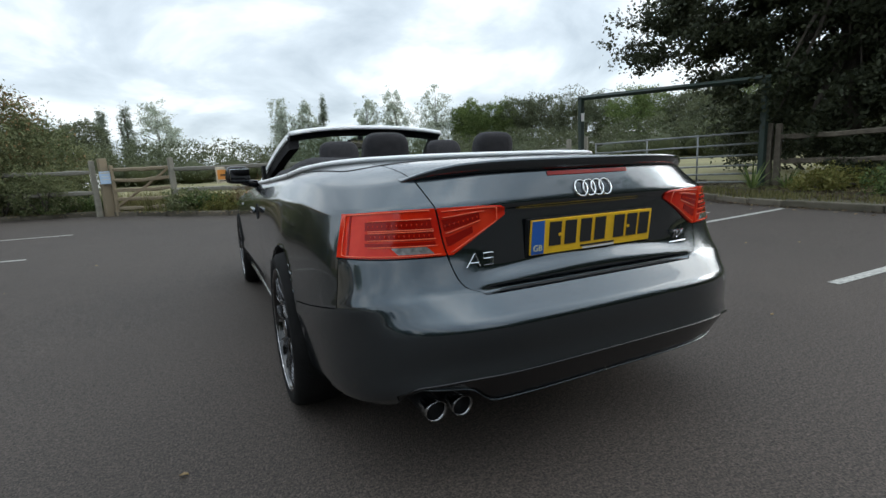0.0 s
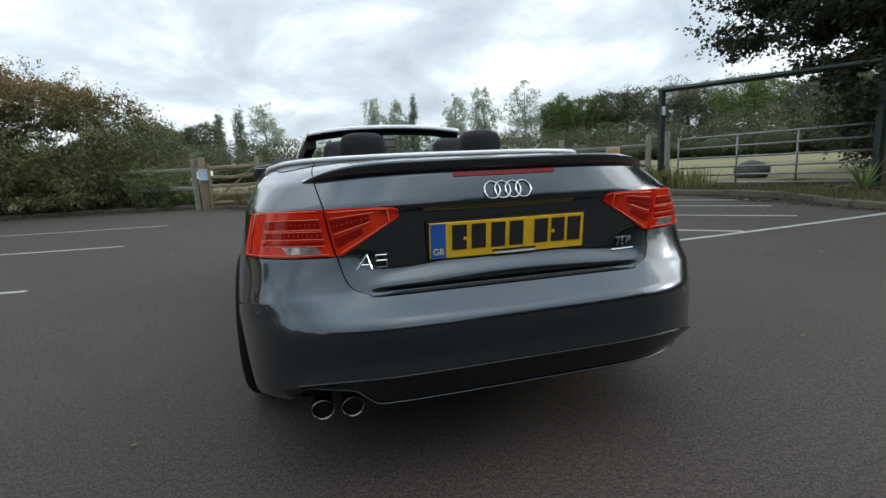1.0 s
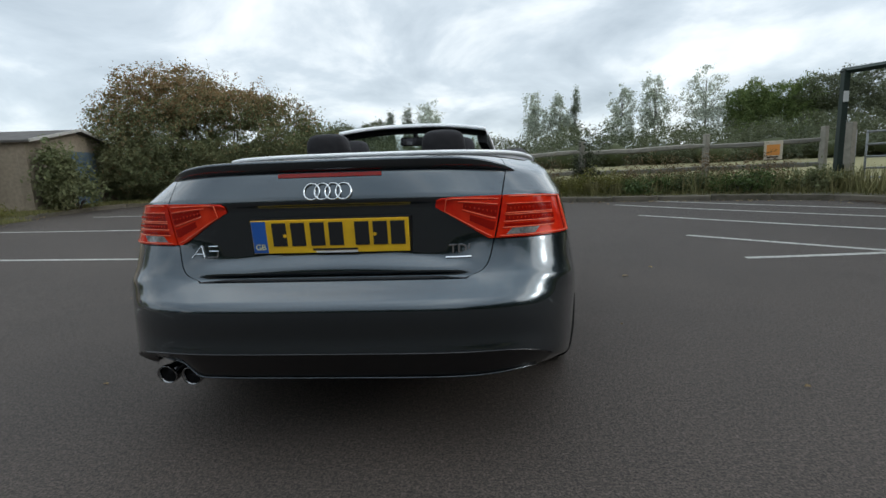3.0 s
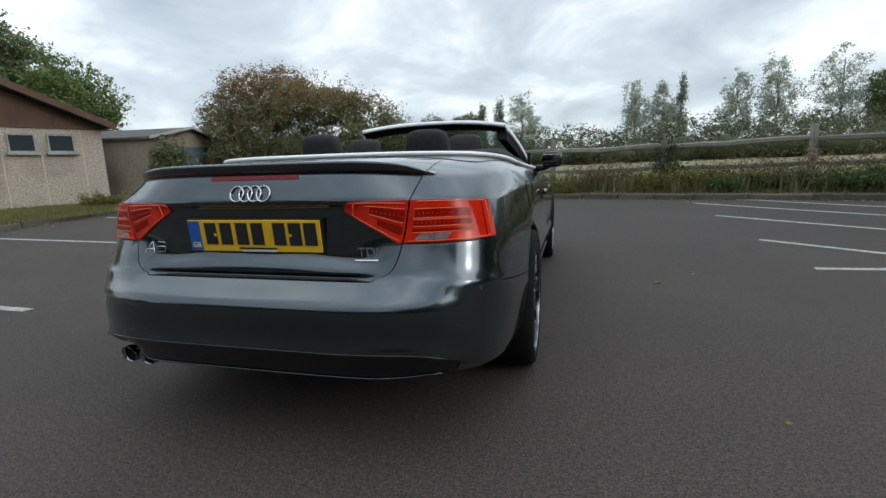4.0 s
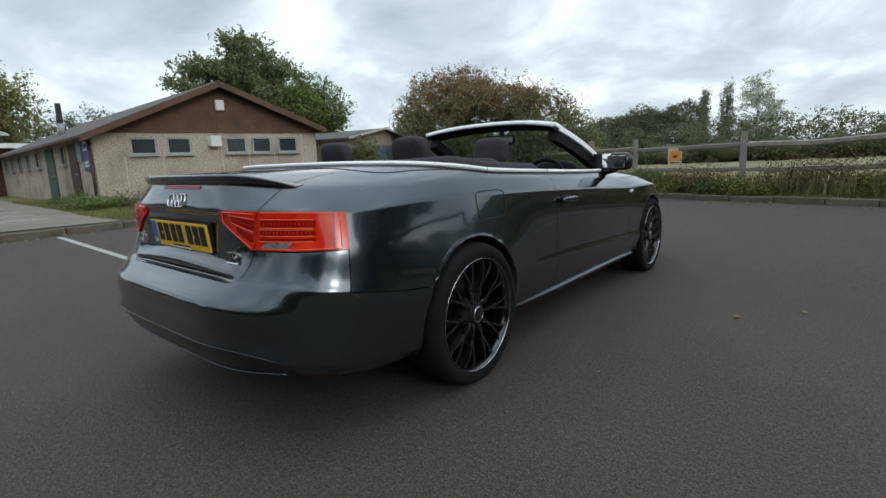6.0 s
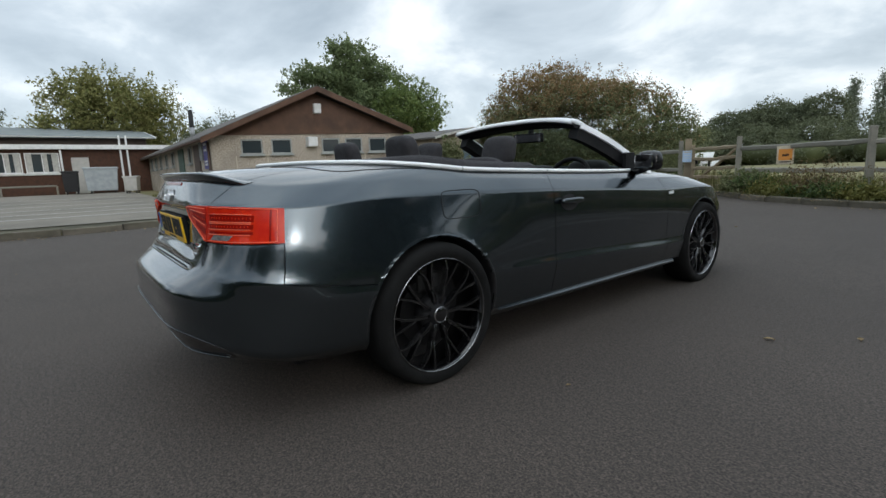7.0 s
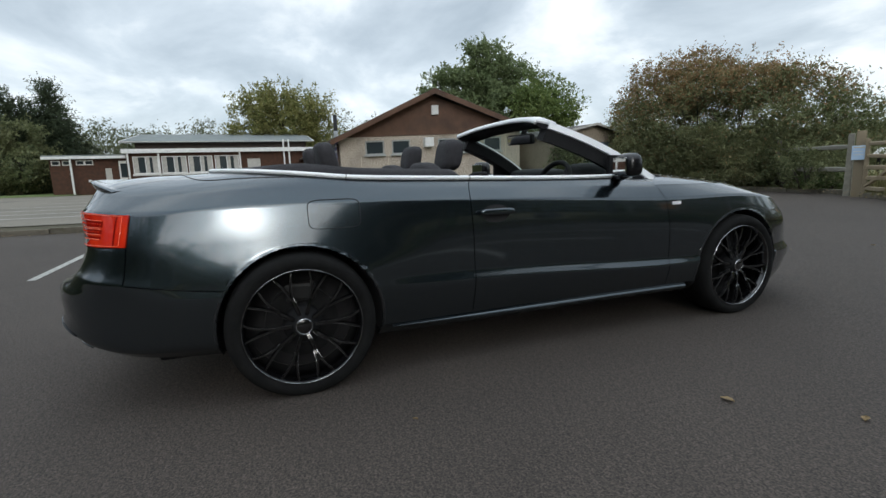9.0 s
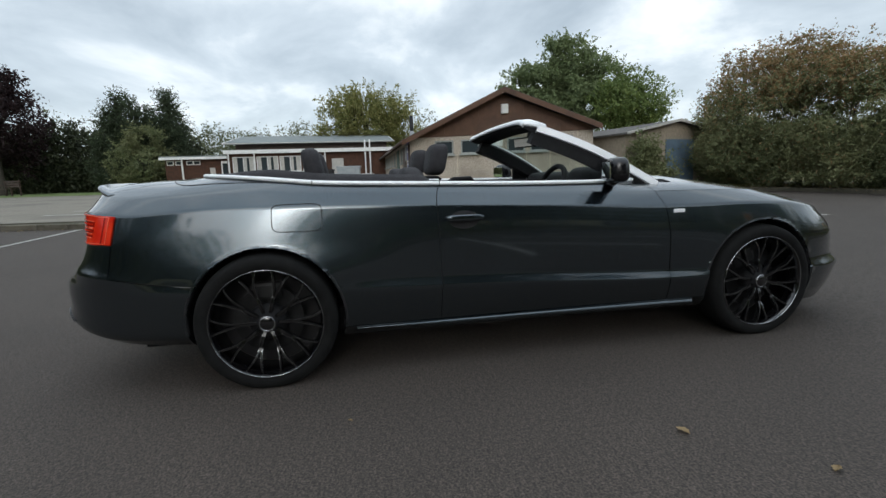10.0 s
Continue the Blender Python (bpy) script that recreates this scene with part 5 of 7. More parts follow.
M["screen_glass"] = glass_mat("windscreen_glass", (0.74, 0.82, 0.78))
M["mirror_glass"] = material("mirror_glass", (0.75, 0.77, 0.78), 0.02, 1.0)

car = thing("car", "dark metallic grey open convertible car, roof down, on tarmac", "car")
car.matrix_basis = pose(-0.031, 0, -0.002, 0, 0.65, 0.7)


def prof(*pairs):
    xs, vs = [p[0] for p in pairs], [p[1] for p in pairs]

    def f(x):
        if x <= xs[0]:
            return vs[0]
        for i in range(len(xs) - 1):
            if x <= xs[i + 1]:
                t = (x - xs[i]) / (xs[i + 1] - xs[i])
                n = len(xs)
                m0 = (vs[i + 1] - vs[max(0, i - 1)]) / (xs[i + 1] - xs[max(0, i - 1)])
                m1 = (vs[min(n - 1, i + 2)] - vs[i]) / (xs[min(n - 1, i + 2)] - xs[i])
                h = xs[i + 1] - xs[i]
                t2, t3 = t * t, t * t * t
                return (2 * t3 - 3 * t2 + 1) * vs[i] + (t3 - 2 * t2 + t) * h * m0 + (-2 * t3 + 3 * t2) * vs[i + 1] + (t3 - t2) * h * m1
        return vs[-1]

    return f


# each level is one line round the car: rear end, front end, half width, height, corner shapes, lid edge, bumper joint, door gaps
LEVELS = [
    dict(yr=-0.968, yf=3.67, w=prof((-1, 0.765), (-0.6, 0.80), (-0.2, 0.825), (0.4, 0.815), (2.3, 0.815), (2.9, 0.83), (3.4, 0.86)), z=prof((-0.95, 0.30), (-0.86, 0.308), (-0.80, 0.288), (-0.72, 0.265), (-0.6, 0.25), (-0.3, 0.235), (0.4, 0.215), (2.4, 0.20), (3.0, 0.17), (3.4, 0.15)), nr=5.2, cr=-0.10, nf=3.0, cf=2.6, lid=0.50, joint=-0.62, da=0.83, db=2.18, hard=0.6),
    dict(yr=-1.026, yf=3.69, w=prof((-1, 0.815), (-0.6, 0.85), (0, 0.89), (0.5, 0.868), (2.2, 0.868), (2.75, 0.90)), z=prof((-1.0, 0.407), (-0.95, 0.396), (-0.90, 0.362), (-0.86, 0.332), (-0.78, 0.305), (-0.70, 0.295), (-0.5, 0.29), (-0.3, 0.285), (0.4, 0.275), (2.3, 0.265), (3.5, 0.24)), nr=5.2, cr=-0.05, nf=3.1, cf=2.6, lid=0.50, joint=-0.64, da=0.84, db=2.175, hard=0.85),
    dict(yr=-1.026, yf=3.75, w=prof((-1, 0.835), (-0.5, 0.885), (0, 0.924), (0.5, 0.902), (2.2, 0.906), (2.75, 0.922)), z=prof((-1.0, 0.560), (-0.6, 0.52), (0.4, 0.47), (1.2, 0.445), (2.15, 0.395), (3.5, 0.38)), nr=4.5, cr=-0.05, nf=3.1, cf=2.6, lid=0.47, joint=-0.67, da=0.85, db=2.17, hard=0.8),
    dict(yr=-0.932, yf=3.69, w=prof((-1, 0.86), (-0.65, 0.864), (-0.45, 0.882), (-0.25, 0.907), (0, 0.929), (0.25, 0.915), (0.5, 0.896), (0.9, 0.891), (2.0, 0.890), (2.3, 0.897), (2.75, 0.918)), z=prof((-1.0, 0.616), (-0.9, 0.622), (-0.68, 0.585), (-0.32, 0.535), (0.4, 0.515), (1.2, 0.49), (2.2, 0.44), (3.5, 0.45)), nr=6.0, cr=-0.04, nf=3.0, cf=2.6, lid=0.425, joint=-0.68, da=0.85, db=2.168, hard=0.5),
    dict(yr=-0.912, yf=3.688, w=prof((-1, 0.861), (-0.65, 0.862), (-0.45, 0.880), (-0.25, 0.904), (0, 0.925), (0.25, 0.913), (0.5, 0.897), (0.9, 0.891), (2.0, 0.892), (2.3, 0.898), (2.75, 0.917)), z=prof((-1.0, 0.648), (-0.88, 0.648), (-0.68, 0.612), (-0.32, 0.568), (0.4, 0.548), (1.2, 0.52), (2.2, 0.475), (3.5, 0.47)), nr=5.8, cr=-0.035, nf=3.0, cf=2.6, lid=0.492, joint=-0.678, da=0.849, db=2.167, hard=0.0),
    dict(yr=-0.882, yf=3.68, w=prof((-1, 0.860), (-0.65, 0.853), (-0.45, 0.859), (-0.25, 0.874), (-0.05, 0.889), (0.15, 0.892), (0.35, 0.888), (0.6, 0.889), (2.2, 0.899), (2.75, 0.91)), z=prof((-1.0, 0.742), (-0.6, 0.736), (0.4, 0.715), (2.2, 0.655), (3.5, 0.58)), nr=5.25, cr=-0.02, nf=3.0, cf=2.6, lid=0.535, joint=-0.665, da=0.845, db=2.16, hard=0.0),
    dict(yr=-0.897, yf=3.54, w=prof((-1, 0.836), (-0.65, 0.828), (-0.45, 0.832), (-0.25, 0.842), (-0.05, 0.853), (0.1, 0.861), (0.3, 0.870), (0.7, 0.880), (2.2, 0.888), (2.75, 0.892)), z=prof((-1.0, 0.880), (-0.85, 0.884), (-0.6, 0.866), (-0.3, 0.882), (0.0, 0.885), (0.45, 0.875), (0.87, 0.862), (1.5, 0.835), (2.15, 0.80), (2.8, 0.80), (3.2, 0.757), (3.5, 0.71)), nr=4.4, cr=0.0, nf=2.8, cf=2.6, lid=0.568, joint=-0.645, da=0.835, db=2.135, hard=0.9),
    dict(yr=-0.858, yf=3.24, w=prof((-1, 0.785), (-0.6, 0.78), (-0.3, 0.798), (0.0, 0.812), (0.5, 0.834), (0.9, 0.838), (2.2, 0.835), (2.75, 0.80)), z=prof((-1.0, 0.984), (-0.84, 0.978), (-0.74, 0.958), (-0.62, 0.950), (-0.3, 0.955), (0.0, 0.955), (0.5, 0.94), (0.87, 0.925), (1.5, 0.90), (2.15, 0.885), (2.8, 0.868), (3.2, 0.822)), nr=3.7, cr=0.05, nf=2.4, cf=2.4, lid=0.59, joint=-0.50, da=0.845, db=2.10, hard=0.6),
    dict(yr=-0.37, yf=2.38, w=prof((-0.4, 0.78), (0.3, 0.795), (0.9, 0.80), (1.6, 0.795), (2.1, 0.76)), z=prof((-0.37, 1.036), (-0.15, 1.026), (0.1, 1.004), (0.3, 0.985), (0.86, 0.963), (1.5, 0.945), (2.06, 0.942), (2.2, 0.957), (2.38, 0.985)), nr=3.3, cr=0.5, nf=2.3, cf=1.75, lid=0.58, joint=-0.10, da=0.86, db=2.06, hard=0.0),
]
SEG_C = [24, 14, 54, 32, 56]
SEG_R = [3, 8, 4, 6, 14, 16, 6, 12]


def level_line(L):
    """One half of a level: rear centre, round the side, to front centre."""
    pts = []
    for i in range(121):
        a = math.pi / 2 * i / 120
        y = L["cr"] - (L["cr"] - L["yr"]) * math.cos(a) ** (2 / L["nr"])
        pts.append((L["w"](y) * math.sin(a) ** (2 / L["nr"]), y))
    for i in range(1, 120):
        y = L["cr"] + (L["cf"] - L["cr"]) * i / 120
        pts.append((L["w"](y), y))
    for i in range(121):
        a = math.pi / 2 * (1 - i / 120)
        y = L["cf"] + (L["yf"] - L["cf"]) * math.cos(a) ** (2 / L["nf"])
        pts.append((L["w"](y) * math.sin(a) ** (2 / L["nf"]), y))
    p = np.array(pts)
    s = np.r_[0, np.cumsum(np.hypot(*np.diff(p, axis=0).T))]
    k = np.argmax(p[:, 1] > L["cr"])
    s1 = np.interp(L["lid"], p[:k, 0], s[:k])
    marks = [0.0, s1] + [float(np.interp(L[key], p[:, 1], s)) for key in ("joint", "da", "db")] + [s[-1]]
    t = np.concatenate([np.linspace(a, b, n, endpoint=False) for a, b, n in zip(marks, marks[1:], SEG_C)] + [[marks[-1]]])
    x, y = np.interp(t, s, p[:, 0]), np.interp(t, s, p[:, 1])
    return np.stack([x, y, [L["z"](v) for v in y]], 1)


ctrl = np.array([level_line(L) for L in LEVELS])
NC = ctrl.shape[1]
rows = []
for i, n in enumerate(SEG_R):
    a, b = ctrl[i], ctrl[i + 1]
    seg = b - a
    ln = np.linalg.norm(seg, axis=1)[:, None]

    def tangent(j):
        if j == 0:
            return (ctrl[1] - ctrl[0]) / np.linalg.norm(ctrl[1] - ctrl[0], axis=1)[:, None]
        if j == len(ctrl) - 1:
            return (ctrl[-1] - ctrl[-2]) / np.linalg.norm(ctrl[-1] - ctrl[-2], axis=1)[:, None]
        u, v = ctrl[j] - ctrl[j - 1], ctrl[j + 1] - ctrl[j]
        lu, lv = np.linalg.norm(u, axis=1)[:, None], np.linalg.norm(v, axis=1)[:, None]
        d = (u / lu * lv + v / lv * lu) / (lu + lv)
        return d / np.maximum(np.linalg.norm(d, axis=1)[:, None], 1e-6)

    own = seg / ln
    ha, hb = LEVELS[i]["hard"], LEVELS[i + 1]["hard"]
    ta, tb = (1 - ha) * tangent(i) + ha * own, (1 - hb) * tangent(i + 1) + hb * own
    for j in range(n):
        t = j / n
        rows.append((2 * t**3 - 3 * t**2 + 1) * a + (t**3 - 2 * t**2 + t) * ln * ta + (3 * t**2 - 2 * t**3) * b + (t**3 - t**2) * ln * tb)
rows.append(ctrl[-1])
G = np.array(rows)
for _ in range(10):  # fair the skin lengthways
    G[:, 1:-1] = 0.25 * G[:, :-2] + 0.5 * G[:, 1:-1] + 0.25 * G[:, 2:]
G[:, 0, 0] = 0.0
G[:, -1, 0] = 0.0


# the boot lid: an upright plate recess under the ridge, and a pressed ledge below it
def ramp(v, a, b):
    t = min(1.0, max(0.0, (v - a) / (b - a)))
    return t * t * (3 - 2 * t)


for i in range(sum(SEG_R[:3]) + 1, sum(SEG_R[:6])):
    for j in range(SEG_C[0] + 1):
        x, y, z = G[i, j]
        wide = 1 - ramp(x, 0.33, 0.50)
        y += (-0.880 - y) * ramp(0.874 - z, 0.0, 0.013) * ramp(z, 0.655, 0.70) * wide
        e = max(0.0, 1 - (x / 0.465) ** 2) ** 0.8
        ledge = min(1.0, max(0.0, (0.650 + 0.064 * e - z) / 0.064))
        y += (-0.916 - y) * ledge * e ** 0.5
        y += (-0.904 - y) * ramp(0.644 - z, 0.0, 0.008) * min(1.0, 2 * e)
        G[i, j, 1] = y
# the bumper rolls out again to a lip over its lower insert
for i in range(SEG_R[0] + 1, SEG_R[0] + SEG_R[1]):
    f = (i - SEG_R[0]) / SEG_R[1]
    for j in range(SEG_C[0] + 12):
        k = 0.008 * ramp(f, 0.0, 0.26) * (1 - ramp(f, 0.3, 0.8)) * (1 - ramp(j, SEG_C[0] + 4, SEG_C[0] + 12))
        G[i, j, 1] += k


def mirrored(p, s):
    """A point of the skin on either flank."""
    if s > 0:
        return (p[0], p[1], p[2])
    # the lower edge rises over the tailpipes
    n = min(1, max(0, (p[0] - 0.45) / 0.08)) * min(1, max(0, (0.715 - p[0]) / 0.06)) if p[1] < -0.7 else 0
    up = 0.05 * n * n * (3 - 2 * n) * min(1, max(0, (0.395 - p[2]) / 0.09))
    return (-p[0], p[1], p[2] + up)


RI = np.r_[0, np.cumsum(SEG_R)]
CI = np.r_[0, np.cumsum(SEG_C)]
NR = len(G)
ARCHES = ((0.004, 0.335, 0.366), (2.775, 0.335, 0.368))

# a ray target for things that lie on the skin
sv, sf = [], []
for s in (1, -1):
    o = len(sv)
    sv += [mirrored(p, s) for r in G for p in r]
    sf += [(o + i * NC + j, o + i * NC + j + 1, o + (i + 1) * NC + j + 1, o + (i + 1) * NC + j) for i in range(NR - 1) for j in range(NC - 1)]
SKIN = BVHTree.FromPolygons(sv, sf)


def on_skin(kind, a, b, off=0.0, side=1):
    """A point on the body. rear: at x, z; side: at y, z; top: at x, y."""
    o, d = {"rear": ((a, -3, b), (0, 1, 0)), "side": ((3 * side, a, b), (-side, 0, 0)), "top": ((a, b, 3), (0, 0, -1))}[kind]
    hit, nrm, _, _ = SKIN.ray_cast(Vector(o), Vector(d))
    if hit is None:
        return Vector(o) + Vector(d) * 2.1
    if nrm.dot(Vector(d)) > 0:
        nrm = -nrm
    return hit + nrm * off


def grid_at(c, r, off=0.0, side=1):
    """A point on the skin by column and row, lifted off it."""
    i, j = min(int(r), NR - 2), min(int(c), NC - 2)
    u, v = r - i, c - j
    p = (1 - u) * ((1 - v) * G[i, j] + v * G[i, j + 1]) + u * ((1 - v) * G[i + 1, j] + v * G[i + 1, j + 1])
    du = (1 - v) * (G[i + 1, j] - G[i, j]) + v * (G[i + 1, j + 1] - G[i, j + 1])
    dv = (1 - u) * (G[i, j + 1] - G[i, j]) + u * (G[i + 1, j + 1] - G[i + 1, j])
    n = np.cross(dv, du)
    n = n / (np.linalg.norm(n) or 1)
    p = p + n * off
    return Vector(mirrored(p, side))


def skirt(bm, depth=0.012, inset=0.0022, sharp=True, keep_mid=True):
    """Turns a skin piece into a panel: its rim drawn in a little and folded inwards."""
    bm.normal_update()
    rim = [e for e in bm.edges if len(e.link_faces) == 1 and not (keep_mid and all(abs(v.co.x) < 1e-5 for v in e.verts))]
    rv = {v for e in rim for v in e.verts}
    for v in rv:
        c = sum((f.calc_center_median() for f in v.link_faces), Vector()) / len(v.link_faces)
        d = c - v.co
        if abs(v.co.x) < 1e-5 and keep_mid:
            d.x = 0
        if d.length > 1e-6:
            v.co += d.normalized() * inset
    nrm = {v: v.normal.copy() for v in rv}
    new_v = {v: bm.verts.new(v.co - nrm[v] * depth) for v in rv}
    for e in rim:
        a, b = e.verts
        bm.faces.new((a, b, new_v[b], new_v[a]))
        e.smooth = not sharp
    return bm


def panel_bm(want, sides=(1,), trim=True):
    """The skin cells for which want(col, row) holds, with the wheel arches cut out."""
    bm = bmesh.new()
    for s in sides:
        vs = {}

        def vert(i, j):
            if (i, j) not in vs:
                vs[i, j] = bm.verts.new(mirrored(G[i, j], s))
            return vs[i, j]

        for i in range(NR - 1):
            for j in range(NC - 1):
                if not want(j, i):
                    continue
                quad = [(i, j), (i, j + 1), (i + 1, j + 1), (i + 1, j)]
                if trim:
                    inside = [any((G[q][1] - a) ** 2 + (G[q][2] - b) ** 2 < r * r for a, b, r in ARCHES) and G[q][0] > 0.5 for q in quad]
                    if all(inside):
                        continue
                q = [vert(*k) for k in quad]
                bm.faces.new(q if s > 0 else q[::-1])
        if trim:
            for (i, j), v in vs.items():
                for a, b, r in ARCHES:
                    d = math.hypot(v.co.y - a, v.co.z - b)
                    if d < r and abs(v.co.x) > 0.5:
                        v.co.y, v.co.z = a + (v.co.y - a) * r / d, b + (v.co.z - b) * r / d
    bmesh.ops.remove_doubles(bm, verts=bm.verts[:], dist=0.0002)
    bmesh.ops.dissolve_degenerate(bm, dist=0.0001, edges=bm.edges[:])
    loose = [v for v in bm.verts if not v.link_faces]
    bmesh.ops.delete(bm, geom=loose, context="VERTS")
    return bm


def panel(name, want, label="", sides=(1,), mat="paint", depth=0.012):
    bm = skirt(panel_bm(want, sides), depth)
    me = bpy.data.meshes.new(name)
    bm.to_mesh(me)
    bm.free()
    me.shade_smooth()
    me.materials.append(M[mat])
    ob = new(name, me)
    ob.parent = car
    return tagged(ob, label)


A1, A2, A3, A4 = CI[1], CI[2], CI[3], CI[4]
R1, R2, R3, _, R4, R5, R6 = RI[1:8]
fbump = lambda c: G[R3, min(c, NC - 1), 1] > 2.95
panel("boot_lid", lambda c, r: c < A1 and r >= R3, "dark grey metallic boot lid", (1, -1))
rear_part = lambda c: c < A3 and G[R2, c, 1] < 0.0
panel("rear_bumper", lambda c, r: (R1 <= r < R3 and rear_part(c)) or (r < R1 and A1 + 7 <= c and rear_part(c)) or (R3 <= r < R4 and A1 <= c < A2), "dark grey painted rear bumper", (1, -1))
panel("diffuser", lambda c, r: r < R1 and c < A1 + 7, "black lower bumper insert", (1, -1), "gloss_black")
for s in (1, -1):
    panel("rear_wing", lambda c, r: (A1 <= c < A2 and r >= R4) or (A2 <= c < A3 and r >= R3) or (A2 <= c < A3 and R1 <= r < R3 and not rear_part(c)), "dark grey rear quarter panel", (s,))
    panel("door", lambda c, r: A3 <= c < A4 and r >= R1, "dark grey closed car door", (s,))
    panel("front_wing", lambda c, r: A4 <= c and R1 <= r < R6 and (not fbump(c) or r >= R4), "dark grey front wing", (s,))
    panel("side_skirt", lambda c, r: r < R1 and not rear_part(c) and not fbump(c), "dark grey side skirt", (s,))
panel("front_bumper", lambda c, r: A4 <= c and r < R4 and fbump(c), "dark grey front bumper", (1, -1))
panel("bonnet", lambda c, r: A4 <= c and r >= R6, "dark grey bonnet", (1, -1))

# dark inner shell behind the gaps
bm = bmesh.new()
for s in (1, -1):
    vv = [[bm.verts.new(grid_at(j, i, -0.013, s)) for j in range(0, NC, 2)] for i in range(0, NR, 2)]
    for i in range(len(vv) - 1):
        for j in range(len(vv[0]) - 1):
            ps = (vv[i][j], vv[i][j + 1], vv[i + 1][j + 1], vv[i + 1][j])
            if any(math.hypot(p.co.y - a, p.co.z - b) < r + 0.03 and abs(p.co.x) > 0.5 for p in ps for a, b, r in ARCHES):
                continue
            bm.faces.new(ps)
part("inner_shell", bm, M["ink"], car)

# wheel arch lips and liners
for s in (1, -1):
    for a, b, r in ARCHES:
        bm = bmesh.new()
        n = 56
        prev = None
        for i in range(n + 1):
            t = radians(-13 + 206 * i / n)
            cy, cz = a + r * math.cos(t), b + r * math.sin(t)
            x0 = on_skin("side", a + (r + 0.012) * math.cos(t), max(0.2, b + (r + 0.012) * math.sin(t)), 0, s).x
            if abs(x0) < 0.6 or abs(x0) > 1.0:
                x0 = 0.885 * s
            ring = [bm.verts.new((x0 + s * dx, a + (r + dr) * math.cos(t), b + (r + dr) * math.sin(t))) for dx, dr in ((-0.006, 0.015), (0.0005, 0.011), (0.001, -0.001), (-0.03, -0.003), (-0.33, -0.006), (-0.33, -0.30))]
            if prev:
                for k in range(5):
                    bm.faces.new((prev[k], prev[k + 1], ring[k + 1], ring[k]))
            prev = ring
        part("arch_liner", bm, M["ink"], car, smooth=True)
part("underbody", boxes((-0.7, 0.7, -0.62, 3.1, 0.20, 0.27), bevel=0.02), M["matt_black"], car)
part("cabin_tub", boxes((-0.72, 0.72, -0.2, 2.3, 0.27, 0.34)), M["matt_black"], car)


def strip(bm, pts, w, up, h=0.0):
    """A ribbon along points, w wide across `up`, raised by h."""
    pts = [Vector(p) for p in pts]
    prev = None
    for i, p in enumerate(pts):
        d = (pts[min(i + 1, len(pts) - 1)] - pts[max(i - 1, 0)]).normalized()
        u = up(i, p) if callable(up) else Vector(up)
        n = d.cross(u).normalized()
        row = [bm.verts.new(q) for q in (p - u * w / 2, p - u * w * 0.42 + n * h, p + u * w * 0.42 + n * h, p + u * w / 2)]
        if prev:
            for k in range(3):
                bm.faces.new((prev[k], prev[k + 1], row[k + 1], row[k]))
        prev = row
    return bm


# bright belt trim round the cockpit
half = [grid_at(c, NR - 1.001, 0.004, 1) + Vector((0, 0, 0.004)) for c in range(0, A4 + 1)]
whole = [Vector((-p.x, p.y, p.z)) for p in half[:0:-1]] + half
part("belt_trim", tube(bmesh.new(), whole, [0.010 if p.y < 0.0 else 0.011 for p in whole], 8), M["chrome"], car, "satin bright metal trim", smooth=True)
for s in (1, -1):
    for y in (0.24, 0.865, 1.80):
        k = min(range(1, len(half) - 1), key=lambda i: abs(half[i].y - y))
        a, d = half[k], (half[k + 1] - half[k - 1]).normalized() * 0.0015
        part("trim_joint", tube(bmesh.new(), [Vector((s * q.x, q.y, q.z)) for q in (a - d, a + d)], 0.0116, 8), M["ink"], car)
# cockpit coaming inside the trim, and the folded-roof cover
bm = bmesh.new()
for s in (1, -1):
    prev = None
    for c in range(0, A4 + 4):
        p = grid_at(c, NR - 1.001, 0, s)
        inw = Vector((-p.x * (0.16 if p.y > 0.3 else 0.10), 0.16 if p.y < 0.0 else 0.16 * max(0, 1 - p.y / 0.3), 0))
        pad = 0.048 * (1 - ramp(p.y, 0.78, 0.88)) * (0.3 + 0.7 * ramp(p.y, -0.30, 0.05))
        ring = [bm.verts.new(p + inw * f + Vector((0, 0, dz))) for f, dz in ((0.0, 0.0), (0.10, 0.002 + 0.6 * pad), (0.32, 0.004 + pad), (0.75, 0.9 * pad), (1.0, -0.02), (1.05, -0.3))]
        if prev:
            for k in range(5):
                bm.faces.new((prev[k], prev[k + 1], ring[k + 1], ring[k]))
        prev = ring
bmesh.ops.remove_doubles(bm, verts=bm.verts[:], dist=0.0005)
part("coaming", bm, M["fabric"], car, "black padded cockpit edge", smooth=True)
part("rear_shelf", boxes((-0.64, 0.64, -0.26, 0.2, 0.9, 1.012), bevel=0.04), M["fabric"], car)


def pillow(w, d, h, top=0.8, lean=0.0, puff=0.35, n=10):
    """A cushion: a rounded block narrowing upwards."""
    bm = bmesh.new()
    bmesh.ops.create_cube(bm, size=2.0)
    bmesh.ops.subdivide_edges(bm, edges=bm.edges[:], cuts=n, use_grid_fill=True)
    for v in bm.verts:
        x, y, z = v.co
        c = Vector((x, y, z))
        p = 3.6
        k = (abs(x) ** p + abs(y) ** p + abs(z) ** p) ** (1 / p)
        c = c / k
        f = 1 + (top - 1) * (c.z + 1) / 2
        v.co = Vector((c.x * w / 2 * f, c.y * d / 2 * (1 - puff * 0.3 * (c.z + 1)) + lean * (c.z + 1) / 2, (c.z + 1) * h / 2))
    return bm


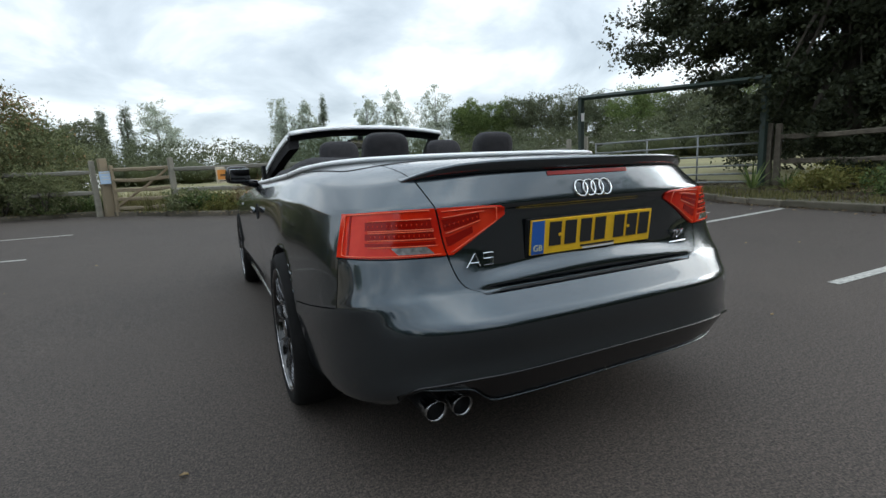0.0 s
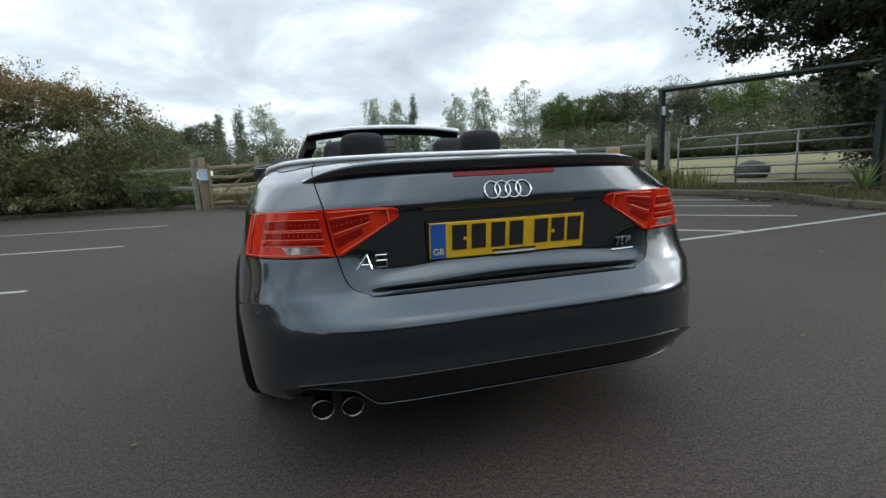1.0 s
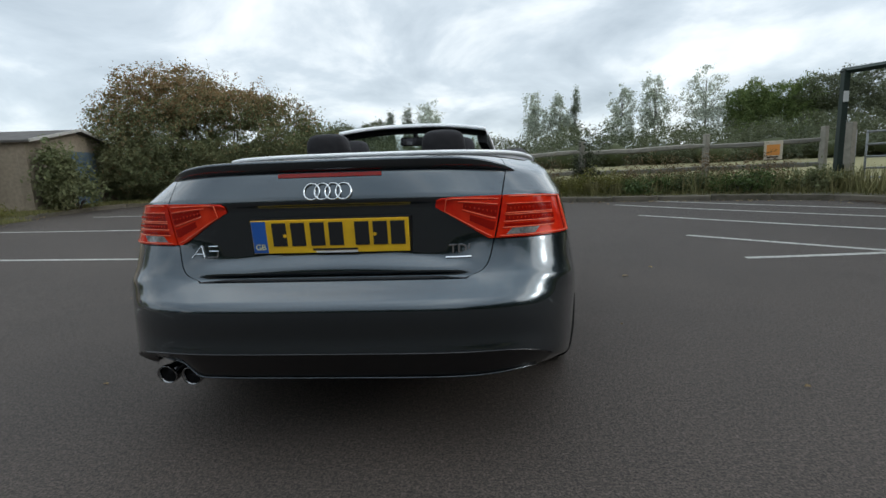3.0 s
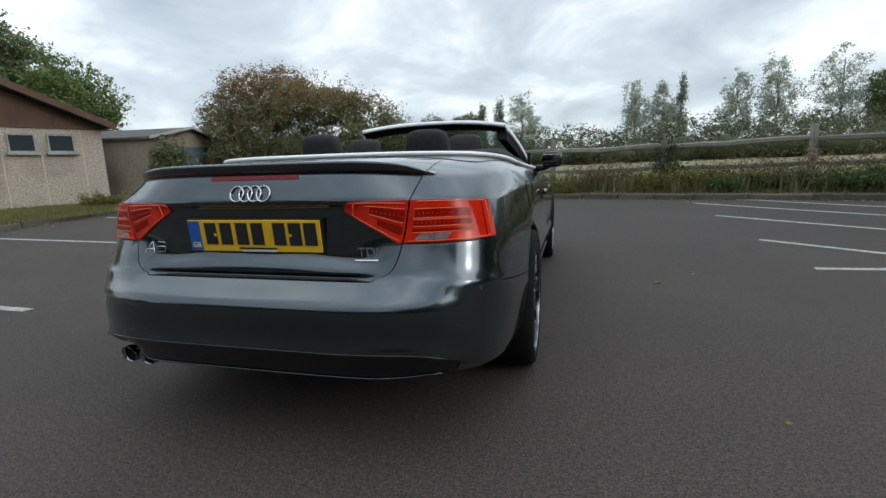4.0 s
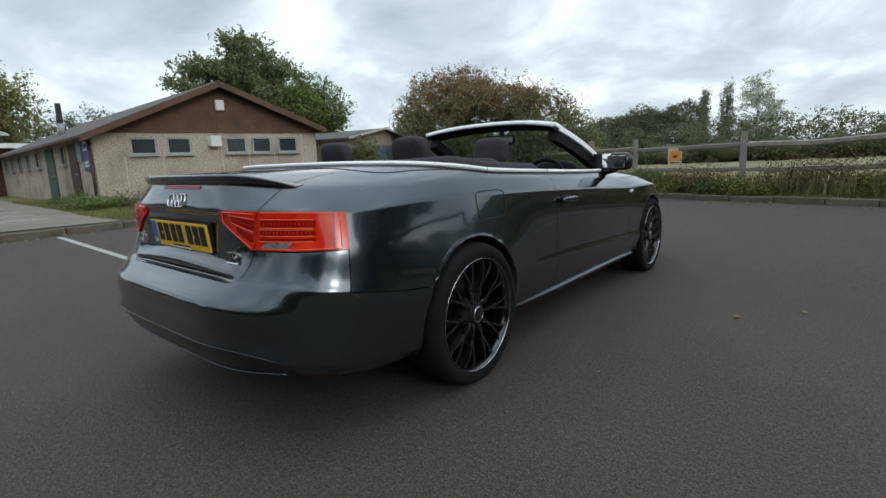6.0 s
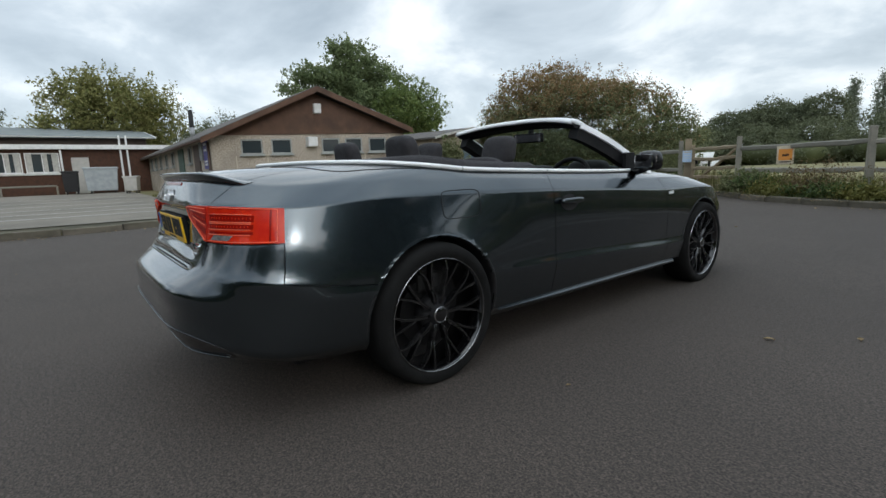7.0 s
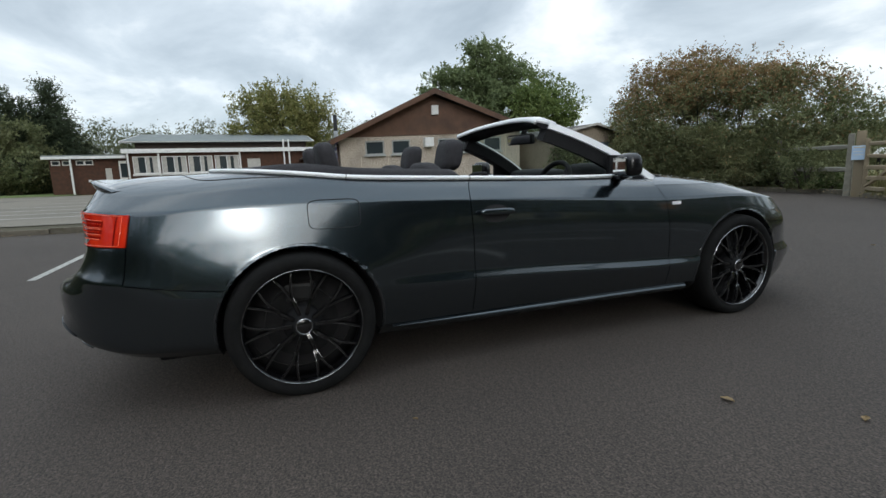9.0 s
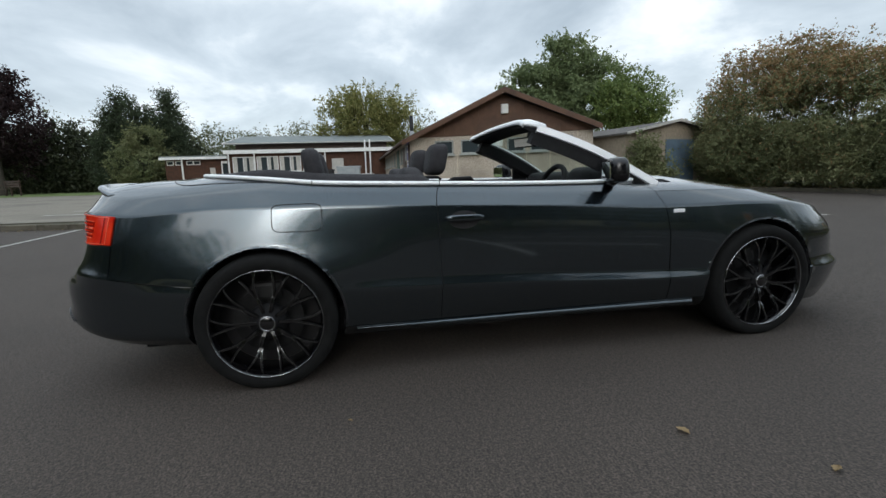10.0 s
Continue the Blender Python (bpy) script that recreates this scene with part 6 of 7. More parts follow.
def seat(name, x, y, z, front):
    t = part(name, pillow(0.5, 0.5, 0.2, 1.0), M["fabric"], car, "black cloth car seat", smooth=True)
    t.location = (x, y + 0.32, z)
    bk = part("backrest", pillow(0.52, 0.2, 0.60 if front else 0.485, 0.86, -0.14 if front else -0.1), M["fabric"], t, smooth=True)
    bk.location = (0, -0.24, 0.14)
    return t


for s in (1, -1):
    seat("front_seat", 0.36 * s, 0.84, 0.32, True)
    h = part("headrest", pillow(0.255, 0.115, 0.185, 0.93, 0.035, 0.0), M["fabric"], car, "dark cloth headrest", smooth=True)
    h.matrix_basis = pose(0.37 * s, 0.925, 1.006, 0)
    seat("rear_seat", 0.33 * s, 0.22, 0.42, False)
    h = part("headrest", pillow(0.255, 0.11, 0.185, 0.88, -0.02, 0.1), M["fabric"], car, "dark cloth headrest", smooth=True)
    h.matrix_basis = pose(0.318 * s, 0.245, 1.0, 5)
    part("seat_belt_guide", tube(bmesh.new(), [(0.6 * s, 0.9, 0.93), (0.6 * s, 1.0, 0.985), (0.5 * s, 1.12, 0.985), (0.49 * s, 1.14, 0.965)], 0.012, 8), M["matt_black"], car, smooth=True)

# dashboard, steering wheel, binnacle
part("dashboard", boxes((-0.7, 0.7, 1.86, 2.32, 0.62, 0.945), bevel=0.05), M["matt_black"], car, smooth=True)
b = part("binnacle", pillow(0.36, 0.2, 0.13, 0.8, 0.02), M["matt_black"], car, smooth=True)
b.location = (0.37, 1.92, 0.9)
b = part("dash_pad", pillow(0.6, 0.3, 0.08, 0.9, 0.02), M["matt_black"], car, smooth=True)
b.location = (-0.34, 2.0, 0.92)
sw = bmesh.new()
tube(sw, [(0.185 * math.cos(t), 0, 0.185 * math.sin(t)) for t in [2 * math.pi * i / 40 for i in range(40)]], 0.017, 8, closed=True)
box(sw, -0.17, 0.17, -0.012, 0.014, -0.03, 0.035, bevel=0.012)
box(sw, -0.03, 0.03, -0.01, 0.014, -0.175, -0.02, bevel=0.01)
st = part("steering_wheel", sw, M["matt_black"], car, "black leather steering wheel", smooth=True)
st.matrix_basis = pose(0.37, 1.66, 0.87, -24)
part("steering_column", tube(bmesh.new(), [(0.37, 1.68, 0.86), (0.37, 1.95, 0.78)], 0.04, 10), M["matt_black"], car)

# windscreen and its surround
def screen_pt(u, v):
    """u from -1 to 1 across, v from 0 (base) to 1 (header)."""
    xb, xt = 0.725, 0.585
    x = u * (xb + (xt - xb) * v)
    yb = 2.40 - 0.26 * abs(u) ** 2.2
    yt = 1.60 - 0.09 * abs(u) ** 2
    zb = 0.97 - 0.035 * u * u
    zt = 1.302 - 0.05 * abs(u) ** 2.4
    y = yb + (yt - yb) * v
    z = zb + (zt - zb) * v + 0.028 * math.sin(math.pi * v)
    return Vector((x, y, z))


bm = bmesh.new()
gv = [[bm.verts.new(screen_pt(-1 + 2 * i / 24, j / 12)) for i in range(25)] for j in range(13)]
for j in range(12):
    for i in range(24):
        bm.faces.new((gv[j][i], gv[j][i + 1], gv[j + 1][i + 1], gv[j + 1][i]))
ws = part("windscreen", bm, M["screen_glass"], car, "clear slightly green windscreen glass", smooth=True)
ws.visible_shadow = False


def frame_tube(bm, path, rows):
    """Sweep a small section, given by offsets (inward, up), along a path of (point, inward, up)."""
    prev = None
    for p, a, b in path:
        ring = [bm.verts.new(p + a * u + b * v) for u, v in rows]
        if prev:
            for k in range(len(rows)):
                bm.faces.new((prev[k], prev[(k + 1) % len(rows)], ring[(k + 1) % len(rows)], ring[k]))
        else:
            bm.faces.new(ring[::-1])
        prev = ring
    bm.faces.new(prev)
    return bm


for s in (1, -1):
    path = []
    for j in range(15):
        v = -0.04 + 1.06 * j / 14
        p = screen_pt(s * 1.0, v)
        path.append((p, Vector((-s, 0, 0)), Vector((0, 0.45, 0.9))))
    part("a_pillar", frame_tube(bmesh.new(), path, [(-0.012, -0.098), (0.06, -0.086), (0.066, -0.01), (0.03, 0.008), (-0.012, 0.0)]), M["matt_black"], car, "black inner windscreen pillar", smooth=False)
    part("pillar_trim", frame_tube(bmesh.new(), path, [(-0.024, -0.020), (-0.0125, -0.024), (-0.0125, 0.0005), (0.026, 0.0085), (0.026, 0.019), (-0.018, 0.02)]), M["chrome"], car, "satin bright windscreen frame", smooth=False)
path = []
for i in range(33):
    u = -1 + 2 * i / 32
    p = screen_pt(u, 1.0)
    path.append((p, Vector((0, -1, 0)), Vector((0, 0, 1))))
part("header_rail", frame_tube(bmesh.new(), path, [(-0.05, -0.028), (0.06, -0.012), (0.092, 0.008), (0.088, 0.018), (-0.04, 0.0)]), M["matt_black"], car, "black inside of windscreen header", smooth=False)
part("header_trim", frame_tube(bmesh.new(), path, [(-0.045, 0.001), (0.085, 0.019), (0.098, 0.008), (0.106, 0.016), (0.094, 0.040), (0.03, 0.044), (-0.045, 0.022)]), M["chrome"], car, "satin bright header trim", smooth=True)
im = part("interior_mirror", boxes((-0.125, 0.125, -0.02, 0.02, -0.036, 0.036), bevel=0.016), M["matt_black"], car, "black interior mirror", smooth=True)
im.matrix_basis = pose(0.0, 1.66, 1.212, 5, 0, 14)
part("glass", boxes((-0.112, 0.112, -0.0225, -0.0205, -0.027, 0.027)), M["mirror_glass"], im)
part("mirror_stem", tube(bmesh.new(), [(0, 1.68, 1.237), (0, 1.70, 1.292)], 0.02, 8), M["matt_black"], car)

# door mirrors
for s in (1, -1):
    mb = pillow(0.175, 0.11, 0.13, 0.9, 0.0, 0.3, 8)
    dm = part("door_mirror", mb, M["gloss_black"], car, "gloss black door mirror", smooth=True)
    dm.matrix_basis = pose(0.93 * s, 1.80, 0.945, 0, 0, -14 * s)
    part("glass", boxes((-0.07, 0.07, -0.058, -0.052, 0.02, 0.106), bevel=0.002), M["mirror_glass"], dm, "mirror glass")
    part("mirror_arm", tube(bmesh.new(), [(0.79 * s, 1.84, 0.935), (0.85 * s, 1.82, 0.945), (0.9 * s, 1.81, 0.965)], [0.03, 0.026, 0.03], 8), M["gloss_black"], car, smooth=True)
    part("quarter_trim", boxes((0.735 * s - 0.012, 0.735 * s + 0.012, 1.82, 1.94, 0.94, 1.07), bevel=0.004), M["matt_black"], car)

# spoiler lip on the boot: a thin blade of even height along the lid's edge
bm = bmesh.new()
prev = None
edge = G[R6, : A1 + 6]
for i in range(57):
    u = -1 + 2 * i / 56
    x = 0.618 * u
    e = 1 - abs(u) ** 9
    yb = float(np.interp(abs(x), edge[:, 0], edge[:, 1]))
    zb = float(np.interp(abs(x), edge[:, 0], edge[:, 2]))
    deck = lambda y: on_skin("top", x, y, 0.0).z
    y2 = yb + 0.035 + 0.05 * e
    ring = [bm.verts.new(q) for q in ((x, y2, deck(y2) - 0.003), (x, yb + 0.03, max(zb + 0.017 * e, deck(yb + 0.03) + 0.002)), (x, yb - 0.004 * e, zb + 0.004 + 0.032 * e), (x, yb - 0.020 * e, zb + 0.003 + 0.031 * e), (x, yb - 0.022 * e, zb + 0.003 + 0.024 * e), (x, yb - 0.007 * e, zb + 0.001), (x, yb + 0.012, zb - 0.012))]
    if prev:
        for k in range(6):
            bm.faces.new((prev[k], prev[k + 1], ring[k + 1], ring[k]))
    prev = ring
part("spoiler", bm, M["paint"], car, "body-coloured boot spoiler lip", smooth=True)


def skin_patch(name, pts_fn, nu, nv, mat, parent, label="", thick=0.006, smooth=True):
    """A shaped plate lying on the skin: pts_fn(u, v, off) gives its points."""
    bm = bmesh.new()
    vv = [[bm.verts.new(pts_fn(i / nu, j / nv)) for i in range(nu + 1)] for j in range(nv + 1)]
    for j in range(nv):
        for i in range(nu):
            bm.faces.new((vv[j][i], vv[j][i + 1], vv[j + 1][i + 1], vv[j + 1][i]))
    bmesh.ops.remove_doubles(bm, verts=bm.verts[:], dist=0.00005)
    bm.normal_update()
    rim = [e for e in bm.edges if len(e.link_faces) == 1]
    rv = {v: v.normal.copy() for e in rim for v in e.verts}
    bm.faces.ensure_lookup_table()
    f0 = bm.faces[len(bm.faces) // 2]
    flip = 1 if f0.normal.dot(f0.calc_center_median() - Vector((0, 1.2, 0.6))) > 0 else -1
    low = {v: bm.verts.new(v.co - n * thick * flip) for v, n in rv.items()}
    for e in rim:
        a, b = e.verts
        bm.faces.new((a, b, low[b], low[a]))
        e.smooth = False
    me = bpy.data.meshes.new(name)
    bm.to_mesh(me)
    bm.free()
    if smooth:
        me.shade_smooth()
    me.materials.append(M[mat])
    ob = new(name, me)
    ob.parent = parent
    return tagged(ob, label)


TIP = A1 * 0.62
for s in (1, -1):
    def order(f):
        return f if s > 0 else (lambda u, v: f(1 - u, v))
    outer = lambda u, v, off=0.007: grid_at(A1 + 0.12 + (A2 - A1 - 0.12) * u, R4 + 0.3 + (R5 - R4 - 0.5) * v, off, s)
    tl = skin_patch("tail_light", order(outer), 16, 8, "lamp_red", car, "red wing-mounted tail light", 0.014)

    def inner(u, v, off=0.007, lo=0.0, hi=1.0):
        c = TIP + (A1 - 0.12 - TIP) * u
        rb = R5 - 3.8 - (R5 - 3.8 - R4 - 0.3) * min(1.0, u * 1.08) ** 1.0
        rt = R5 - 0.2 - 1.0 * (1 - u) ** 5
        return grid_at(c, rb + (rt - rb) * (lo + (hi - lo) * v), off, s)

    il = skin_patch("tail_light", order(inner), 16, 8, "lamp_red", car, "red boot-mounted tail light", 0.014)
    # light bars, rows of diodes and bright rims inside the lenses
    for k, (v0, v1, m) in enumerate(((0.60, 0.78, "lamp_deep"), (0.40, 0.53, "lamp_deep"), (0.26, 0.33, "lamp_deep"))):
        skin_patch("light_bar", order(lambda u, v: outer(0.06 + 0.62 * u, v0 + (v1 - v0) * v, 0.0082)), 12, 1, m, tl, thick=0.001)
    for v0 in (0.585, 0.795, 0.385, 0.545, 0.24):
        part("light_guide", tube(bmesh.new(), [outer(0.05 + 0.60 * t / 14, v0, 0.0085) for t in range(15)], 0.0017, 5), M["lamp_pale"], tl, smooth=True)
    rim = [outer(t / 20, 0.965, 0.0085) for t in range(1, 19)] + [outer(0.93, 0.96 - 0.9 * t / 8, 0.0085) for t in range(9)] + [outer(0.9 - 0.86 * t / 16, 0.04, 0.0085) for t in range(17)]
    part("lens_rim", tube(bmesh.new(), rim, 0.0018, 5), M["lamp_pale"], tl, smooth=True)
    for v0, u0, u1 in ((0.69, 0.10, 0.64), (0.465, 0.10, 0.62)):
        bm = bmesh.new()
        for t in range(13):
            q = outer(u0 + (u1 - u0) * t / 12, v0, 0.0086)
            tube(bm, [q - Vector((0, 0, 0.003)), q + Vector((0, 0, 0.003))], 0.0017, 5)
        part("diode_row", bm, M["lamp_red"], tl, smooth=True)
    skin_patch("reversing_light", order(lambda u, v: outer(0.12 + 0.30 * u + 0.05 * (v - 0.5), 0.07 + 0.15 * v, 0.0084)), 6, 2, "lamp_clear", tl, "clear reversing light", thick=0.001)
    skin_patch("side_reflector", order(lambda u, v: outer(0.85 + 0.02 * u, 0.05 + 0.9 * v, 0.0084)), 2, 6, "lamp_deep", tl, thick=0.001)
    for v0, v1, u0, m in ((0.52, 0.76, 0.42, "lamp_deep"), (0.20, 0.40, 0.55, "lamp_deep")):
        skin_patch("light_bar", order(lambda u, v: inner(u0 + (0.97 - u0) * u, v0 + (v1 - v0) * v, 0.0082)), 10, 1, m, il, thick=0.001)
    rim = [inner(0.95, 0.06, 0.0085)] + [inner(0.95 - 0.8 * t / 12, 0.06, 0.0085) for t in range(1, 13)] + [inner(0.15 + 0.8 * t / 12, 0.93, 0.0085) for t in range(13)]
    part("lens_rim", tube(bmesh.new(), rim, 0.0018, 5), M["lamp_pale"], il, smooth=True)
    for v0, u0 in ((0.80, 0.34), (0.48, 0.42)):
        part("light_guide", tube(bmesh.new(), [inner(u0 + (0.95 - u0) * t / 10, v0, 0.0085) for t in range(11)], 0.0017, 5), M["lamp_pale"], il, smooth=True)
    bm = bmesh.new()
    for t in range(8):
        q = inner(0.46 + 0.48 * t / 7, 0.63, 0.0086)
        tube(bm, [q - Vector((0, 0, 0.003)), q + Vector((0, 0, 0.003))], 0.0017, 5)
    part("diode_row", bm, M["lamp_red"], il, smooth=True)
    skin_patch("head_light", order(lambda u, v: grid_at(A4 + 33 + 15 * u, R4 + 2.7 + (R5 - R4 - 0.5) * v, 0.004, s)), 12, 6, "lamp_clear", car, "clear headlight", 0.01)
    # fuel flap, handles, wing badge
    if s > 0:
        ln = bmesh.new()
        cy, cz, hw, hh = 0.172, 0.832, 0.116, 0.064
        pts = []
        for i in range(64):
            t = 2 * math.pi * i / 64
            k = (abs(math.cos(t)) ** 6 + abs(math.sin(t)) ** 6) ** (-1 / 6)
            pts.append(on_skin("side", cy + hw * k * math.cos(t), cz + hh * k * math.sin(t), 0.0006))
        tube(ln, pts, 0.0022, 5, closed=True)
        part("fuel_flap_gap", ln, M["ink"], car, "dark gap round the fuel flap")
    hd = part("door_handle", pillow(0.03, 0.2, 0.034, 0.9, 0, 0.1, 8), M["paint"], car, "body-coloured pull handle", smooth=True)
    hp = on_skin("side", 0.985, 0.79, 0.026, s)
    hd.matrix_basis = pose(hp.x, hp.y, hp.z - 0.012, 0, 0, 0)
    # flat black disc laid on the door for the shade of the handle's hollow
    skin_patch("handle_recess", lambda u, v: on_skin("side", 0.985 + 0.078 * math.cos(6.283 * u) * v * s, 0.785 + 0.046 * math.sin(6.283 * u) * v, 0.003, s), 24, 3, "ink", car, "dark hollow behind the handle", 0.002)
    part("wing_badge", boxes((0.0, 0.004, -0.035, 0.035, -0.010, 0.010), bevel=0.002), M["chrome"], car, "small chrome wing badge").location = on_skin("side", 2.21, 0.775, 0.001, s) - (Vector((0.004, 0, 0)) if s < 0 else Vector())
    # bright sill edge
    bm = bmesh.new()
    pts = [on_skin("side", 0.42 + 1.92 * i / 30, 0.262 - 0.012 * i / 30, 0.004, s) for i in range(31)]
    prev = None
    for k, q in enumerate(pts):
        f = min(1.0, (k + 1) / 9)
        ring = [bm.verts.new(q + Vector((s * dx * f, 0, dz * f))) for dx, dz in ((-0.02, 0.012), (0.006, 0.006), (0.014, -0.008), (0.010, -0.02), (-0.02, -0.024))]
        if prev:
            for n in range(4):
                bm.faces.new((prev[n], prev[n + 1], ring[n + 1], ring[n]))
        prev = ring
    part("sill_trim", bm, M["paint"], car, "side skirt edge", smooth=True)
    # rear bumper side crease and lower edge line
    bm = bmesh.new()
    pts = [grid_at(c, R1 + 0.05, 0.003, s) for c in range(0, A1 + 7)]
    tube(bm, pts, 0.0028, 6)
    part("bumper_line", bm, M["gloss_black"], car, smooth=True)
    bm = bmesh.new()
    pts = [grid_at(c, 0.25, 0.004, s) for c in range(0, A1 + 7)]
    tube(bm, pts, 0.0032, 6)
    part("diffuser_edge", bm, M["paint"], car, smooth=True)
# shut line of the folded-roof cover, from the deck round to below the belt trim
for s in (1, -1):
    way = smooth_line([Vector((x, y)) for x, y in ((0.30, -0.505), (0.52, -0.45), (0.63, -0.405), (0.69, -0.34), (0.715, -0.24), (0.745, -0.11), (0.768, 0.02))], 0.02)
    part("cover_gap", tube(bmesh.new(), [on_skin("top", s * p[0], p[1], 0.0004) for p in way], 0.0022, 5), M["ink"], car, "dark shut line of the roof cover")
# high brake light
skin_patch("brake_light", lambda u, v: on_skin("rear", -0.17 + 0.345 * u, 0.958 + 0.012 * v, 0.003), 16, 2, "lamp_deep", car, "dark red high-level brake light", 0.006)
# dark plate recess, plate, blade under it
plate = part("number_plate", boxes((-0.262, 0.262, -0.004, 0.004, -0.056, 0.056), bevel=0.0015), M["plate_yellow"], car, "yellow rear number plate")
pm = pose(0, -0.896, 0.767, 6)
plate.matrix_basis = pm
part("blue_band", boxes((-0.26, -0.212, -0.0058, -0.0045, -0.0535, 0.0535)), M["plate_blue"], plate, "blue band with two letters")
gb = part("letters", letters("GB", 0.028), M["cream_text"], plate)
gb.location = (-0.236, -0.0065, -0.034)
for i, x in enumerate((-0.168, -0.105, -0.04, 0.022, 0.108, 0.168, 0.226)):
    part("character_bar", boxes((x - 0.0235, x + 0.0235, -0.0062, -0.0045, -0.031, 0.047)), M["ink"], plate)
part("text_bar", boxes((-0.06, 0.09, -0.0062, -0.0045, -0.047, -0.041)), M["ink"], plate)
part("text_bar", boxes((-0.05, 0.09, -0.006, -0.0045, -0.0555, -0.049)), M["white"], plate)
for x in (-0.15, 0.15):
    part("screw_cap", tube(bmesh.new(), [(x, -0.0075, 0.004), (x, -0.0045, 0.004)], 0.006, 10), M["plate_yellow"], plate)
part("plate_holder", boxes((-0.27, 0.27, 0.0042, 0.02, -0.064, 0.06), bevel=0.004), M["matt_black"], plate)

# black tube standing in for the shade of the shut line under the lid
part("lid_gap", tube(bmesh.new(), [grid_at(c, R3 + 0.5, 0.0004, -1) for c in range(A1 - 1, 0, -1)] + [grid_at(c, R3 + 0.5, 0.0004, 1) for c in range(0, A1)], [0.0045 * float(min(1.0, 0.2 + k / 6, 0.2 + (2 * A1 - 2 - k) / 6)) for k in range(2 * A1 - 1)], 6), M["ink"], car, "dark gap under the boot lid")
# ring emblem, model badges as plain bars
for i in range(4):
    bm = bmesh.new()
    c = on_skin("rear", -0.0525 + 0.035 * i, 0.910, 0.006)
    tube(bm, [(c.x + 0.0258 * math.cos(t), on_skin("rear", c.x, c.z + 0.0258 * math.sin(t), 0.005).y, c.z + 0.0258 * math.sin(t)) for t in [2 * math.pi * k / 36 for k in range(36)]], 0.0028, 8, closed=True)
    part("emblem_ring", bm, M["badge_chrome"], car, "chrome ring emblem", smooth=True)


def badge_stroke(a, b, w=0.0035):
    bm = bmesh.new()
    pts = [on_skin("rear", a[0] + (b[0] - a[0]) * t, a[1] + (b[1] - a[1]) * t, 0.003) for t in (0, 0.5, 1)]
    tube(bm, pts, w, 5)
    part("badge_stroke", bm, M["badge_chrome"], car)


for a, b in (((-0.485, 0.70), (-0.452, 0.74)), ((-0.452, 0.74), (-0.440, 0.70)), ((-0.47, 0.712), (-0.445, 0.712)), ((-0.425, 0.738), (-0.392, 0.738)), ((-0.425, 0.738), (-0.425, 0.722)), ((-0.425, 0.722), (-0.393, 0.722)), ((-0.393, 0.722), (-0.395, 0.702)), ((-0.395, 0.702), (-0.428, 0.702))):
    badge_stroke(a, b, 0.0015)
tdi = letters("TDI", 0.045, 0.002)
td = part("badge_letters", tdi, M["badge_chrome"], car, "chrome raised letters")
tp = on_skin("rear", 0.425, 0.712, 0.004)
td.matrix_basis = pose(tp.x, tp.y, tp.z, 14, 0, 10)
badge_stroke((0.378, 0.684), (0.462, 0.687), 0.003)

# exhaust pipes
for x, z in ((-0.616, 0.290), (-0.528, 0.284)):
    bm = bmesh.new()
    lathe(bm, [(0.028, 0.2), (0.0302, 0.02), (0.0325, 0.001), (0.0345, 0.002), (0.035, 0.012), (0.034, 0.03)], 28, "z")
    for v in bm.verts:
        if v.co.z < 0.03:
            v.co.z += 0.25 * (v.co.y + 0.034)
    ex = part("exhaust_pipe", bm, M["dark_chrome"], car, "twin chrome tailpipe", smooth=True)
    ex.matrix_basis = pose(x, -0.918, z, -93, 0, 0)
    part("barrel", tube(bmesh.new(), [(0, 0, 0.028), (0, 0, 0.3)], 0.03, 16), M["matt_black"], ex, "sooty black pipe", smooth=True)
    k = part("bore", tube(bmesh.new(), [(0, 0, 0.06), (0, 0, 0.07)], 0.0278, 20), M["ink"], ex)

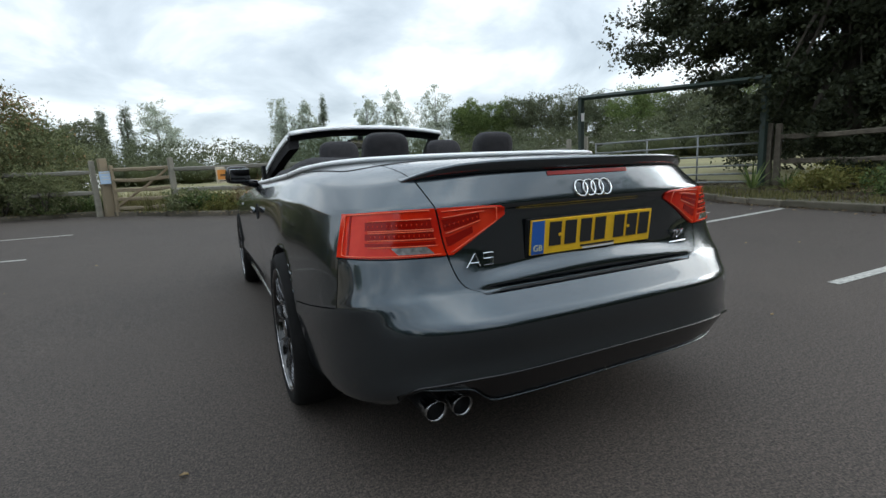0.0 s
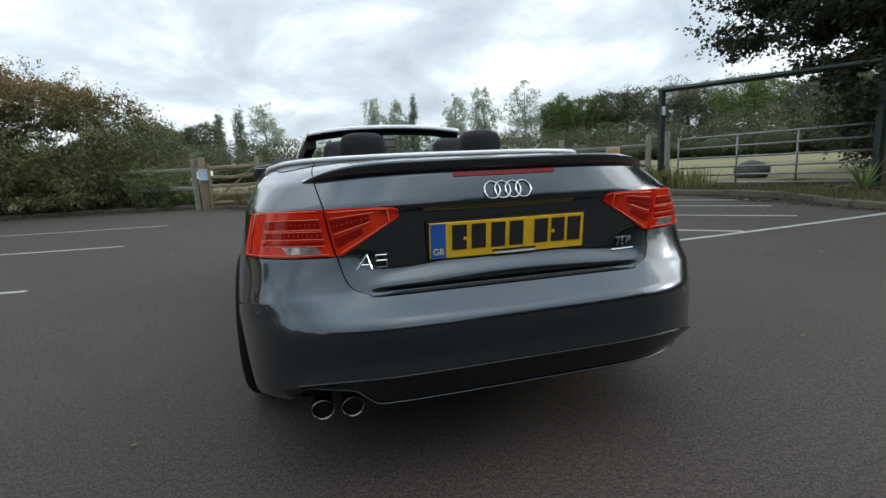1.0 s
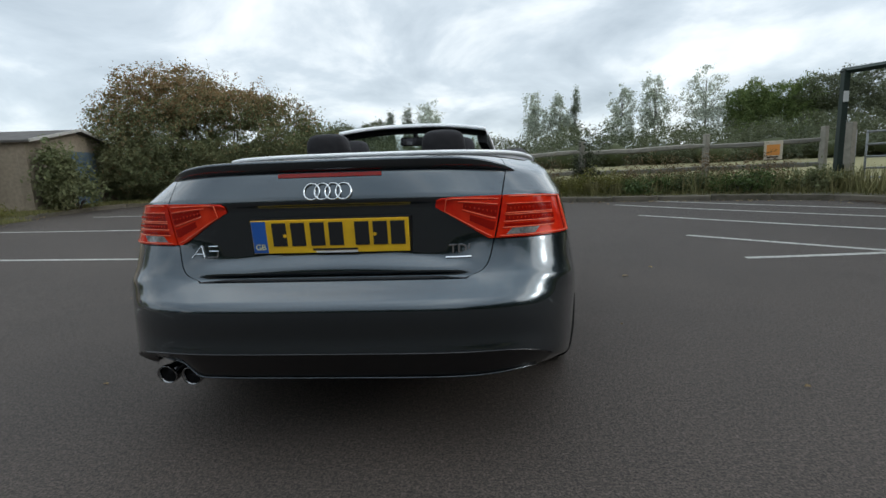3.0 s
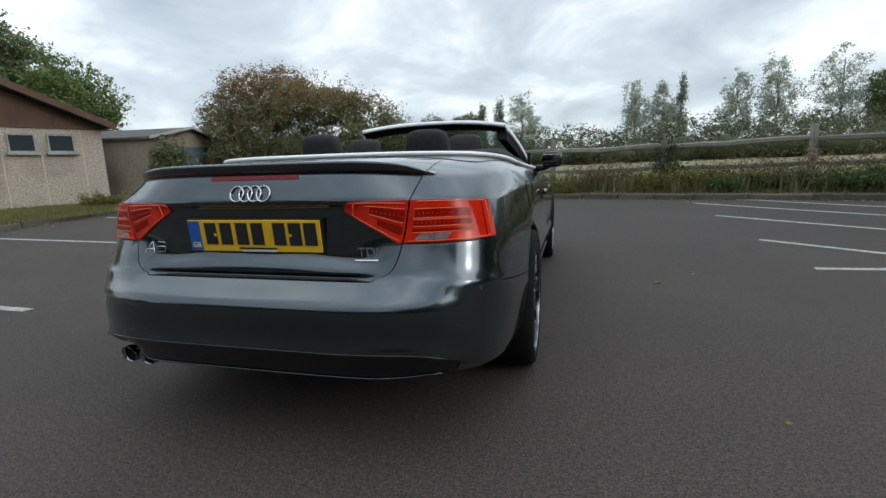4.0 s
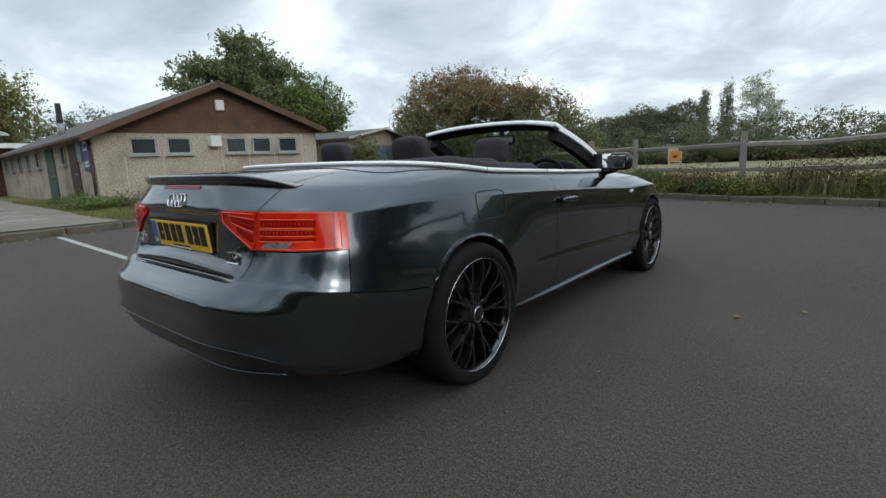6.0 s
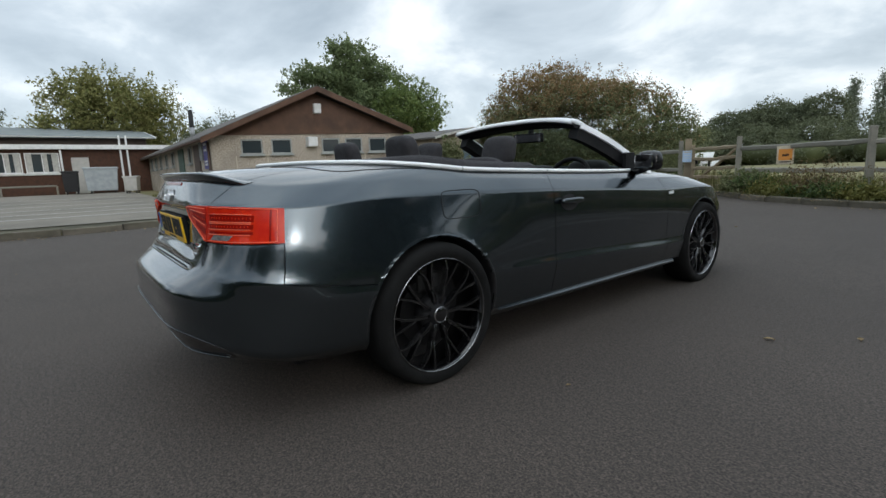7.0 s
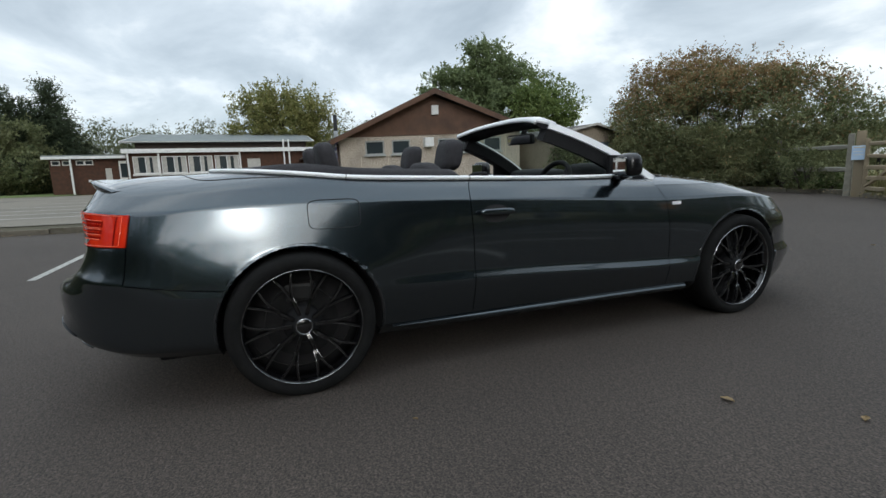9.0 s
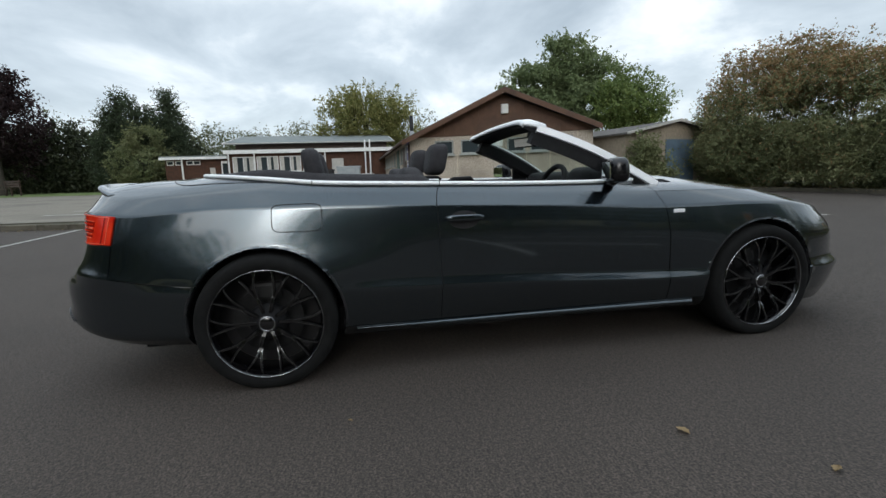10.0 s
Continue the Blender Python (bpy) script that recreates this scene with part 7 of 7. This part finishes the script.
# wheels
def wheel_thing(name):
    """A wheel facing +x: tyre, rim, ten split spokes, hub, disc."""
    w = new(name)
    w.empty_display_size = 0.1
    w.parent = car
    bm = bmesh.new()
    lathe(bm, [(0.272, -0.2), (0.30, -0.215), (0.325, -0.2), (0.333, -0.17), (0.336, -0.1), (0.334, -0.04), (0.327, -0.012), (0.312, 0.004), (0.292, 0.007), (0.274, 0.003), (0.2645, -0.006)], 72)
    part("tyre", bm, M["tyre"], w, "black low-profile tyre", smooth=True)
    bm = bmesh.new()
    lathe(bm, [(0.2612, -0.001), (0.2620, 0.0015), (0.2636, 0.003), (0.2650, -0.002)], 72)
    part("rim_lip", bm, M["rim_cut"], w, "machined bright rim lip", smooth=True)
    bm = bmesh.new()
    lathe(bm, [(0.2607, -0.001), (0.258, -0.004), (0.254, -0.014), (0.246, -0.03), (0.243, -0.1), (0.25, -0.19)], 72)
    part("barrel", bm, M["rim_black"], w, smooth=True)
    bm = bmesh.new()
    lathe(bm, [(0.0, -0.012), (0.034, -0.012), (0.040, -0.016), (0.05, -0.032), (0.075, -0.04), (0.09, -0.055), (0.09, -0.09)], 40)
    hub = part("hub", bm, M["matt_black"], w, smooth=True)
    bm = bmesh.new()
    lathe(bm, [(0.0, -0.008), (0.030, -0.008), (0.035, -0.0115)], 32)
    part("centre_cap", bm, M["rim_black"], hub, smooth=True)
    bm = bmesh.new()
    lathe(bm, [(0.033, -0.0082), (0.0352, -0.0062), (0.0378, -0.011)], 32)
    part("cap_ring", bm, M["rim_cut"], hub, smooth=True)
    for i in range(5):
        t = 2 * math.pi * (i + 0.5) / 5
        bm = bmesh.new()
        tube(bm, [(-0.05, 0.056 * math.cos(t), 0.056 * math.sin(t)), (-0.03, 0.056 * math.cos(t), 0.056 * math.sin(t))], 0.008, 6)
        part("wheel_bolt", bm, M["disc"], hub)

    def spoke(a0, a1, r0, r1, w0, w1, mat, nm, x0, x1, lift=0.0):
        bm = bmesh.new()
        rings = []
        for k in range(7):
            t = k / 6
            r, a = r0 + (r1 - r0) * t, a0 + (a1 - a0) * t ** 1.5
            wd = (w0 + (w1 - w0) * t) / 2
            xf = x0 + (x1 - x0) * t + 0.010 * math.sin(math.pi * t) + lift
            c, s_ = math.cos(a), math.sin(a)
            tg = (-s_, c)
            rings.append([bm.verts.new((xf - dx, r * c + tg[0] * wd * f, r * s_ + tg[1] * wd * f)) for dx, f in ((0.0, -0.55), (0.0, 0.55), (0.012, 1), (0.03, 0.9), (0.03, -0.9), (0.012, -1))])
        for p, q in zip(rings, rings[1:]):
            for k in range(6):
                bm.faces.new((p[k], p[(k + 1) % 6], q[(k + 1) % 6], q[k]))
        bm.faces.new(rings[0][::-1])
        bm.faces.new(rings[-1])
        return part(nm, bm, M[mat], w)

    for i in range(10):
        a = 2 * math.pi * (i + 0.5) / 10 - math.pi / 2
        spoke(a, a, 0.035, 0.135, 0.024, 0.015, "rim_black", "spoke", -0.034, -0.025)
        for d in (-1, 1):
            spoke(a + d * 0.022, a + d * 0.150, 0.125, 0.256, 0.012, 0.010, "rim_black", "spoke", -0.026, -0.012)
            # thin bright metal strips stand for the glints along the spoke edges
            spoke(a + d * 0.062, a + d * 0.168, 0.130, 0.255, 0.0026, 0.0022, "rim_cut", "spoke_edge", -0.0250, -0.0115, 0.001)
        spoke(a + 0.16 * (1 - 2 * (i % 2)), a + 0.05 * (1 - 2 * (i % 2)), 0.045, 0.135, 0.0022, 0.0020, "rim_cut", "spoke_edge", -0.033, -0.0245, 0.001)
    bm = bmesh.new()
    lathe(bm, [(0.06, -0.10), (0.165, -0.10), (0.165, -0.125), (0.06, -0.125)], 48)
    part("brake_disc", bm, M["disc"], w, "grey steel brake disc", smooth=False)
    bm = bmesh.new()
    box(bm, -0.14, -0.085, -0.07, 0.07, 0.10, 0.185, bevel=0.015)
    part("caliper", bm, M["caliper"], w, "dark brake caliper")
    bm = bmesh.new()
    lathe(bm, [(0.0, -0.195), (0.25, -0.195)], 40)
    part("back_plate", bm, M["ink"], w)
    return w


wheel = wheel_thing("wheel")
wheel.matrix_basis = pose(0.916, 0.0, 0.335)
for x, y, rz, ry in ((0.912, 2.775, 0, 24), (-0.92, 0.0, 180, 0), (-0.912, 2.775, 180, 40)):
    copy_thing(wheel, pose(x, y, 0.335, 0, 0, rz) @ pose(0, 0, 0, ry, 0, 0))

# ---- small things on the tarmac ----
def fallen_leaf(x, y, s, rz, mat="dead_leaf"):
    bm = bmesh.new()
    n = 9
    left, right, mid = [], [], []
    for i in range(n):
        t = i / (n - 1)
        w = s * 0.34 * math.sin(math.pi * min(1, t * 1.05)) ** 0.7 * (1 + 0.25 * math.sin(t * 19))
        z = 0.006 + 0.012 * math.sin(t * 3.0) * s * 6
        left.append(bm.verts.new((s * (t - 0.5), w, z + 0.004)))
        right.append(bm.verts.new((s * (t - 0.5), -w, z + 0.007)))
        mid.append(bm.verts.new((s * (t - 0.5), 0, z)))
    for i in range(n - 1):
        bm.faces.new((mid[i], mid[i + 1], left[i + 1], left[i]))
        bm.faces.new((right[i], right[i + 1], mid[i + 1], mid[i]))
    ob = link_bm("fallen_leaf", bm, M[mat])
    ob.matrix_basis = pose(x, y, ground_z(x, y), 0, 0, rz)
    return tagged(ob, "dry brown fallen leaf on the tarmac", "leaf", "fallen leaves")


fallen_leaf(1.70, 1.63, 0.055, 20)
fallen_leaf(1.31, 0.385, 0.022, 50)
fallen_leaf(2.02, 1.95, 0.04, 120)
lrng = random.Random(9)
for i in range(26):
    a = lrng.uniform(0, 6.28)
    r = lrng.uniform(1.3, 5.5)
    x, y = 0.6 + r * math.cos(a) * 1.1, 0.6 + r * math.sin(a)
    if abs(x) > 1.15 or y < -1.3 or y > 4.0:
        fallen_leaf(x, y, lrng.uniform(0.015, 0.04), lrng.uniform(0, 360))
